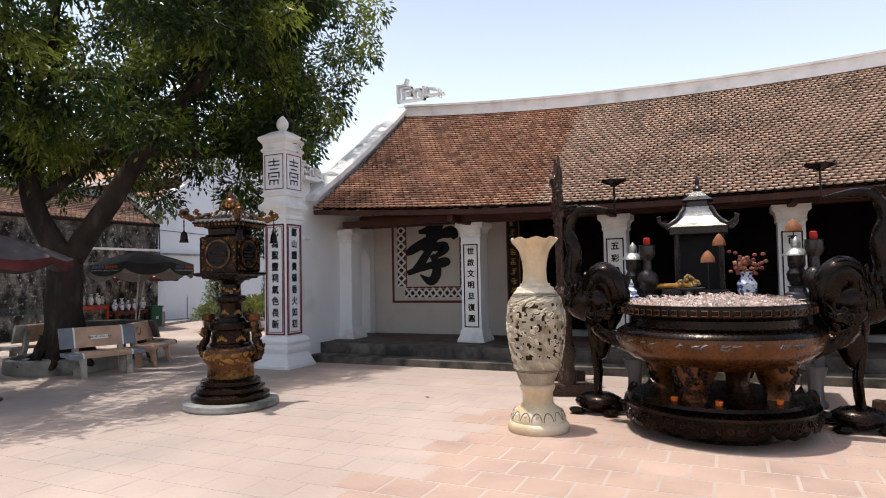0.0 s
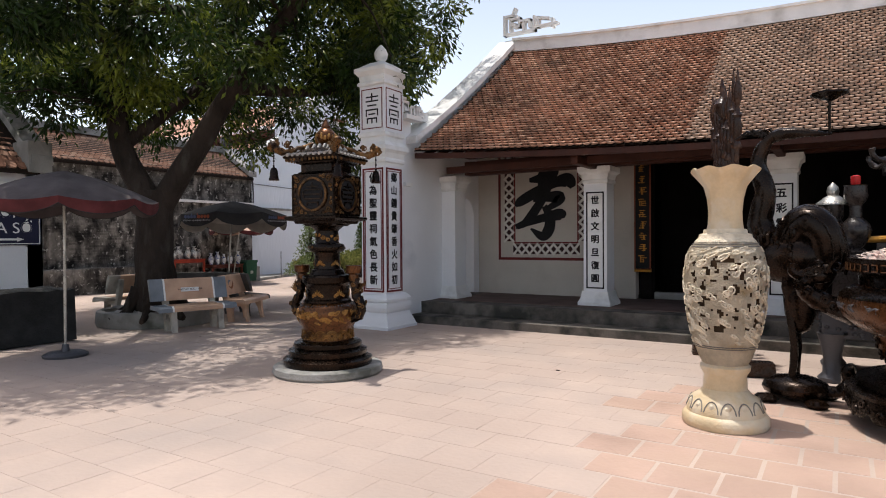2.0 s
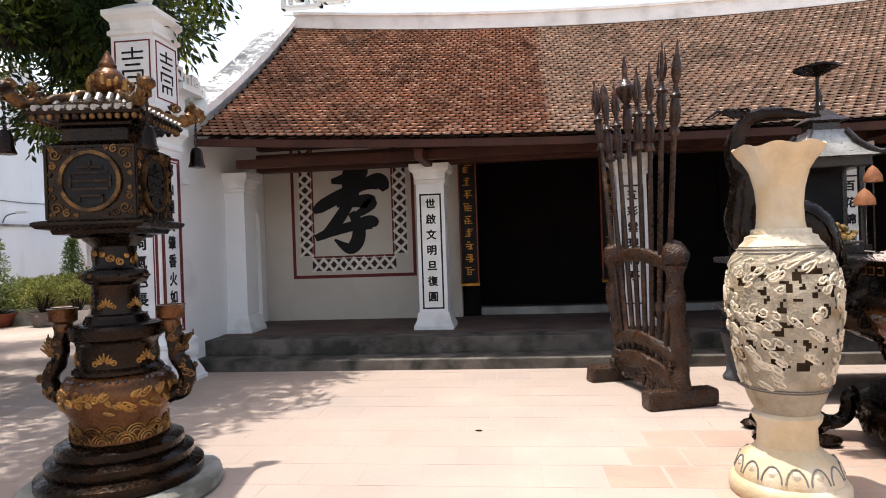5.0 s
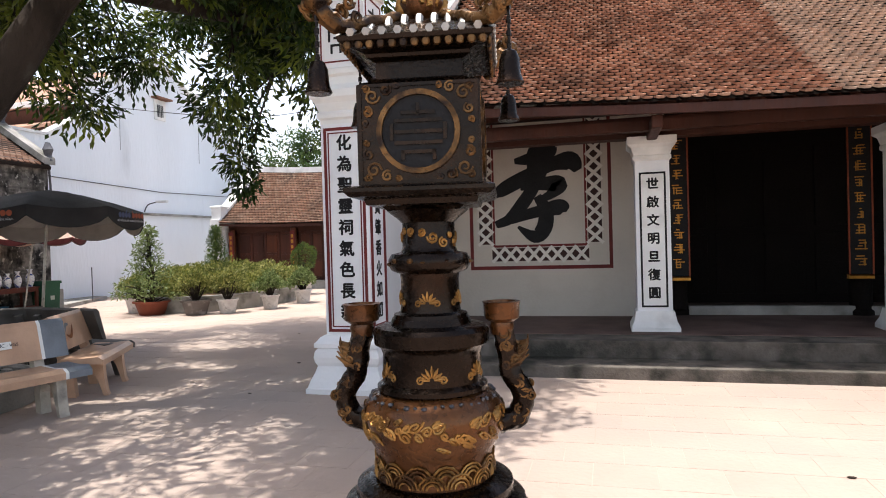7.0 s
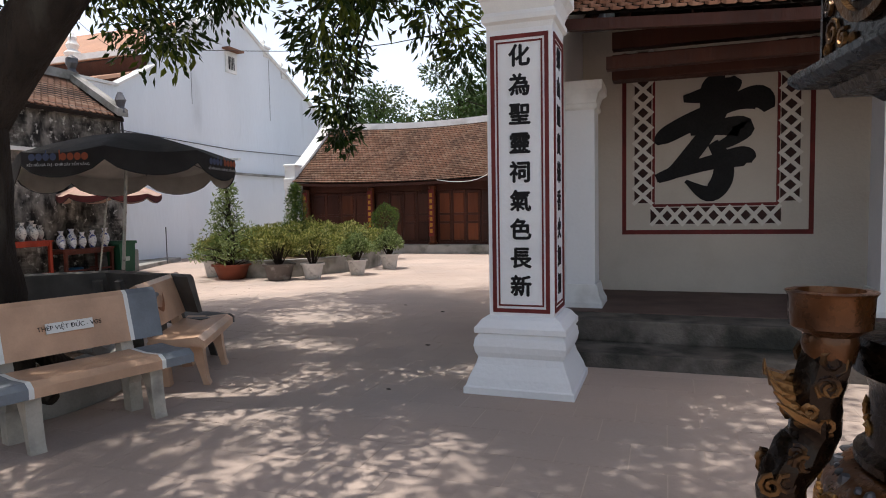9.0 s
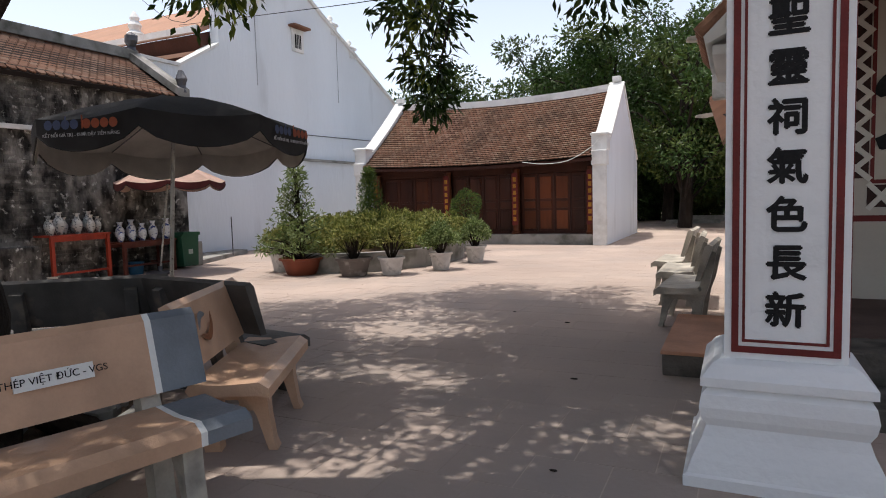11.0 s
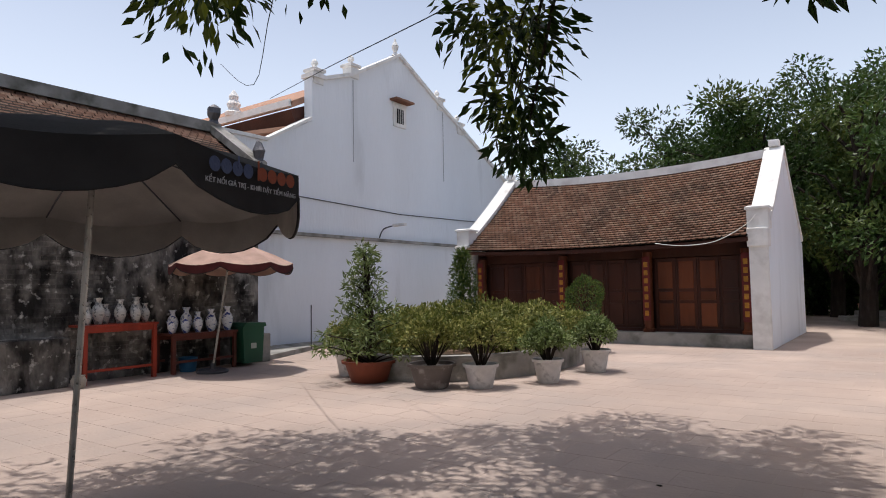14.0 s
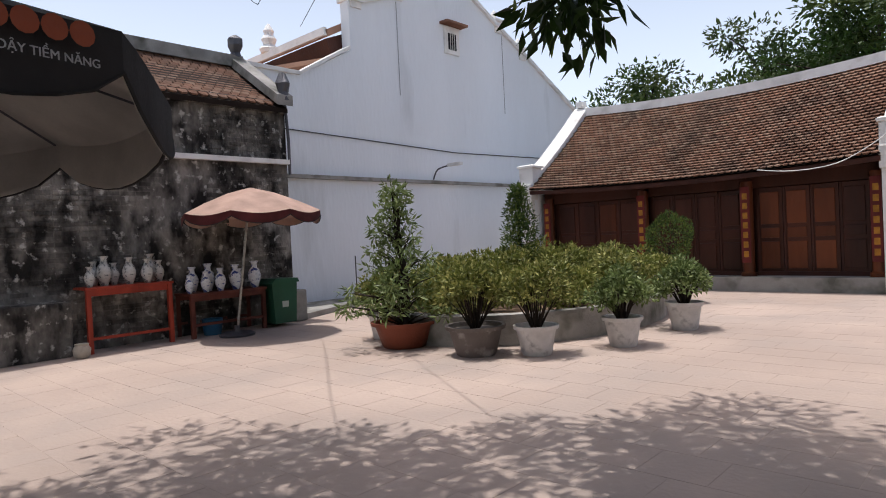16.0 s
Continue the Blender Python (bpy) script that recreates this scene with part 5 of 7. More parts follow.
    tagged(part("dragon_head", bm, M_BRONZE, burner, "dragon head with curling mane", smooth=True), kind="stuff")
M_CUPO = mat("orange_glass_cup", (0.7, 0.16, 0.03), 0.25, var=0.2)
for a in (-122, -88, -40):
    m = pose(BC[0] + 0.72 * math.cos(radians(a)), BC[1] + 0.72 * math.sin(radians(a)), 0.378)
    solid("oil_lamp_cup", lathe([(0.025, 0), (0.032, 0.01), (0.038, 0.045), (0.03, 0.05)], 12), M_CUPO, "small orange glass oil lamp cup", "cup", group="lamp cups", smooth=True, place=m)


# ---- bronze cranes on turtles ----
def crane(m, name):
    bm = bmesh.new()
    blob(0.27, bm, (0, 0, 0.13), (1.05, 0.9, 0.42), 16)
    tube(curve_pts([(0.2, 0, 0.12), (0.33, 0, 0.13), (0.40, 0, 0.22), (0.40, 0, 0.32), (0.46, 0, 0.345)], 4), [0.055] * 9 + [0.05] * 4 + [0.055] * 4, 8, bm)
    for sx in (-1, 1):
        for sy in (-1, 1):
            blob(0.09, bm, (sx * 0.2, sy * 0.2, 0.04), (1.2, 0.8, 0.5), 8)
    for sy in (-0.06, 0.06):
        tube(curve_pts([(-0.02, sy, 0.2), (0.0, sy, 0.5), (-0.05, sy, 0.95), (-0.02, sy, 1.2)], 4), [0.035] * 5 + [0.04] * 4 + [0.07] * 4, 8, bm)
    blob(0.27, bm, (-0.06, 0, 1.30), (1.25, 0.62, 0.85), 16)
    tail = curve_pts([(-0.08, 0, 1.30), (-0.02, 0, 1.52), (0.09, 0, 1.62), (0.20, 0, 1.54), (0.25, 0, 1.34), (0.20, 0, 1.12), (0.14, 0, 0.95)], 5)
    tube(tail, [0.13 + 0.04 * math.sin(math.pi * min(1, i / 24)) - 0.09 * max(0, (i - 20) / 11) for i in range(len(tail))], 12, bm, 0.9)
    mid = Vector((0.05, 0, 1.25))
    blob(0.2, bm, mid, (1.0, 0.7, 1.2), 12)
    blob(0.2, bm, (0.04, 0, 0.95), (0.75, 0.6, 1.7), 12)
    for j in range(-3, 4):
        ridge = []
        for p in tail[1:24]:
            out = (p - mid).normalized() * 0.165 * math.cos(j * 0.36)
            ridge.append((p.x + out.x, 0.047 * j, p.z + out.z))
        tube(ridge, 0.007, 5, bm)
    neck = curve_pts([(-0.18, 0, 1.40), (-0.30, 0, 1.62), (-0.26, 0, 1.92), (-0.32, 0, 2.18), (-0.24, 0, 2.38), (-0.08, 0, 2.44), (0.28, 0, 2.40)], 5)
    tube(neck, [0.13 - 0.075 * min(1, i / 20) for i in range(len(neck))][:-4] + [0.04, 0.028, 0.02, 0.014], 10, bm)
    for j in range(5):
        tube([(-0.18 - 0.03 * j, 0, 2.44), (-0.22 - 0.05 * j, 0.02, 2.50), (-0.27 - 0.07 * j, 0, 2.50 - 0.02 * j)], [0.02, 0.014, 0.004], 5, bm)
    tube([(0.26, 0, 2.40), (0.26, 0, 2.70)], 0.012, 6, bm)
    lathe([(0.02, 2.69), (0.09, 2.72), (0.15, 2.745), (0.15, 2.76), (0.05, 2.75)], 16, bm, 0.26, 0)
    rg = random.Random(4)
    for j in range(60):
        t = rg.random()
        p = Vector((-0.15, 0, 1.25 + 0.35 * t))
        blob(0.04, bm, (p.x + rg.uniform(-0.2, 0.15), rg.choice((-1, 1)) * rg.uniform(0.10, 0.16), p.z + rg.uniform(-0.08, 0.08)), (0.7, 0.6, 1.6), 6)
    return solid("crane_statue", roughen(bm, 0.012, 16), M_BRONZE, "dark bronze crane standing on a turtle, dish in beak", "statue", group="crane statues", smooth=True, place=m)


c1 = crane(pose(-2.22, 8.25, 0, 0, 0, -8), "left")
copy_thing(c1, pose(0.42, 8.25, 0, 0, 0, 188))

# ---- racks of ceremonial weapons ----
M_CARVE = mat("carved_dark_wood", (0.05, 0.021, 0.009), 0.3, var=0.55, big=7, fine=45, bump=0.5, second=(0.035, 0.025, 0.02), second_scale=7, second_at=(0.45, 0.6))
M_SPEAR = mat("dark_lacquered_pole", (0.03, 0.014, 0.009), 0.3, var=0.4, big=5, fine=30, bump=0.15, second=(0.10, 0.05, 0.028), second_scale=5, second_at=(0.55, 0.7))


def weapon_rack(m):
    """Runs along its own y; open side towards -x."""
    e = thing("weapon_rack", m, "carved wooden rack holding tall ceremonial spears and halberds", "weapon rack", "weapon racks")
    for y in (-0.62, 0.62):
        part("foot", roughen(box(-0.34, 0.34, y - 0.09, y + 0.09, 0.0, 0.16, bevel=0.03), 0.025, 9, y), M_CARVE, e)
        pts = curve_pts([(0, y, 0.12), (0.03, y, 0.5), (-0.01, y, 0.9), (0, y, 1.28)], 4)
        post = part("post", roughen(tube(pts, [0.082 + 0.015 * math.sin(i * 1.7) for i in range(len(pts))], 10), 0.018, 12), M_CARVE, e, "carved post", smooth=True)
        part("post_head", roughen(blob(0.13, None, (0, y, 1.36), (0.9, 0.9, 1.1), 14), 0.03, 10, 3), M_CARVE, post, smooth=True)
    for z, w in ((0.20, 0.10), (0.42, 0.07), (1.25, 0.07)):
        pts = curve_pts([(0, -0.6, z), (-0.05, -0.3, z + 0.10), (-0.06, 0.0, z + 0.13), (-0.05, 0.3, z + 0.10), (0, 0.6, z)], 5)
        part("rail", roughen(tube(pts, w, 8, None, 0.6), 0.012, 14), M_CARVE, e, "curved carved rail", smooth=True)
    bm = bmesh.new()
    rg = random.Random(6)
    for j in range(90):
        face = -0.075 if j % 2 else 0.075
        curl(bm, lambda u, v: (face + 0.03 * math.sin(9 * u), u, v), rg.uniform(-0.55, 0.55), rg.uniform(0.12, 0.36), rg.uniform(0.03, 0.06), 0.017, rg.choice((-1, 1)), j)
    box(-0.06, 0.06, -0.56, 0.56, 0.10, 0.34, bm)
    part("dragon_panel", bm, M_CARVE, e, "carved dragon panel", smooth=True)
    heads = ["leaf", "trident", "spike", "hook", "ball", "leaf", "blade", "halberd"]
    for i, kind in enumerate(heads):
        y = -0.52 + 1.04 * i / 7
        lean = (i - 3.5) * 0.055
        h = 2.45 + 0.10 * math.sin(i * 2.0)
        base, top = Vector((-0.02, y * 0.8, 0.25)), Vector((-0.05, y + lean * 1.2, h))
        sp = part("spear", tube([base, base.lerp(top, 0.5), top], [0.026, 0.026, 0.024], 8), M_SPEAR, e, "dark lacquered ceremonial spear", smooth=True)
        d = (top - base).normalized()
        mm = Matrix.Translation(top) @ d.to_track_quat("Z", "Y").to_matrix().to_4x4()
        prof = [(0.05, -0.02), (0.055, 0.0), (0.03, 0.06), (0.045, 0.10), (0.05, 0.22), (0.035, 0.30), (0.055, 0.33), (0.03, 0.36)]
        if kind == "ball":
            prof += [(0.06, 0.40), (0.10, 0.46), (0.10, 0.52), (0.05, 0.58), (0.025, 0.62), (0.03, 0.72), (0.004, 0.84)]
        elif kind == "blade":
            prof += [(0.02, 0.40), (0.035, 0.48), (0.05, 0.66), (0.04, 0.78), (0.004, 0.86)]
        elif kind == "trident":
            prof += [(0.02, 0.42), (0.018, 0.62), (0.003, 0.78)]
        else:
            prof += [(0.02, 0.42), (0.045, 0.50), (0.04, 0.60), (0.02, 0.68), (0.004, 0.80)]
        hd = part("spear_head", lathe(prof, 10), M_SPEAR, sp, smooth=True, place=mm)
        if kind in ("trident", "hook", "halberd"):
            for s in (-1, 1):
                part("prong", tube(curve_pts([(0, 0, 0.42), (0, s * 0.07, 0.46), (0, s * 0.085, 0.56), (0, s * 0.06, 0.70)], 3), [0.016] * 6 + [0.01, 0.008, 0.006, 0.003], 6), M_SPEAR, hd)
    return e


rk = weapon_rack(pose(-2.98, 9.72, 0, 0, 0, 17))
copy_thing(rk, pose(1.2, 9.72, 0, 0, 0, 163))

# ---- black altar table with its offerings ----
M_LACQ = mat("black_lacquer", (0.022, 0.017, 0.015), 0.3, var=0.4, big=4, fine=40, bump=0.1, coat=0.2)
M_SILV = mat("tarnished_silver_tin", (0.38, 0.37, 0.34), 0.35, metal=0.8, var=0.3, big=6)
altar = thing("altar_table", pose(-0.9, 9.8, 0), "long black lacquered altar table with carved grey apron", "altar")
part("top", box(-1.2, 1.2, -0.6, 0.6, 1.25, 1.31, bevel=0.012), M_LACQ, altar)
part("body", box(-1.05, 1.05, -0.5, 0.5, 0.80, 1.25), M_LACQ, altar)
part("moulding", box(-1.22, 1.22, -0.62, 0.62, 0.74, 0.81, bevel=0.02), M_LACQ, altar)
ap = part("apron", box(-1.14, 1.14, -0.56, 0.56, 0.46, 0.74), M_IRON, altar, "carved grey apron")
bm = bmesh.new()
rng = random.Random(31)
for i in range(170):
    f = rng.random()
    if f < 0.7:
        p = (rng.uniform(-1.1, 1.1), -0.57, rng.uniform(0.48, 0.72))
    else:
        p = (-1.15, rng.uniform(-0.5, 0.5), rng.uniform(0.48, 0.72))
    blob(0.028, bm, p, (1, 1, 0.8), 6)
tagged(part("cloud_carving", bm, M_IRON, ap, smooth=True), kind="stuff")
for sx in (-1, 1):
    for sy in (-1, 1):
        part("leg", roughen(lathe([(0.12, 0), (0.13, 0.04), (0.09, 0.10), (0.08, 0.25), (0.11, 0.40), (0.14, 0.5)], 12, None, sx * 1.05, sy * 0.48), 0.012, 10), M_IRON, altar, "grey curved leg", smooth=True)
    part("side_board", box(sx * 1.0 - 0.03, sx * 1.0 + 0.03, -0.4, 0.4, 0.1, 0.46), M_LACQ, altar)

# shrine on the altar
shrine = thing("shrine_model", pose(-1.12, 10.05, 1.31) @ Matrix.Diagonal((0.84, 0.84, 0.9, 1)), "dark openwork shrine with curved grey tin roof", "shrine")
part("base", box(-0.42, 0.42, -0.25, 0.25, 0, 0.10, bevel=0.01), M_LACQ, shrine)
for sx in (-0.34, 0.34):
    for sy in (-0.2, 0.2):
        part("post", roughen(tube([(sx, sy, 0.1), (sx, sy, 1.05)], 0.04, 8), 0.012, 20), M_LACQ, shrine)
# Black so the panel gives the shrine's shaded interior.
part("back_panel", box(-0.34, 0.34, 0.18, 0.21, 0.1, 1.0), M_BLACK, shrine)
part("lintel", roughen(box(-0.44, 0.44, -0.27, 0.27, 0.95, 1.08, bevel=0.02), 0.012, 15), M_LACQ, shrine)
part("roof", lathe([(0.46, 1.06), (0.36, 1.12), (0.26, 1.22), (0.20, 1.34), (0.18, 1.38)], square=True), M_SILV, shrine, "curved tarnished tin roof")
part("upper_storey", lathe([(0.15, 1.38), (0.15, 1.46), (0.24, 1.48), (0.15, 1.54), (0.07, 1.62)], square=True), M_LACQ, shrine)
part("finial", lathe([(0.05, 1.61), (0.07, 1.67), (0.03, 1.72), (0.04, 1.78), (0.004, 1.88)], 10), M_LACQ, shrine)
for sx in (-1, 1):
    for sy in (-1, 1):
        part("dragon_eave", roughen(tube(curve_pts([(sx * 0.2, sy * 0.2, 1.36), (sx * 0.32, sy * 0.32, 1.18), (sx * 0.46, sy * 0.44, 1.08), (sx * 0.56, sy * 0.5, 1.14), (sx * 0.58, sy * 0.52, 1.22)], 4), 0.035, 8), 0.015, 20), M_LACQ, shrine, smooth=True)


def lantern(m, group):
    e = thing("stone_lantern", m, "small dark pagoda lantern with grey pointed cap", "lantern", group)
    part("foot", lathe([(0.14, 0), (0.14, 0.05), (0.10, 0.07), (0.10, 0.12), (0.12, 0.14)], 6), M_IRON, e)
    part("body", lathe([(0.07, 0.14), (0.11, 0.22), (0.12, 0.30), (0.08, 0.36), (0.10, 0.40), (0.10, 0.52)], 12), M_LACQ, e, smooth=True)
    part("cap", lathe([(0.16, 0.52), (0.155, 0.54), (0.08, 0.60), (0.05, 0.62), (0.06, 0.66), (0.05, 0.71), (0.005, 0.76)], 12), M_SILV, e, "pale tin cap", smooth=True)
    return e


M_REDG = mat("red_candle_glass", (0.45, 0.02, 0.02), 0.2, var=0.2)


def black_vase(m):
    e = thing("black_vase", m, "black lacquered altar vase with red candle glass", "vase", "altar vases")
    part("body", lathe([(0.10, 0), (0.11, 0.03), (0.06, 0.07), (0.12, 0.16), (0.145, 0.24), (0.12, 0.32), (0.06, 0.38), (0.055, 0.50), (0.10, 0.56), (0.11, 0.60), (0.10, 0.70), (0.11, 0.71)], 18), M_LACQ, e, smooth=True)
    part("candle_glass", lathe([(0.035, 0.71), (0.045, 0.73), (0.045, 0.80), (0.03, 0.81)], 12), M_REDG, e, "red candle glass", smooth=True)
    return e


ln = lantern(pose(-1.95, 9.55, 1.31), "altar lanterns")
copy_thing(ln, pose(0.02, 9.55, 1.31))
bv = black_vase(pose(-1.75, 9.42, 1.31))
copy_thing(bv, pose(0.2, 9.4, 1.31))
M_PARA = mat("orange_votive_cloth", (0.22, 0.085, 0.035), 0.7, var=0.3, big=10)
M_FLOW = mat("mixed_flowers", (0.24, 0.06, 0.05), 0.6, var=0.5, big=20, piece=0.5, piece_col=(0.22, 0.16, 0.05))
M_BLUEW = mat("blue_white_porcelain", (0.70, 0.73, 0.76), 0.25, var=0.1, big=20, second=(0.05, 0.08, 0.28), second_scale=18, second_at=(0.52, 0.58), coat=0.3)
M_FRUIT = mat("offering_fruit", (0.20, 0.13, 0.045), 0.5, var=0.4, big=15, piece=0.5)
for x, y, z, s in ((-1.0, 9.5, 0.62, 1.0), (-0.86, 9.62, 0.84, 0.9), (0.02, 9.8, 1.0, 1.1)):
    pa = thing("votive_parasol", pose(x, y, 1.31), "small orange votive parasol on a stick", "parasol", "votive parasols")
    part("stick", tube([(0, 0, 0), (0, 0, z * 0.95)], 0.008, 6), M_SPEAR, pa)
    part("shade", lathe([(0.09 * s, z - 0.16), (0.085 * s, z - 0.10), (0.04 * s, z - 0.03), (0.004, z)], 14), M_PARA, pa, smooth=True)
fv = thing("flower_vase", pose(-0.55, 9.45, 1.31), "blue and white vase with red flowers", "flower vase")
part("vase", lathe([(0.07, 0), (0.11, 0.08), (0.12, 0.18), (0.06, 0.27), (0.09, 0.33)], 16), M_BLUEW, fv, smooth=True)
bm = bmesh.new()
for i in range(60):
    blob(0.03, bm, (rng.gauss(0, 0.09), rng.gauss(0, 0.09), 0.42 + rng.gauss(0, 0.07)), (1, 1, 0.8), 6)
tagged(part("flower_mass", bm, M_FLOW, fv), "red and yellow flower heads", kind="stuff")
off = thing("offering_tray", pose(-1.25, 9.5, 1.31), "silver tray heaped with fruit and small offerings", "tray")
part("tray", lathe([(0.10, 0), (0.05, 0.03), (0.05, 0.08), (0.2, 0.12), (0.21, 0.135), (0.02, 0.13)], 20), M_SILV, off, smooth=True)
bm = bmesh.new()
for i in range(40):
    r, a = 0.15 * rng.random(), rng.uniform(0, 6.3)
    blob(0.03, bm, (r * math.cos(a), r * math.sin(a), 0.16 + rng.uniform(0, 0.14 - r * 0.6)), (1, 1, 0.9), 8)
part("fruit", bm, M_FRUIT, off, smooth=True)
ps2 = thing("incense_holder", pose(-1.45, 9.45, 1.31), "long brass incense holder on small stand", "holder")
part("barrel", tube([(-0.22, 0, 0.15), (0.25, 0, 0.17)], 0.035, 8), M_GOLD, ps2)
part("stand", box(-0.12, 0.12, -0.06, 0.06, 0, 0.12), M_LACQ, ps2)
wp = solid("porcelain_pagoda_cup", lathe([(0.09, 0), (0.10, 0.03), (0.06, 0.06), (0.07, 0.10), (0.03, 0.15), (0.035, 0.17), (0.004, 0.26)], 14), M_BLUEW, "white porcelain lidded offering cup", "cup", smooth=True, place=pose(-1.95, 9.32, 1.31))

# gilt couplet boards in the hall
for cx in (-5.0, -2.72):
    bd = thing("couplet_board", pose(cx, 13.62, 0.9), "narrow black couplet board with gilt characters", "signboard", "couplet boards")
    part("board", box(-0.15, 0.15, -0.02, 0.02, 0, 2.1, bevel=0.01), M_BLACK, bd)
    bm = bmesh.new()
    rect_lines(-0.15, 0.15, 0.0, 2.1, 0.02, -0.022, bm)
    part("painted_edge", bm, M_ORANGE, bd, "faded vermilion edge")
    rg = random.Random(int(cx * 10))
    for k in range(9):
        z = 0.14 + k * 0.21
        for s in range(4):
            part("glyph_bar", box(-0.06 + rg.uniform(-0.02, 0.05), 0.06 + rg.uniform(-0.05, 0.02), -0.026, -0.021, z + s * 0.038, z + s * 0.038 + 0.014), M_GOLD, bd)
        for s in range(2):
            xg = rg.uniform(-0.05, 0.05)
            part("glyph_bar", box(xg - 0.007, xg + 0.007, -0.0265, -0.0215, z - 0.004, z + rg.uniform(0.06, 0.13)), M_GOLD, bd)
    part("bracket_foot", box(-0.15, 0.15, -0.03, 0.06, -0.04, 0.02), M_GOLD, bd)
    part("hanger", box(-0.03, 0.03, 0.0, 0.24, 1.9, 2.0), M_WOODD, bd)

# ---- concrete benches ----
M_PEACH = mat("peach_terrazzo", (0.52, 0.33, 0.22), 0.5, var=0.15, big=4, fine=70, bump=0.08, coat=0.1)
# Worn terrazzo darkened by colour for the benches shaded by the tree.
M_DARKT = mat("tree_shaded_worn_terrazzo", (0.085, 0.078, 0.072), 0.6, var=0.3, big=4, fine=70, bump=0.1, second=(0.2, 0.16, 0.13), second_scale=5, second_at=(0.6, 0.75))
M_GREYT = mat("grey_blue_terrazzo", (0.17, 0.19, 0.215), 0.5, var=0.2, big=4, fine=70, bump=0.08, coat=0.1)
M_PALET = mat("weathered_pale_terrazzo", (0.44, 0.40, 0.34), 0.75, var=0.25, big=3, fine=60, bump=0.12, second=(0.2, 0.19, 0.17), second_scale=4, second_at=(0.52, 0.75))


def bench(m, middle, ends, label, group, long=1.3, plate="", mark=False):
    """Sits facing its own +x, seat front at x = 0."""
    e = thing("bench", m, label, "bench", group)
    h = long / 2
    seat_prof = [(0.0, 0.36), (0.03, 0.34), (0.03, 0.40), (-0.02, 0.435), (-0.20, 0.425), (-0.38, 0.435), (-0.40, 0.40), (-0.38, 0.37)]
    back_prof = [(-0.40, 0.50), (-0.355, 0.50), (-0.44, 0.83), (-0.47, 0.86), (-0.51, 0.84), (-0.50, 0.80)]
    cut = h * 0.62
    for nm, prof in (("seat", seat_prof), ("back", back_prof)):
        bm = prism([(p[0], p[1]) for p in prof], -cut, cut, "y")
        s = part(nm, bm, middle, e, "peach terrazzo slab" if middle is M_PEACH else "")
        for a, b in ((-h, -cut - 0.03), (cut + 0.03, h)):
            part(nm + "_end", prism(prof, a, b, "y"), ends, s, "grey-blue end piece" if ends is M_GREYT else "")
        for a, b in ((-cut - 0.03, -cut), (cut, cut + 0.03)):
            part("stripe", prism(prof, a, b, "y"), M_TRIM if ends is M_GREYT else ends, s)
    for y in (-h * 0.60, h * 0.60):
        leg = [(-0.03, 0.0), (0.02, 0.0), (0.0, 0.05), (-0.02, 0.20), (-0.03, 0.365), (-0.36, 0.365), (-0.40, 0.50), (-0.49, 0.78), (-0.53, 0.76), (-0.47, 0.45), (-0.42, 0.30), (-0.38, 0.0), (-0.29, 0.0), (-0.31, 0.20), (-0.27, 0.29), (-0.14, 0.29), (-0.09, 0.20)]
        bm = prism(leg, y - 0.045, y + 0.045, "y")
        part("leg_frame", bm, M_PALET if ends is M_GREYT else ends, e)
    if plate:
        tilt = Matrix.Translation((-0.385, 0, 0.67)) @ Matrix.Rotation(radians(90), 4, "Z") @ Matrix.Rotation(radians(90 - 14.4), 4, "X")
        pl = part("name_plate", box(-0.15, 0.15, -0.034, 0.034, 0.0, 0.012), M_TRIM, e, "small white name plate", place=tilt)
        letters("plate_text", plate, 0.042, M_BLACK, pl, Matrix.Translation((0, 0, 0.0135)), 0.001)
    if mark:
        tilt = Matrix.Translation((-0.38, -0.25, 0.68)) @ Matrix.Rotation(radians(90), 4, "Z") @ Matrix.Rotation(radians(90 - 14.4), 4, "X")
        q = curve_pts([(-0.10, -0.03, 0), (0.0, -0.06, 0), (0.08, 0.0, 0), (0.11, 0.07, 0)], 4)
        part("orange_mark", tube(q, [0.004 + 0.02 * math.sin(math.pi * i / (len(q) - 1)) for i in range(len(q))], 6, None, 1.0), M_PARA, e, "faded orange printed mark", place=tilt @ Matrix.Diagonal((1, 1, 0.03, 1)))
        q = curve_pts([(-0.11, 0.0, 0), (-0.06, 0.07, 0), (0.02, 0.07, 0)], 4)
        part("blue_mark", tube(q, [0.004 + 0.018 * math.sin(math.pi * i / (len(q) - 1)) for i in range(len(q))], 6), M_GREYT, e, place=tilt @ Matrix.Diagonal((1, 1, 0.03, 1)))
    return e


def facing(x, y, dx, dy):
    return pose(x, y, 0, 0, 0, math.degrees(math.atan2(dy, dx)))


RINGX, RINGY = -12.35, 8.95
bench(facing(-10.93, 8.41, 0.964, -0.264), M_PEACH, M_GREYT, "peach and grey terrazzo bench with name plate, under the tree", "benches round the tree", plate="THÉP VIỆT ĐỨC - VGS")
bench(facing(-11.24, 9.90, 0.891, 0.453), M_PEACH, M_PEACH, "plain peach terrazzo bench with faded printed mark", "benches round the tree", long=1.15, mark=True)
bench(facing(-12.1, 10.55, 0.15, 0.99), M_DARKT, M_DARKT, "terrazzo bench with worn edges, tree shade in its dark colour", "benches round the tree", long=1.2)
bench(facing(-13.4, 10.25, -0.62, 0.78), M_DARKT, M_DARKT, "terrazzo bench with the deep shade in its dark colour", "benches round the tree", long=1.25)
bench(facing(-13.95, 8.9, -1, -0.05), M_PEACH, M_PALET, "pale peach terrazzo bench behind the tree", "benches round the tree", long=1.2)
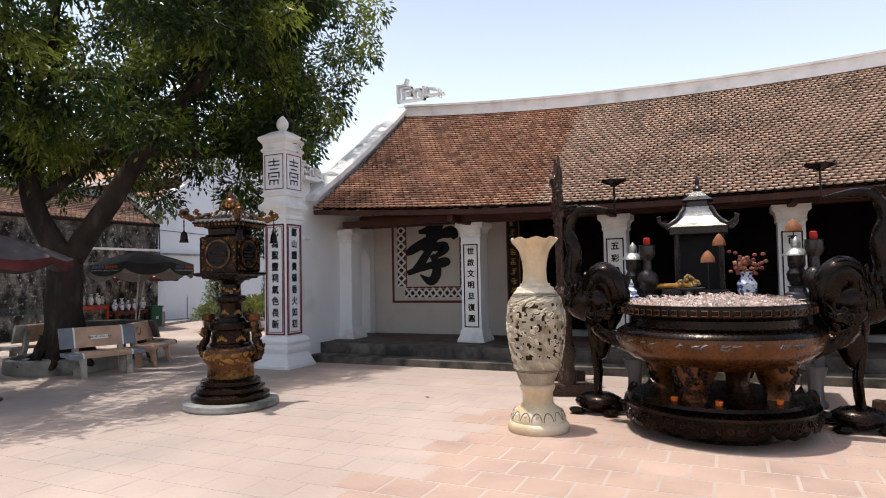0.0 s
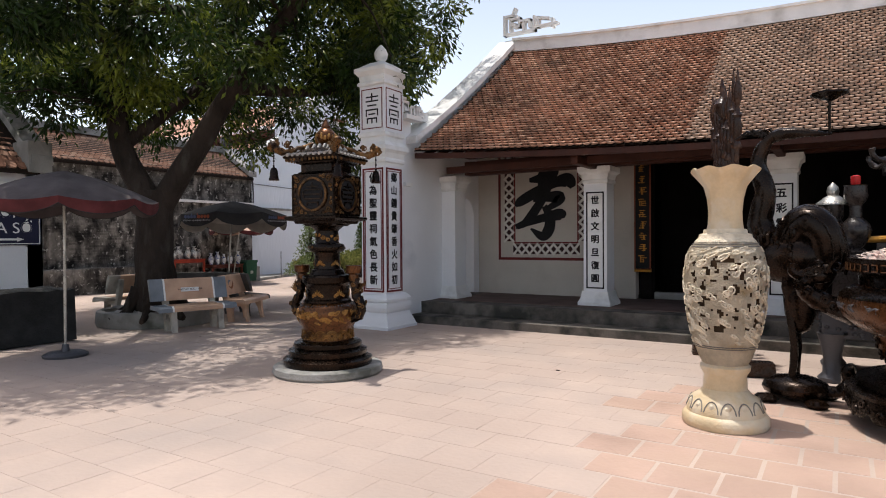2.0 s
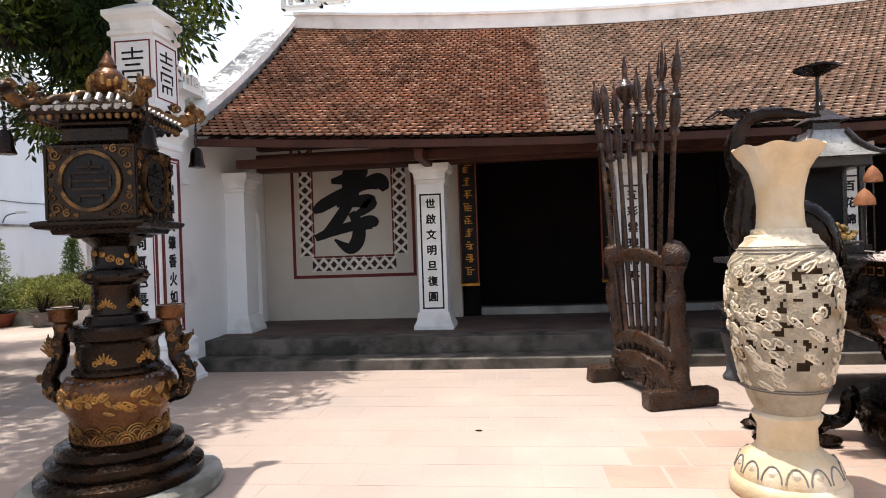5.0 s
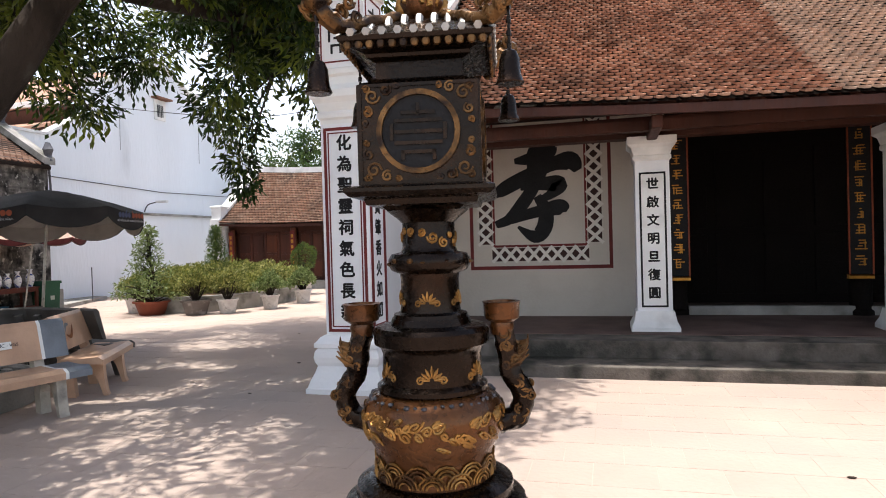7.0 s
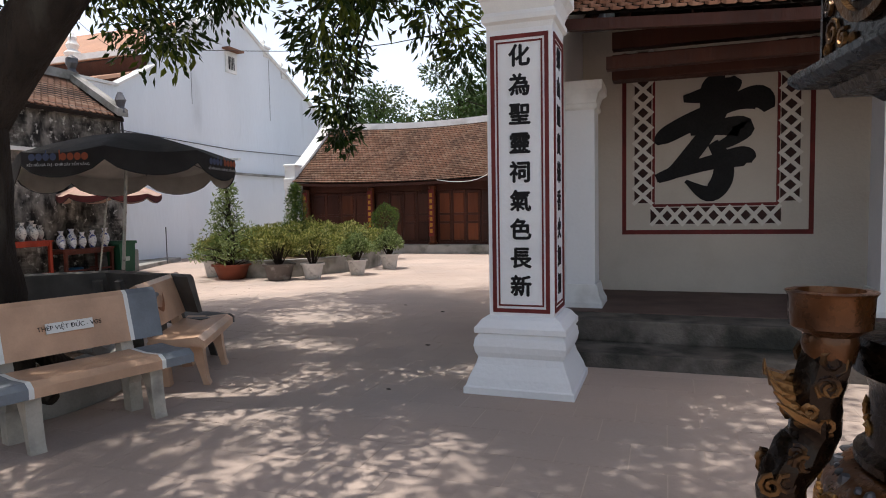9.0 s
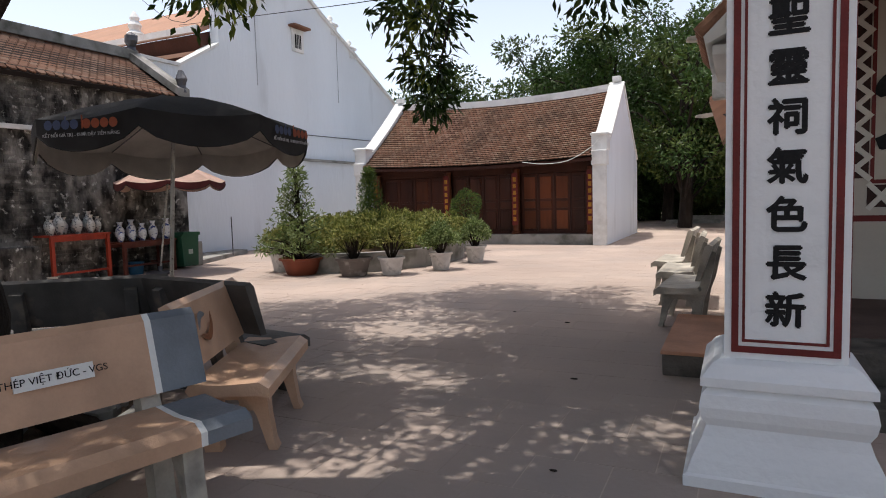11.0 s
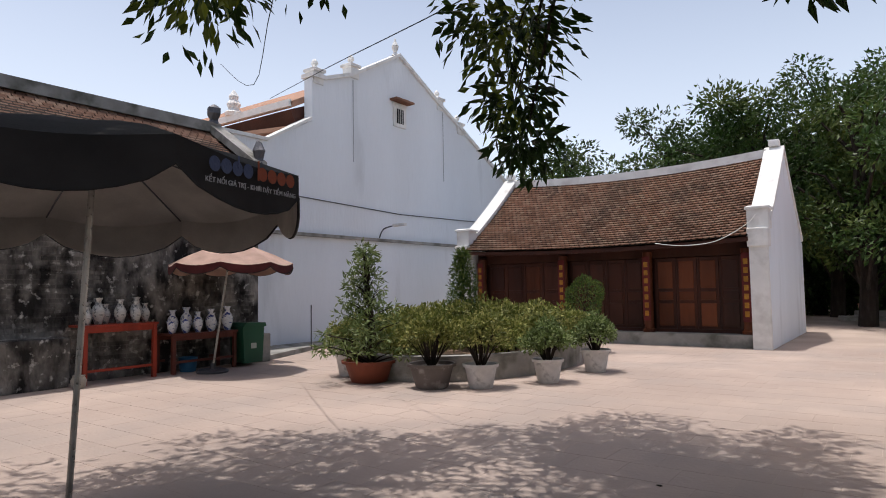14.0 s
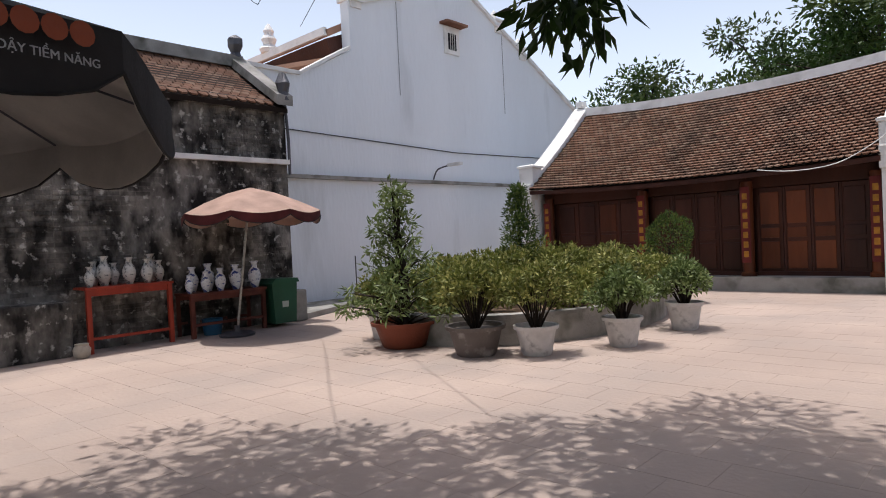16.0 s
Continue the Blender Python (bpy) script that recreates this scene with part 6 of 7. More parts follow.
for i, (x, y, lg, tw) in enumerate(((-9.44, 13.95, 1.12, 177), (-9.60, 15.22, 1.1, 181), (-9.77, 16.42, 1.1, 178))):
    bench(pose(x, y, 0, 0, 0, tw), M_PALET, M_PALET, "weathered pale terrazzo bench against the white wall", "benches along the wall", long=lg)

# low kerb ring with earth round the tree
ring = solid("tree_kerb", lathe([(1.02, 0.0), (1.04, 0.05), (1.02, 0.26), (0.94, 0.28), (0.90, 0.25), (0.90, 0.12)], 36, None, -12.55, 8.75, cap=False), M_CONC, "low mossy concrete kerb ring round the tree", "kerb", "structure", smooth=True)
M_EARTH = mat("dry_earth_and_roots", (0.16, 0.11, 0.075), 0.95, var=0.5, big=5, fine=40, bump=0.5)
bm = lathe([(0.92, 0.14), (0.6, 0.22), (0.01, 0.30)], 30, None, -12.55, 8.75)
solid("tree_earth", roughen(bm, 0.04, 5), M_EARTH, "dry earth and roots inside the kerb", "earth", "structure")
rng = random.Random(77)
bm = bmesh.new()
for i in range(46):
    a, r = rng.uniform(0, 6.28), rng.uniform(0.4, 0.85)
    s = rng.uniform(0.03, 0.09)
    blob(s, bm, (-12.55 + r * math.cos(a), 8.75 + r * math.sin(a), 0.22 + s * 0.4), (1.3, 1, 0.6), 7)
tagged(solid("stones", roughen(bm, 0.015, 12), M_CONC, "loose stones and roots on the earth", "stones"), kind="stuff")


# ---- parasols ----
def umbrella(apex, foot, radius, drop, valance, top_mat, under_mat, val_mat, label, base=True, panels=8, marks=False, turn=10.0, lean=(0.0, 0.0)):
    e = thing("sun_umbrella", pose(foot[0], foot[1], 0), label, "umbrella", "sun umbrellas")
    ax, ay, az = apex[0] - foot[0], apex[1] - foot[1], apex[2]
    part("pole", tube([(0, 0, 0.03), (ax * 0.98, ay * 0.98, az * 0.99)], 0.019, 8), M_SILV, e, "thin metal pole")
    rim = []
    top, under, val = bmesh.new(), bmesh.new(), bmesh.new()
    sub = 8
    n = panels * sub
    levels = (0.02, 0.35, 0.7, 1.0)
    gt, gu = [], []
    for lv in levels:
        rt, ru = [], []
        for i in range(n):
            a = 2 * math.pi * i / n + radians(turn)
            mid = math.cos(math.pi * ((i % sub) / sub - 0.5)) if i % sub else 0.0
            pull = 1 - 0.045 * lv * mid
            z = az - drop * (lv ** 1.35) + 0.03 * lv * (1 - mid) - 0.02 * mid * lv
            z -= radius * lv * (lean[0] * math.cos(a) + lean[1] * math.sin(a))
            rt.append(top.verts.new((ax + radius * lv * pull * math.cos(a), ay + radius * lv * pull * math.sin(a), z)))
            ru.append(under.verts.new((ax + radius * 0.99 * lv * pull * math.cos(a), ay + radius * 0.99 * lv * pull * math.sin(a), z - 0.012)))
        gt.append(rt)
        gu.append(ru)
    for g, bmx in ((gt, top), (gu, under)):
        for a, b in zip(g, g[1:]):
            for i in range(n):
                bmx.faces.new((a[i], a[(i + 1) % n], b[(i + 1) % n], b[i]))
    top.faces.new(gt[0])
    edge = []
    for i in range(n):
        j = (i + 1) % n
        p, q = gt[-1][i].co, gt[-1][j].co
        da = 0.55 + 0.45 * math.sin(math.pi * (i % sub) / sub) ** 0.5
        db = 0.55 + 0.45 * math.sin(math.pi * (j % sub) / sub) ** 0.5
        edge.append(Vector((p.x, p.y, p.z - valance * da)))
        f = [val.verts.new(c) for c in (p * 1, q * 1, Vector((q.x, q.y, q.z - valance * db)), Vector((p.x, p.y, p.z - valance * da)))]
        val.faces.new(f)
    inner = bmesh.new()
    for f in val.faces:
        inner.faces.new([inner.verts.new(Vector((ax, ay, 0)) + (v.co - Vector((ax, ay, 0))) * 0.99 + Vector((0, 0, 0.01 * v.co.z))) for v in f.verts])
    part("valance_lining", inner, under_mat, e)
    part("canopy", top, top_mat, e, smooth=True)
    part("lining", under, under_mat, e, "pale canopy underside", smooth=True)
    vp = part("valance", val, val_mat, e, "hanging scalloped valance")
    part("piping", tube(edge + edge[:1], 0.007, 5), M_CHAR, vp, "dark edge piping")
    for i in range(panels):
        a = 2 * math.pi * i / panels + radians(turn)
        part("rib", tube([(ax, ay, az - 0.05), (ax + radius * 0.97 * math.cos(a), ay + radius * 0.97 * math.sin(a), az - drop + 0.012 - radius * (lean[0] * math.cos(a) + lean[1] * math.sin(a)))], 0.006, 5), M_IRON, e)
    if marks:
        for i in range(0, panels, 2):
            a = 2 * math.pi * (i + 0.5) / panels + radians(turn)
            r = radius * 0.972
            m = Matrix.Translation((ax + r * math.cos(a), ay + r * math.sin(a), az - drop - valance * 0.42 - radius * (lean[0] * math.cos(a) + lean[1] * math.sin(a)))) @ Matrix.Rotation(a + math.pi / 2, 4, "Z") @ Matrix.Rotation(radians(90), 4, "X")
            for k in range(4):
                part("blue_mark", lathe([(0.030, 0), (0.038, 0.003), (0.024, 0.003)], 12), M_NAVY, vp, place=m @ pose(-0.285 + k * 0.078, 0.04, 0.005))
                part("orange_mark", lathe([(0.030, 0), (0.038, 0.003), (0.024, 0.003)], 12), M_REDP, vp, place=m @ pose(0.06 + k * 0.078, 0.04, 0.005))
            part("blue_mark", box(-0.13, -0.118, 0.04, 0.105, 0.009, 0.012), M_NAVY, vp, place=m)
            part("orange_mark", box(0.018, 0.03, 0.004, 0.105, 0.009, 0.012), M_REDP, vp, place=m)
            letters("slogan", "KẾT NỐI GIÁ TRỊ - KHƠI DẬY TIỀM NĂNG", 0.036, M_GREYL, vp, m @ pose(0.0, -0.04, 0.006), 0.0015)
    if base:
        part("base_plate", lathe([(0.26, 0), (0.27, 0.03), (0.22, 0.06), (0.05, 0.07), (0.04, 0.16)], 20), M_IRON, e, smooth=True)
    return e


M_GREYL = mat("pale_grey_print", (0.42, 0.42, 0.43), 0.7, var=0.2)
M_NAVY = mat("blue_print", (0.075, 0.095, 0.17), 0.7, var=0.2)
M_REDP = mat("orange_red_print", (0.30, 0.075, 0.035), 0.7, var=0.2)
M_CHAR = mat("charcoal_canvas", (0.040, 0.038, 0.038), 0.8, var=0.3, big=3, fine=80, bump=0.1, soft_light=0.35)
M_LINE = mat("pale_lining_canvas", (0.64, 0.61, 0.56), 0.85, var=0.15, big=4, fine=80, soft_light=0.6)
M_BROWNC = mat("brown_canvas", (0.10, 0.085, 0.085), 0.85, var=0.3, big=3, fine=80, soft_light=0.1)
M_REDC = mat("dark_red_canvas", (0.10, 0.026, 0.026), 0.85, var=0.4, big=3, fine=80, soft_light=0.1)
M_PINKC = mat("faded_pink_canvas", (0.48, 0.33, 0.27), 0.85, var=0.2, big=3, fine=80, soft_light=0.2)
umbrella((-13.53, 11.27, 2.38), (-13.72, 11.23), 1.2, 0.38, 0.24, M_CHAR, M_LINE, M_CHAR, "charcoal sun umbrella with pale lining and printed valance", False, marks=True, turn=-10, lean=(-0.055, 0.042))
umbrella((-19.19, 16.27, 2.25), (-19.36, 16.02), 1.05, 0.42, 0.14, M_PINKC, M_PINKC, M_REDC, "faded pink sun umbrella over the vase stall", turn=0)
umbrella((-10.42, 6.02, 2.42), (-10.45, 6.02), 1.12, 0.42, 0.15, M_BROWNC, M_BROWNC, M_REDC, "brown sun umbrella with dark red edge", turn=15)

# ---- sign on the low house ----
M_NAVYS = mat("dark_navy_enamel", (0.012, 0.014, 0.04), 0.4, var=0.2)
sign = thing("direction_sign", pose(-13.985, 6.77, 1.44), "dark navy sign with white letters and arrow", "sign")
part("board", box(0.0, 0.03, -0.64, 0.64, 0, 0.70), M_NAVYS, sign)
bm = bmesh.new()
for q in ((-0.62, 0.62, 0.02, 0.035), (-0.62, 0.62, 0.665, 0.68), (-0.62, -0.605, 0.035, 0.665), (0.605, 0.62, 0.035, 0.665)):
    box(0.03, 0.034, q[0], q[1], q[2], q[3], bm)
part("border", bm, M_TRIM, sign)
letters("sign_text", "NƠI", 0.27, M_TRIM, sign, pose(0.032, 0, 0.56, 90, 0, 90), 0.004)
letters("sign_text", "HÓA SỚ", 0.27, M_TRIM, sign, pose(0.032, 0, 0.29, 90, 0, 90), 0.004)
bm = box(0.03, 0.036, -0.35, 0.25, 0.085, 0.12)
prism([(0.25, 0.065), (0.25, 0.14), (0.36, 0.1025)], 0.03, 0.036, "x", bm)
part("arrow", bm, M_TRIM, sign)
# Made-up draped block filling in for an unidentified dark shape.
M_DARKC = mat("black_dark_form", (0.015, 0.016, 0.016), 0.7, var=0.5, big=5, fine=30, bump=0.4)
st = thing("covered_stall", pose(-12.2, 5.2, 0), "made-up low black form for an unidentified dark shape in deep shade", "stall")
bm = bmesh.new()
bmesh.ops.create_grid(bm, x_segments=12, y_segments=26, size=1.0, matrix=Matrix.Translation((0, 0, 0.78)) @ Matrix.Diagonal((0.5, 1.6, 1, 1)))
for v in bm.verts:
    v.co.z += 0.06 * noise.noise(v.co * 3.0) + 0.04 * noise.noise(v.co * 9.0)
ex = bmesh.ops.extrude_edge_only(bm, edges=[e for e in bm.edges if e.is_boundary])
for v in [g for g in ex["geom"] if isinstance(g, bmesh.types.BMVert)]:
    v.co.z = 0.02
    v.co.x *= 1.05 + 0.05 * noise.noise(v.co * 7)
part("tarpaulin", bm, M_DARKC, st, smooth=True)
part("counter", box(-0.44, 0.44, -1.5, 1.5, 0, 0.70), M_DARKC, st)

# ---- vase stalls by the old house ----
M_REDW = mat("red_painted_wood", (0.30, 0.04, 0.02), 0.5, var=0.3, big=4, fine=40, stretch=(1, 1, 0.3))
M_DARKR = mat("dark_red_wood", (0.11, 0.03, 0.02), 0.55, var=0.35, big=4, fine=40)


def stall_table(m, wx, wy, h, material, label):
    e = thing("table", m, label, "table", "vase tables")
    part("tabletop", box(-wx / 2, wx / 2, -wy / 2, wy / 2, h - 0.035, h, bevel=0.006), material, e)
    for sx in (-1, 1):
        for sy in (-1, 1):
            x, y = sx * (wx / 2 - 0.05), sy * (wy / 2 - 0.05)
            part("leg", box(x - 0.03, x + 0.03, y - 0.03, y + 0.03, 0, h - 0.036), material, e)
        x = sx * (wx / 2 - 0.05)
        part("apron", box(x - 0.012, x + 0.012, -wy / 2 + 0.08, wy / 2 - 0.08, h - 0.12, h - 0.036), material, e)
        part("stretcher", box(x - 0.012, x + 0.012, -wy / 2 + 0.08, wy / 2 - 0.08, 0.18, 0.22), material, e)
    return e


stall_table(pose(-20.02, 14.65, 0), 0.6, 1.2, 0.90, M_REDW, "bright red painted wooden table with porcelain vases")
stall_table(pose(-19.95, 16.1, 0), 0.6, 1.3, 0.68, M_DARKR, "dark red low wooden table with porcelain vases")
M_WHITEP = mat("grey_white_porcelain", (0.50, 0.50, 0.47), 0.3, var=0.15, big=14, second=(0.14, 0.15, 0.15), second_scale=16, second_at=(0.50, 0.60), coat=0.3)
rng = random.Random(15)


def small_vase(x, y, z, s, material):
    bm = lathe([(0.055, 0), (0.06, 0.02), (0.10, 0.14), (0.11, 0.22), (0.085, 0.30), (0.05, 0.34), (0.045, 0.40), (0.075, 0.45), (0.07, 0.452), (0.04, 0.41)], 16)
    solid("porcelain_vase", bm, material, "white porcelain vase with painted pattern" if material is M_WHITEP else "blue and white porcelain vase", "vase", group="stall vases", smooth=True, place=pose(x, y, z) @ Matrix.Diagonal((s, s, s, 1)))


for i, y in enumerate((14.16, 14.3, 14.38, 14.55, 14.7, 14.82, 14.93, 15.08, 15.14)):
    small_vase(-19.86 - 0.22 * (i % 2) - 0.05 * (i % 3), y, 0.90, 0.62 + 0.30 * ((i * 7) % 5) / 4, M_WHITEP)
for i, y in enumerate((15.52, 15.66, 15.78, 15.92, 16.02, 16.12, 16.28, 16.45, 16.62)):
    small_vase(-19.80 - 0.2 * (i % 2), y, 0.68, 0.62 + 0.34 * ((i * 3) % 5) / 4, M_BLUEW)
M_GREENP = mat("dark_green_plastic", (0.02, 0.09, 0.05), 0.45, var=0.2)
wb = thing("waste_bin", pose(-19.75, 17.02, 0), "dark green plastic wheelie bin", "bin")
bm = prism([(-0.20, 0.06), (0.20, 0.06), (0.24, 0.72), (-0.24, 0.72)], -0.2, 0.2, "x")
part("body", bm, M_GREENP, wb)
part("lid", prism([(-0.26, 0.72), (0.26, 0.72), (0.24, 0.79), (-0.2, 0.80)], -0.24, 0.24, "x"), M_GREENP, wb)
part("wheel", tube([(-0.2, -0.18, 0.06), (-0.2, 0.18, 0.06)], 0.06, 10), M_BLACK, wb)
part("label", box(0.2, 0.203, -0.06, 0.06, 0.32, 0.42), M_LATT, wb)
solid("concrete_bollard", box(-20.1, -19.85, 17.42, 17.66, 0, 0.55, bevel=0.03), M_CONC, "short weathered concrete block beside the bin", "block")
solid("blue_bucket", lathe([(0.13, 0), (0.16, 0.24), (0.165, 0.25), (0.13, 0.245), (0.12, 0.05)], 18), mat("blue_plastic", (0.03, 0.12, 0.22), 0.5), "blue plastic bucket under the stall table", "bucket", smooth=True, place=pose(-19.9, 15.9, 0))
solid("clay_jar", lathe([(0.07, 0), (0.10, 0.04), (0.11, 0.12), (0.08, 0.17), (0.09, 0.19)], 14), M_PALET, "small pale clay jar on the ground", "jar", smooth=True, place=pose(-19.55, 13.92, 0))
solid("kerb_west", prism([(-20.3, 17.75), (-20.0, 17.75), (-21.2, 20.6), (-21.75, 20.6), (-21.75, 18.2)], 0.0, 0.10, "z"), M_CONC, "low concrete apron by the white wall", "kerb", "structure")
solid("iron_stake", tube([(-20.6, 19.4, 0.05), (-20.6, 19.4, 1.05)], 0.014, 6), M_IRON, "thin iron stake by the white wall", "stake")

# ---- side doorway of the hall: slab, hood, lamps ----
M_TERRA = mat("terracotta_slab", (0.48, 0.25, 0.16), 0.8, var=0.2, big=3, fine=40, bump=0.2)
sl = thing("entrance_slab", pose(0, 0, 0), "terracotta-topped entrance step by the side door", "step")
part("block", roughen(box(-9.25, -8.73, 11.75, 13.3, 0, 0.16, bevel=0.015), 0.008, 5), M_STONE, sl)
part("tile_top", box(-9.26, -8.73, 11.74, 13.31, 0.162, 0.19, bevel=0.006), M_TERRA, sl, "orange terracotta top")
solid("side_sill", box(-8.80, -8.30, 12.63, 13.47, 0.19, 0.36, bevel=0.015), M_STONE, "worn stone door sill", "sill", "structure")
hood = thing("door_hood", pose(0, 0, 0), "small tiled hood on white brackets over the side door", "hood")
part("slab", prism([(-8.72, 2.62), (-8.98, 2.50), (-9.0, 2.56), (-8.72, 2.84)], 12.3, 13.8, "y"), M_TRIM, hood)
for k in range(11):
    part("hood_tile", tube([(-8.72, 12.36 + k * 0.138, 2.88), (-9.04, 12.36 + k * 0.138, 2.60)], 0.055, 8), M_TILE, hood)
part("cornice", box(-8.94, -8.72, 12.35, 13.75, 2.42, 2.5, bevel=0.02), M_TRIM, hood)
for y in (12.42, 13.62):
    part("side_pilaster", box(-8.80, -8.72, y - 0.12, y + 0.12, 0.19, 2.42), M_WHITE, hood)


def wall_lamp(x, y, z):
    e = thing("wall_lamp", pose(x, y, z), "grey street lamp head on a bent wall arm", "lamp", "wall lamps")
    part("arm", tube(curve_pts([(0, 0, 0), (-0.06, 0, 0.14), (-0.18, 0, 0.2), (-0.3, 0, 0.21)], 4), 0.02, 6), M_IRON, e)
    part("head", prism([(-0.28, 0.24), (-0.72, 0.20), (-0.74, 0.15), (-0.5, 0.12), (-0.28, 0.17)], -0.07, 0.07, "y"), M_PALET, e, "pale lamp head")


wall_lamp(-8.72, 17.2, 3.45)
wall_lamp(-8.95, 23.5, 3.0)
solid("wall_cable", tube(curve_pts([(-8.74, 17.2, 3.3), (-8.74, 17.9, 2.75), (-8.74, 19.4, 2.2), (-8.74, 19.6, 2.1)], 5), 0.012, 6), M_IRON, "thin dark cable along the white wall", "cable")
rear = thing("rear_hall", pose(0, 0, 0), "long white rear building with tiled eave", "building")
part("wall", box(-8.95, -8.6, 20.2, 34, 0, 3.1), M_WALLW, rear)
part("roof", prism([(-9.25, 3.05), (-9.25, 3.15), (-6.5, 5.1), (-6.5, 5.0)], 20.2, 34, "y"), M_TILE, rear)
part("end_wall", prism([(-8.95, 0), (-8.95, 3.1), (-6.5, 5.0), (-4, 3.2), (-4, 0)], 20.0, 20.2, "y"), M_WALLW, rear)
part("parapet_block", box(-9.2, -8.75, 20.05, 20.35, 3.1, 3.7, bevel=0.02), M_CONC, rear)

# ---- oval planter with hedge and pots ----
PCX, PCY, PA, PB = -16.1, 19.3, 1.75, 2.55
bm = bmesh.new()
n = 48
rings = []
for r, z in ((1.0, 0.0), (1.0, 0.33), (1.015, 0.335), (1.015, 0.38), (0.93, 0.38), (0.93, 0.25)):
    rings.append([bm.verts.new((PCX + PA * r * math.cos(2 * math.pi * i / n), PCY + PB * r * math.sin(2 * math.pi * i / n), z)) for i in range(n)])
for a, b in zip(rings, rings[1:]):
    for i in range(n):
        bm.faces.new((a[i], a[(i + 1) % n], b[(i + 1) % n], b[i]))
bm.faces.new(rings[-1])
solid("planter_wall", bm, M_CONC, "oval mossy concrete planter wall with flat rim", "planter", "structure", smooth=True)


# ---- foliage ----
def leaf_cloud(points, length, width, seed, droop=0.5, fold=0.25):
    """Folded pointed leaves, one at each (place, outward direction)."""
    rng = np.random.default_rng(seed)
    pts = np.array([p for p, d in points], dtype=float)
    out = np.array([d for p, d in points], dtype=float)
    k = len(pts)
    axis = out + rng.normal(0, 0.55, (k, 3))
    axis[:, 2] -= droop
    axis /= np.linalg.norm(axis, axis=1, keepdims=True) + 1e-9
    side = np.cross(axis, rng.normal(0, 1, (k, 3)))
    side /= np.linalg.norm(side, axis=1, keepdims=True) + 1e-9
    up = np.cross(side, axis)
    ln = (length * rng.uniform(0.7, 1.25, k))[:, None]
    w = (width * rng.uniform(0.75, 1.2, k))[:, None]
    base = pts
    v0 = base
    v1 = base + axis * ln * 0.45 + side * w * 0.5 + up * w * fold
    v2 = base + axis * ln
    v3 = base + axis * ln * 0.45 - side * w * 0.5 + up * w * fold
    v4 = base + axis * ln * 0.5
    verts = np.stack([v0, v1, v2, v3, v4], axis=1).reshape(-1, 3)
    idx = np.arange(k)[:, None] * 5
    f = np.concatenate([idx + np.array([[0, 1, 4]]), idx + np.array([[1, 2, 4]]), idx + np.array([[4, 2, 3]]), idx + np.array([[0, 4, 3]])], axis=0)
    return verts, f


def leaf_mesh(name, verts, faces, material, parent, label=""):
    me = bpy.data.meshes.new(name)
    me.from_pydata(verts.tolist(), [], faces.tolist())
    me.materials.append(material)
    ob = new(name, me)
    ob.parent = parent
    tagged(ob, label, kind="stuff")
    return ob


# The yellow-green second colour paints sunlit clumps into the dark crown.
M_LEAF = mat("glossy_leaf_sunlit_patches", (0.022, 0.045, 0.008), 0.36, var=0.4, big=0.7, fine=5, bump=0.0, piece=0.35, second=(0.17, 0.21, 0.028), second_scale=0.9, second_at=(0.50, 0.63), world_space=True, soft_light=0.38)
M_LEAFD = mat("dark_far_leaf", (0.035, 0.072, 0.014), 0.5, var=0.4, big=0.35, fine=3, bump=0.0, piece=0.3, second=(0.10, 0.13, 0.03), second_scale=0.5, second_at=(0.5, 0.65), world_space=True, soft_light=0.25)
M_HEDGE = mat("yellow_green_leaf", (0.16, 0.185, 0.04), 0.5, var=0.35, big=2, fine=10, bump=0.0, piece=0.35, piece_col=(0.33, 0.31, 0.11), soft_light=0.2)
M_POTL = mat("bright_green_leaf", (0.12, 0.17, 0.045), 0.5, var=0.3, big=2, fine=10, bump=0.0, piece=0.4, piece_col=(0.24, 0.29, 0.13), soft_light=0.2)
M_TOPI = mat("dark_topiary_leaf", (0.05, 0.095, 0.02), 0.55, var=0.3, big=2, fine=10, bump=0.0, piece=0.35, piece_col=(0.14, 0.17, 0.03), soft_light=0.2)
M_BARK = mat("dark_rough_bark", (0.032, 0.024, 0.019), 0.95, var=0.5, big=3, fine=22, bump=0.8, second=(0.06, 0.052, 0.042), second_scale=4, second_at=(0.55, 0.7), stretch=(1, 1, 0.35))


def bush_points(cx, cy, cz, rx, ry, rz, count, seed, shell=0.55, flat_bottom=True):
    rng = random.Random(seed)
    out = []
    while len(out) < count:
        d = Vector((rng.gauss(0, 1), rng.gauss(0, 1), rng.gauss(0, 1))).normalized()
        if flat_bottom and d.z < -0.35:
            continue
        r = shell + (1 - shell) * rng.random() ** 0.6
        r *= 1 + 0.22 * noise.noise(d * 2.2 + Vector((seed, 0, 0)))
        out.append(((cx + d.x * rx * r, cy + d.y * ry * r, cz + d.z * rz * r), (d.x, d.y, d.z + 0.3)))
    return out


hedge = thing("planter_hedge", pose(0, 0, 0), "yellow-green clipped shrub hedge filling the planter", "hedge")
pts = []
rng = random.Random(9)
for i in range(150):
    a, r = rng.uniform(0, 6.28), math.sqrt(rng.random()) * 0.98
    size = rng.uniform(0.13, 0.27)
    pts += bush_points(PCX + PA * r * math.cos(a), PCY + PB * r * math.sin(a), 0.44 + 0.60 * rng.random() * (1.1 - r * 0.4), size, size, size * rng.uniform(0.7, 1.2), int(900 * size), i, 0.3, False)
leaf_mesh("leaves", *leaf_cloud(pts, 0.075, 0.044, 3, droop=0.1), M_HEDGE, hedge)
bm = bmesh.new()
for i in range(30):
    a, r = rng.uniform(0, 6.28), math.sqrt(rng.random()) * 0.8
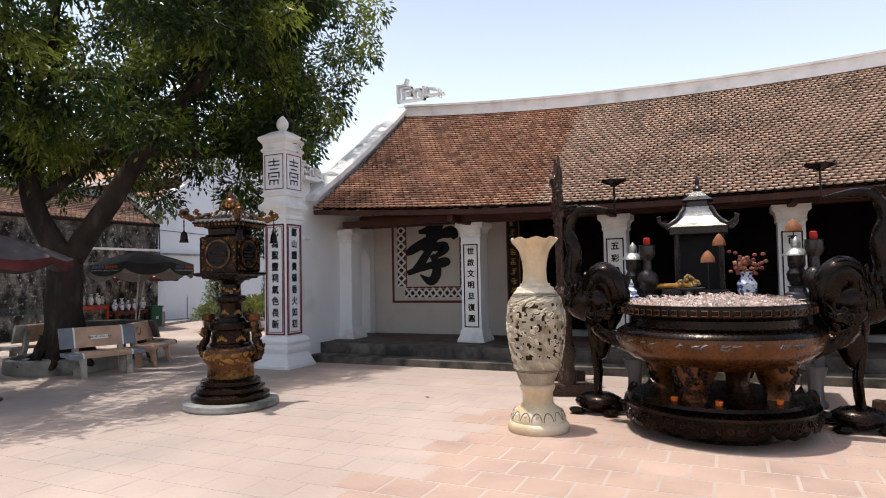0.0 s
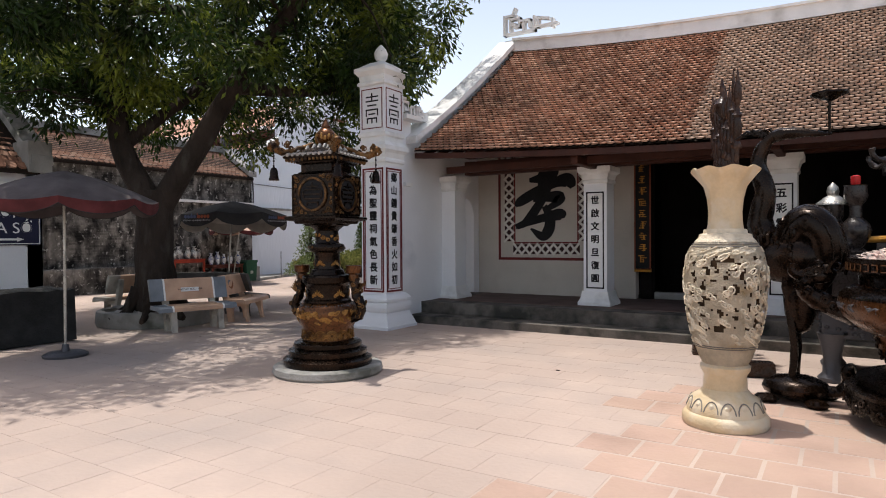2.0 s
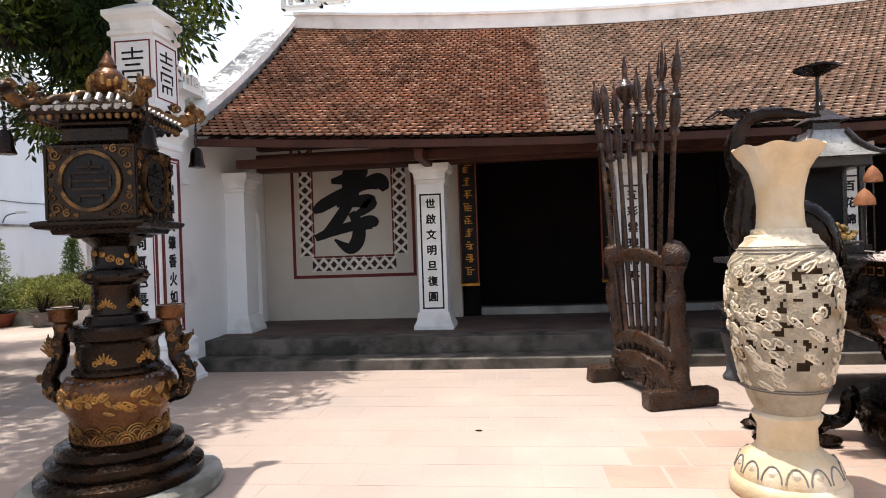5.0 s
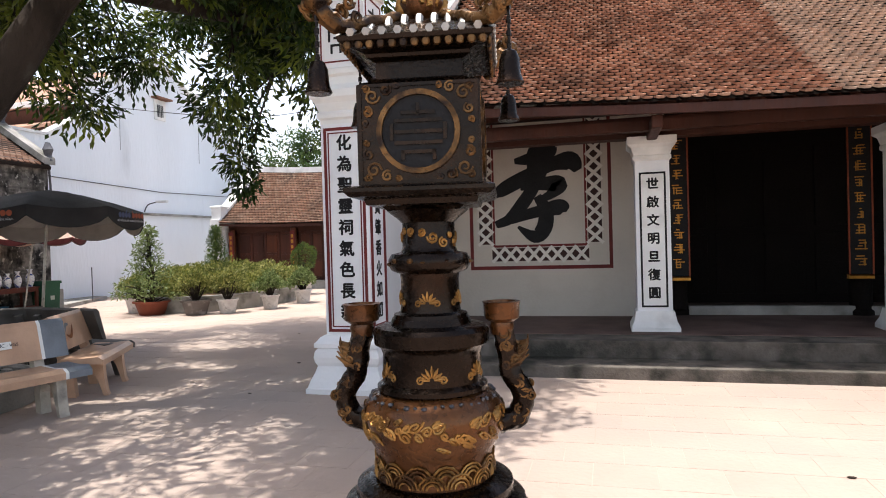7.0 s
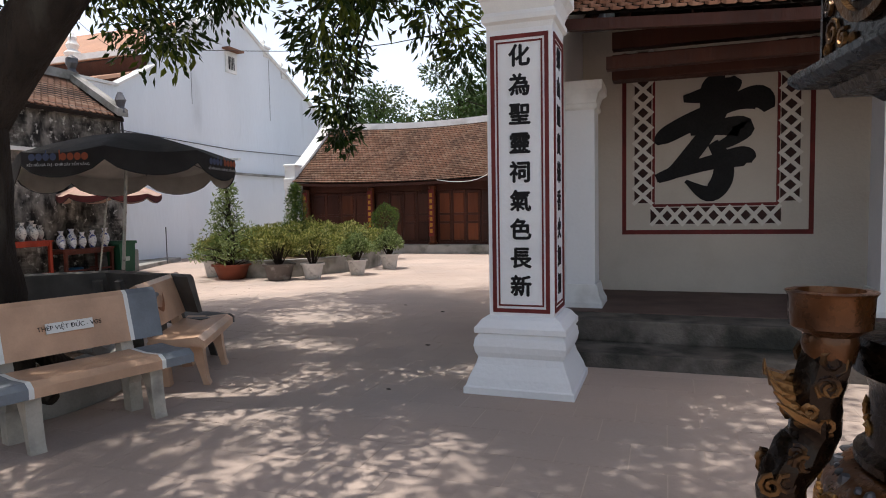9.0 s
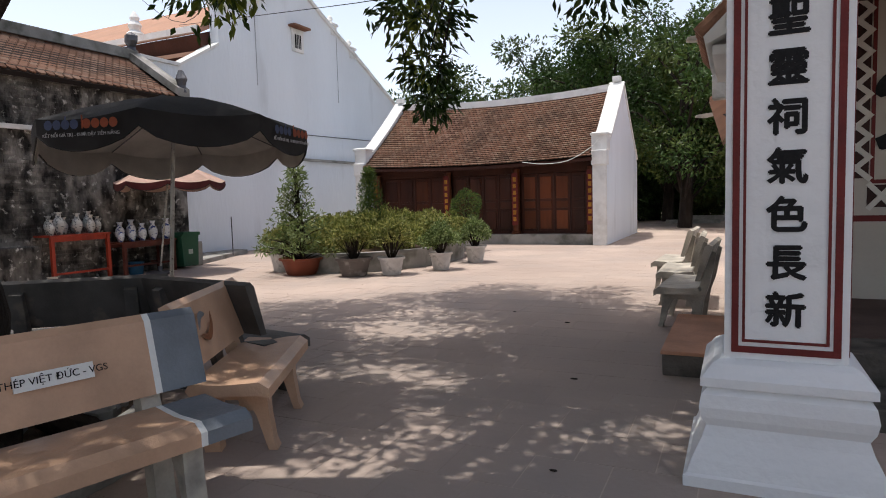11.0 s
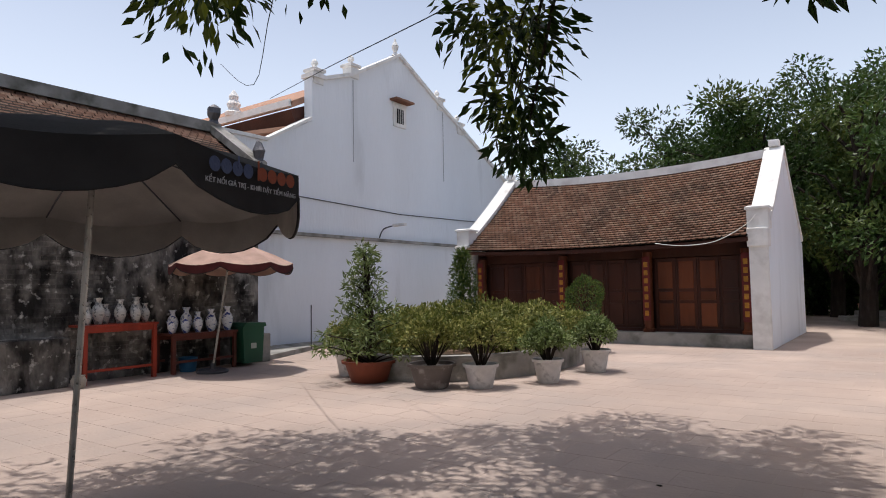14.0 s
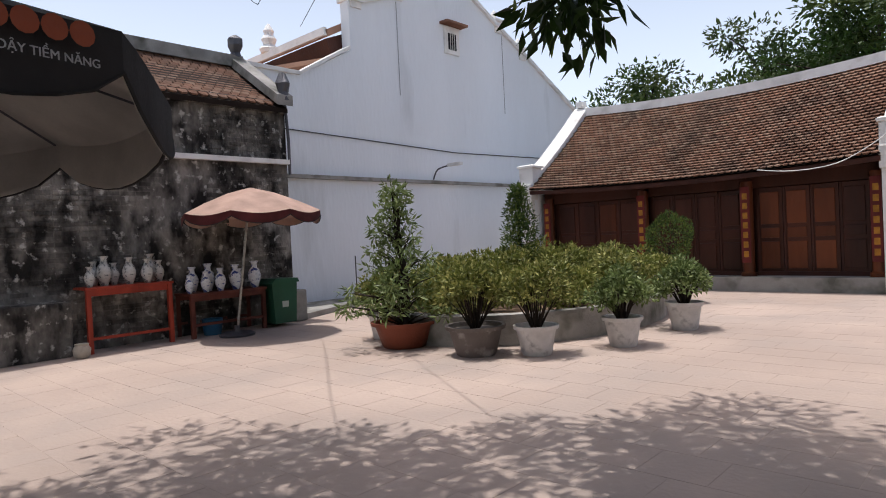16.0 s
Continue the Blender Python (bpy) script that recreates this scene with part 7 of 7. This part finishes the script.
    x, y = PCX + PA * r * math.cos(a), PCY + PB * r * math.sin(a)
    tube([(x, y, 0.25), (x + rng.uniform(-0.1, 0.1), y + rng.uniform(-0.1, 0.1), 0.65)], [0.018, 0.008], 5, bm)
tagged(part("stem_growth", bm, M_BARK, hedge), kind="stuff")
solid("planter_soil", prism([(PCX + PA * 0.93 * math.cos(2 * math.pi * i / 32), PCY + PB * 0.93 * math.sin(2 * math.pi * i / 32)) for i in range(32)], 0.255, 0.29, "z"), M_EARTH, "dark planter soil", "soil", "structure")

con = thing("conifer_shrub", pose(PCX - 0.2, PCY - 0.1, 0.28), "slim conical green conifer in the planter", "shrub")
part("trunk", tube([(0, 0, 0), (0, 0, 1.7)], [0.05, 0.01], 8), M_BARK, con)
pts = []
rng = random.Random(40)
for i in range(95):
    h = (i / 95) ** 0.9
    a = 2.4 * i + rng.uniform(-0.4, 0.4)
    r = (0.42 * (1 - h) ** 0.85) * rng.uniform(0.5, 1.05) + 0.02
    size = 0.15 - 0.07 * h
    pts += bush_points(r * math.cos(a), r * math.sin(a), 0.25 + 1.55 * h, size, size, size * 0.8, 42, i + 500, 0.2, False)
leaf_mesh("needles", *leaf_cloud(pts, 0.085, 0.020, 6, droop=0.15), M_TOPI, con)


def flowerpot(x, y, r, h, material, label):
    e = thing("flower_pot", pose(x, y, 0), label, "plant pot", "pots round the planter")
    part("pot", lathe([(r * 0.66, 0), (r * 0.70, 0.02), (r * 0.92, h * 0.86), (r * 1.04, h * 0.88), (r * 1.06, h), (r * 0.93, h), (r * 0.88, h * 0.85), (0.01, h * 0.84)], 26), material, e, smooth=True)
    return e


M_POTW = mat("whitewashed_pot", (0.58, 0.56, 0.54), 0.8, var=0.15, big=6, fine=40, second=(0.3, 0.29, 0.28), second_scale=7, second_at=(0.58, 0.72))
M_POTR = mat("red_brown_pot", (0.20, 0.055, 0.03), 0.6, var=0.25)
M_POTD = mat("dark_grey_pot", (0.13, 0.11, 0.10), 0.75, var=0.3, second=(0.3, 0.28, 0.26), second_scale=6, second_at=(0.58, 0.7))
for x, y, r, h, mt, lb, bush in (
        (-17.0, 16.95, 0.25, 0.36, M_POTW, "whitewashed round pot with low green shrub", 0.36), (-16.28, 16.62, 0.40, 0.32, M_POTR, "wide red-brown glazed pot with leafy bonsai tree", 0),
        (-15.1, 16.62, 0.33, 0.34, M_POTD, "dark grey worn pot with spreading shrub", 0.36), (-14.50, 16.95, 0.24, 0.33, M_POTW, "whitewashed conical pot with green shrub", 0.34),
        (-13.92, 17.85, 0.22, 0.34, M_POTW, "whitewashed conical pot with bright shrub", 0.32), (-13.78, 19.28, 0.23, 0.36, M_POTW, "whitewashed conical pot with bright round shrub", 0.34),
        (-15.1, 21.95, 0.27, 0.40, M_POTW, "whitewashed pot with dark round topiary", 0)):
    e = flowerpot(x, y, r, h, mt, lb)
    if bush:
        rg = random.Random(int(x * 100))
        bm = bmesh.new()
        pp = []
        low = h + (0.30 if x > -15.5 and x < -14.2 else 0.16)
        for k in range(26):
            a = 2.4 * k + rg.uniform(-0.5, 0.5)
            q = bush * math.sqrt((k + 0.5) / 26) * rg.uniform(0.75, 1.1)
            z = low + rg.uniform(-0.06, 0.10) + 0.26 * (1 - (q / bush) ** 2)
            tube([(0.03 * math.cos(a), 0.03 * math.sin(a), h * 0.8), (q * 0.45 * math.cos(a), q * 0.45 * math.sin(a), h + 0.12), (q * math.cos(a), q * math.sin(a), z)], [0.013, 0.009, 0.004], 5, bm)
            size = rg.uniform(0.10, 0.16)
            pp += bush_points(q * math.cos(a), q * math.sin(a), z, size, size, size * 0.75, 85, int(x * 10) + k * 31, 0.2, False)
        tagged(part("stem_growth", bm, M_BARK, e), kind="stuff")
        leaf_mesh("leaves", *leaf_cloud(pp, 0.065, 0.034, 4, droop=0.15), M_POTL if x > -14.2 else M_HEDGE, e)
    if mt is M_POTR:
        part("trunk", tube(curve_pts([(0, 0, 0.2), (0.05, 0.03, 0.8), (-0.05, 0, 1.4), (-0.1, 0, 2.0)], 4), [0.05] * 4 + [0.035] * 5 + [0.015] * 4, 8), M_BARK, e)
        pp = []
        bm = bmesh.new()
        rg = random.Random(3)
        for k in range(84):
            z = 0.42 + 1.62 * (k / 84) ** 1.4
            sp = 0.72 * (1 - (z - 0.42) / 1.75) ** 1.3 + 0.10
            a = rg.uniform(0, 6.28)
            q = sp * rg.uniform(0.25, 1)
            pp += bush_points(q * math.cos(a) - 0.05, q * math.sin(a), z, 0.15, 0.15, 0.09, 26, k, 0.2, False)
            tube([(0.0, 0.0, max(0.25, z - 0.25)), (q * 0.5 * math.cos(a) - 0.03, q * 0.5 * math.sin(a), z - 0.08), (q * math.cos(a) - 0.05, q * math.sin(a), z)], [0.014, 0.009, 0.004], 4, bm)
        tagged(part("branch_growth", bm, M_BARK, e), kind="stuff")
        leaf_mesh("leaves", *leaf_cloud(pp, 0.11, 0.03, 8, droop=0.35), M_POTL, e)
    if "topiary" in lb:
        part("trunk", tube([(0, 0, 0.3), (0, 0, 1.0)], 0.03, 8), M_BARK, e)
        leaf_mesh("leaves", *leaf_cloud(bush_points(0, 0, 1.14, 0.38, 0.38, 0.44, 3600, 88, 0.75, False), 0.05, 0.02, 9, droop=-0.3), M_TOPI, e)


# ---- the great tree ----
def tree_limb(ctrl, r0, r1, bm, seg=10):
    pts = curve_pts(ctrl, 6)
    k = len(pts) - 1
    tube([p + noise.noise_vector(p * 0.9) * 0.05 for p in pts], [r0 + (r1 - r0) * i / k for i in range(k + 1)], seg, bm)


tree = thing("shade_tree", pose(0, 0, 0), "large old shade tree with forked dark trunk and wide leafy crown", "tree")
TX, TY = -12.25, 8.5
bm = bmesh.new()
tree_limb([(TX, TY, 0.1), (TX + 0.02, TY, 0.7), (TX - 0.02, TY - 0.02, 1.5), (TX, TY, 2.4)], 0.38, 0.29, bm, 14)
for k in range(7):
    a = k * 0.9
    tree_limb([(TX + 0.3 * math.cos(a), TY + 0.3 * math.sin(a), 0.65), (TX + 0.5 * math.cos(a), TY + 0.5 * math.sin(a), 0.3), (TX + 0.8 * math.cos(a), TY + 0.8 * math.sin(a), 0.16)], 0.13, 0.05, bm, 8)
part("trunk", roughen(bm, 0.03, 4), M_BARK, tree, "dark ridged forked trunk", smooth=True)
BOUGHS = [
    [(TX - 0.05, TY - 0.08, 2.2), (TX - 0.55, TY - 0.30, 3.4), (TX - 0.5, TY - 0.3, 4.8), (TX - 0.2, TY - 0.1, 6.6), (TX - 0.4, TY, 8.0)],
    [(TX + 0.05, TY + 0.05, 2.1), (TX + 0.75, TY + 0.42, 3.2), (TX + 1.3, TY + 0.7, 4.2), (TX + 2.3, TY + 1.2, 5.6), (TX + 3.4, TY + 1.7, 6.4), (TX + 4.3, TY + 2.0, 6.8)],
    [(TX + 1.3, TY + 0.7, 4.2), (TX + 1.6, TY + 2.3, 4.4), (TX + 1.3, TY + 4.2, 4.8), (TX + 0.6, TY + 5.8, 4.6)],
    [(TX - 0.5, TY - 0.3, 3.9), (TX - 1.9, TY - 0.5, 4.8), (TX - 3.6, TY + 0.1, 5.6), (TX - 4.6, TY + 0.6, 6.0)],
    [(TX - 0.5, TY - 0.3, 4.6), (TX + 0.6, TY - 1.7, 5.4), (TX + 1.9, TY - 3.2, 6.0), (TX + 2.6, TY - 4.2, 6.2)],
    [(TX - 0.3, TY - 0.2, 5.6), (TX - 1.4, TY + 2.0, 6.4), (TX - 2.0, TY + 4.0, 6.4)],
    [(TX + 2.3, TY + 1.2, 5.6), (TX + 2.9, TY + 0.4, 6.1), (TX + 3.6, TY - 0.6, 6.5)],
    [(TX - 0.5, TY - 0.3, 3.2), (TX - 0.1, TY + 0.9, 4.3), (TX + 0.1, TY + 1.6, 5.6), (TX + 0.9, TY + 2.2, 7.0)],
    [(TX - 0.5, TY - 0.3, 4.2), (TX + 0.3, TY - 0.6, 5.4), (TX + 1.2, TY - 0.9, 6.6)],
]
for i, l in enumerate(BOUGHS):
    bm = bmesh.new()
    tree_limb(l, 0.23 if i < 2 else 0.13, 0.05 if i < 2 else 0.03, bm)
    part("limb", bm, M_BARK, tree, smooth=True)
rng = random.Random(2024)
tips = []
for l in BOUGHS:
    pp = curve_pts(l, 6)
    for p in pp[8:]:
        tips.append(p)
clusters = []


def add_cluster(c, size, leaves):
    clusters.append((Vector(c), size, leaves))


CR = (Vector((-11.7, 9.5, 5.8)), Vector((5.1, 6.4, 2.9)))
tries = 0
while len(clusters) < 320 and tries < 9000:
    tries += 1
    d = Vector((rng.gauss(0, 1), rng.gauss(0, 1), rng.gauss(0, 0.9))).normalized()
    r = rng.uniform(0.35, 1.0) ** 0.7
    p = CR[0] + Vector((d.x * CR[1].x, d.y * CR[1].y, d.z * CR[1].z)) * r
    if p.z < 3.5 or noise.noise(p * 0.5 + Vector((7, 3, 1))) < 0.09 or (p.y < 10.2 and p.z < 4.3 and p.x > -12.0) or (p.y > 11.8 and p.z < 4.4):
        continue
    if (p.x > -8.3 and p.y < 7.6) or (p.x > -9.9 and p.y < 10.7 and p.z < 5.6):
        continue
    # thin, high east side of the crown
    if p.x > -1.15 - 0.6 * p.y or (p.x > -0.4 - 0.746 * p.y and (p.z < 5.45 or rng.random() < 0.35)):
        continue
    add_cluster(p, rng.uniform(0.36, 0.78), 230)
# hanging sprays round the low edge of the crown
for x, y, z, s, k in ((-12.3, 14.2, 3.6, 0.6, 150), (-12.4, 14.3, 3.0, 0.42, 110), (-12.2, 14.1, 2.55, 0.3, 70), (-12.7, 14.4, 3.9, 0.6, 120), (-10.0, 13.5, 3.5, 0.5, 110), (-10.3, 13.2, 3.9, 0.6, 110), (-13.4, 11.9, 3.6, 0.5, 110), (-14.3, 12.4, 3.9, 0.6, 110),
                      (-8.9, 11.0, 5.5, 0.5, 130), (-10.6, 13.6, 6.1, 0.6, 120), (-10.0, 13.8, 5.7, 0.55, 110), (-9.4, 13.3, 6.1, 0.55, 110), (-9.9, 12.9, 6.6, 0.55, 110), (-9.0, 12.9, 5.6, 0.45, 90), (-9.2, 13.6, 6.6, 0.5, 90), (-9.0, 13.0, 7.0, 0.5, 100), (-8.6, 13.4, 7.4, 0.5, 100), (-8.4, 12.6, 7.6, 0.5, 100), (-8.8, 14.0, 7.2, 0.45, 90), (-9.6, 13.8, 7.3, 0.55, 100), (-8.1, 13.2, 7.9, 0.45, 80), (-9.6, 11.6, 4.0, 0.55, 120), (-10.6, 11.4, 3.7, 0.55, 120), (-11.4, 12.2, 3.6, 0.55, 120)):
    add_cluster((x, y, z), s, k * 2.4)
# leaf sprays that cloak the boughs themselves
for p in tips:
    if p.z > 4.6 and rng.random() < 0.75:
        add_cluster(p + Vector((rng.uniform(-0.35, 0.35), rng.uniform(-0.35, 0.35), rng.uniform(0.1, 0.6))), rng.uniform(0.35, 0.6), 170)
for i in range(34):
    add_cluster((-11.4 + rng.uniform(-1.3, 1.4), 13.0 + rng.uniform(-2.6, 1.0), rng.uniform(5.8, 7.2)), rng.uniform(0.4, 0.65), 220)
for p in curve_pts(BOUGHS[1], 6)[12:] + curve_pts(BOUGHS[2], 6)[6:]:
    for k in range(2):
        add_cluster(p + Vector((rng.uniform(-0.7, 0.7), rng.uniform(-0.7, 0.7), rng.uniform(0.1, 0.7))), rng.uniform(0.35, 0.6), 170)
pts = []
twigs = bmesh.new()
for c, s, k in clusters:
    near = min(tips, key=lambda q: (q - c).length)
    if (near - c).length < 3.2:
        mid = near.lerp(c, 0.55) + Vector((0, 0, 0.25))
        tube([near, mid, c], [0.03, 0.018, 0.006], 4, twigs)
    for j in range(int(k)):
        d = Vector((rng.gauss(0, 1), rng.gauss(0, 1), rng.gauss(0, 0.7)))
        d.normalize()
        p = c + d * s * rng.uniform(0.25, 1.0)
        if p.z < 2.25:
            continue
        pts.append((tuple(p), (d.x, d.y, d.z)))
tagged(part("twig_growth", twigs, M_BARK, tree), kind="stuff")
leaf_mesh("crown", *leaf_cloud(pts, 0.155, 0.056, 11, droop=0.7), M_LEAF, tree, "wide crown of drooping pointed leaves")


# ---- trees beyond the yard ----
def far_tree(x, y, h, r, seed, low=0.28):
    e = thing("background_tree", pose(x, y, 0), "tall dense dark green tree beyond the yard", "tree", "trees beyond the yard")
    bm = bmesh.new()
    tree_limb([(0, 0, 0), (0.1, 0, h * 0.25), (-0.1, 0.1, h * 0.5), (0, 0, h * 0.8)], 0.28, 0.08, bm, 8)
    rg = random.Random(seed)
    pts = []
    for i in range(46):
        d = Vector((rg.gauss(0, 1), rg.gauss(0, 1), rg.gauss(0, 1))).normalized()
        q = rg.random() ** 0.4
        c = Vector((d.x * r * q, d.y * r * q, h * (low + (1 - low) * 0.5) + d.z * h * (1 - low) * 0.5 * q))
        tube([(0, 0, max(0.8, c.z - r * 0.6)), tuple(c * 0.6 + Vector((0, 0, c.z * 0.35))), tuple(c)], [0.07, 0.04, 0.015], 4, bm)
        s = rg.uniform(0.7, 1.25)
        pts += bush_points(c.x, c.y, c.z, s, s, s * 0.75, 250, seed * 50 + i, 0.35, False)
    part("trunk", bm, M_BARK, e)
    leaf_mesh("crown", *leaf_cloud(pts, 0.22, 0.10, seed, droop=0.4), M_LEAFD, e)


for i, (x, y, h, r) in enumerate(((-21.5, 35, 7.2, 3.0), (-17.5, 37, 8.8, 3.2), (-13.8, 35.5, 9.4, 3.2), (-10.6, 33.0, 8.0, 3.0), (-7.8, 35.8, 8.8, 3.2), (-11.8, 39.0, 10.6, 3.4), (-4.6, 38, 9.6, 3.4), (-8.5, 43.5, 9.0, 3.6), (-15.5, 42, 9.6, 3.6), (-2.2, 44, 9.4, 3.8))):
    far_tree(x, y, h, r, i + 1, 0.12 if x > -12.5 else 0.28)
for x, y in ((-12, 47), (-8, 47), (-4, 47), (0, 48), (-16, 47.5), (-20, 47), (-24, 46)):
    far_tree(x, y, 6.5, 3.2, int(-x) + 70, 0.02)
# Low bush row added to darken the bright gap beneath the far trees.
for x in (-15, -12.6, -10.4, -8.2, -6, -3.6):
    far_tree(x, 41.0 + 0.4 * math.sin(x), 3.6, 2.0, int(-x) + 130, 0.0)
solid("far_kerb", box(-11.6, -9.4, 36.2, 36.6, 0, 0.16), M_CONC, "low concrete kerb under the far trees", "kerb", "structure")
solid("far_step", box(-11.2, -9.2, 38.0, 38.5, 0, 0.28), M_CONC, "concrete step under the far trees", "step", "structure")
solid("terracotta_pot", lathe([(0.14, 0.16), (0.2, 0.6), (0.22, 0.6), (0.18, 0.5)], 14), M_TERRA, "terracotta pot on the far kerb", "plant pot", smooth=True, place=pose(-10.8, 36.4, 0))

# overhead wires
solid("overhead_wire", tube(curve_pts([(-21.9, 17.9, 6.5), (-18.5, 16.2, 4.9), (-14.0, 13.2, 4.6), (-8.8, 10.9, 4.2)], 5), 0.006, 5), M_BLACK, "thin black wire over the yard", "wire")
solid("overhead_wire", tube(curve_pts([(-21.8, 19.2, 6.0), (-16.5, 16.0, 4.7), (-11.5, 13.2, 3.6), (-8.75, 11.8, 3.4)], 5), 0.006, 5), M_BLACK, "thin sagging wire over the yard", "wire")

# ---- paving and single roof tiles ----
pave = solid("pavement", box(-21.75, 8, -6, 36, -0.012, -0.0016), M_GROUND, "pale pink slab paving with sandy joints", "pavement", "structure")


def slab_template(name, w, h, gap, material):
    bm = box(-w / 2 + gap, w / 2 - gap, -h / 2 + gap, h / 2 - gap, -0.010, 0.0)
    for v in bm.verts:
        if v.co.z > -0.005:
            v.co.x *= 1 - 0.003 / w
            v.co.y *= 1 - 0.003 / h
    me = bpy.data.meshes.new(name)
    bm.to_mesh(me)
    bm.free()
    me.materials.append(material)
    return me


W = 0.40
rng = random.Random(55)
red_me = slab_template("paver", W, W, 0.013, M_PAVER)
pink_me = slab_template("slab", W, W, 0.0022, M_PAVE)
vs, fs = [], []
count = {"paver": 0, "slab": 0}
for r in range(int(30 / W)):
    y = -4.0 + (r + 0.5) * W
    off = W / 2 if r % 2 else 0
    for c in range(int(28.5 / W)):
        x = -21.3 + (c + 0.5) * W + off
        if x > 7.5 or (y > 11.0 and x > -8.8) or (x < -14.3 and y < 7.6):
            continue
        red = x > -3.45 + 0.25 * math.sin(r * 1.7) and y < 8.6
        z = rng.uniform(-0.0005, 0.0005)
        if red and count["paver"] < 150 and y > 4.6 and x < 2.2:
            o = new("paver", red_me)
            o.parent, o.location = pave, (x, y, z)
            count["paver"] += 1
        elif not red and count["slab"] < 290 and -12.2 < x < -5.4 and 4.4 < y < 11.0:
            o = new("slab", pink_me)
            o.parent, o.location = pave, (x, y, z)
            count["slab"] += 1
        else:
            k = len(vs)
            g = 0.013 if red else 0.0022
            vs += [(x + sx * (W / 2 - g), y + sy * (W / 2 - g), z) for sx, sy in ((-1, -1), (1, -1), (1, 1), (-1, 1))]
            vs += [(x + sx * (W / 2 - g), y + sy * (W / 2 - g), -0.01) for sx, sy in ((-1, -1), (1, -1), (1, 1), (-1, 1))]
            mi = 1 if red else 0
            fs += [((k, k + 1, k + 2, k + 3), mi)] + [((k + 4 + i, k + 4 + (i + 1) % 4, k + (i + 1) % 4, k + i), mi) for i in range(4)]
me = bpy.data.meshes.new("slabs")
me.from_pydata(vs, [], [f for f, i in fs])
me.materials.append(M_PAVE)
me.materials.append(M_PAVER)
me.polygons.foreach_set("material_index", [i for f, i in fs])
ob = new("slabs", me)
ob.parent = pave
tagged(ob, kind="stuff")
for top, low_ in loose:
    vs, fs = tile_mesh([(top, low_)])
    mesh_from("roof_tile", vs, fs, M_TILE, roof)
rng = random.Random(91)
bm = bmesh.new()
for i in range(9):
    x, y = rng.uniform(-12, -2), rng.uniform(3.5, 14)
    if y > 10.8 and x > -8.8:
        continue
    s = rng.uniform(0.010, 0.022)
    blob(s, bm, (x, y, 0.004 + s * 0.2), (1.6, 0.8, 0.35), 6)
tagged(solid("fallen_leaves", bm, M_BARK, "small dry brown leaves and twigs on the paving", "leaves"), kind="stuff")
# brick courses of the old house wall, a little proud and uneven
rng = random.Random(17)
brick_me = bpy.data.meshes.new("brick")
bmb = box(0.0, 0.012, -0.105, 0.105, -0.03, 0.03)
for v in bmb.verts:
    if v.co.x > 0.006:
        v.co.y *= 0.96
        v.co.z *= 0.9
bmb.to_mesh(brick_me)
bmb.free()
brick_me.materials.append(M_MOULD)
wall_old = next(c for c in old.children if c.name.startswith("wall"))
vs, fs, made = [], [], 0
base_v = [tuple(v.co) for v in brick_me.vertices]
base_f = [tuple(p.vertices) for p in brick_me.polygons]
for r in range(53):
    z = 0.06 + r * 0.072
    for c in range(36):
        y = 9.75 + c * 0.222 + (0.111 if r % 2 else 0)
        if y > 17.5 or 2.72 < z < 2.92 or z > 3.64 or (y < 14.0 and z < 0.8) or noise.noise((y * 0.8, z * 0.9, 3.0)) < -0.12:
            continue
        dx = rng.uniform(-0.008, 0.004)
        if made < 280 and 14.2 < y < 17.4 and 0.9 < z < 2.7:
            o = new("brick", brick_me)
            o.parent, o.location = wall_old, (OX + dx, y, z)
            made += 1
        else:
            k = len(vs)
            vs += [(OX + dx + p[0], y + p[1], z + p[2]) for p in base_v]
            fs += [tuple(k + i for i in f) for f in base_f]
tagged(mesh_from("bricks", vs, fs, M_MOULD, wall_old), kind="stuff")
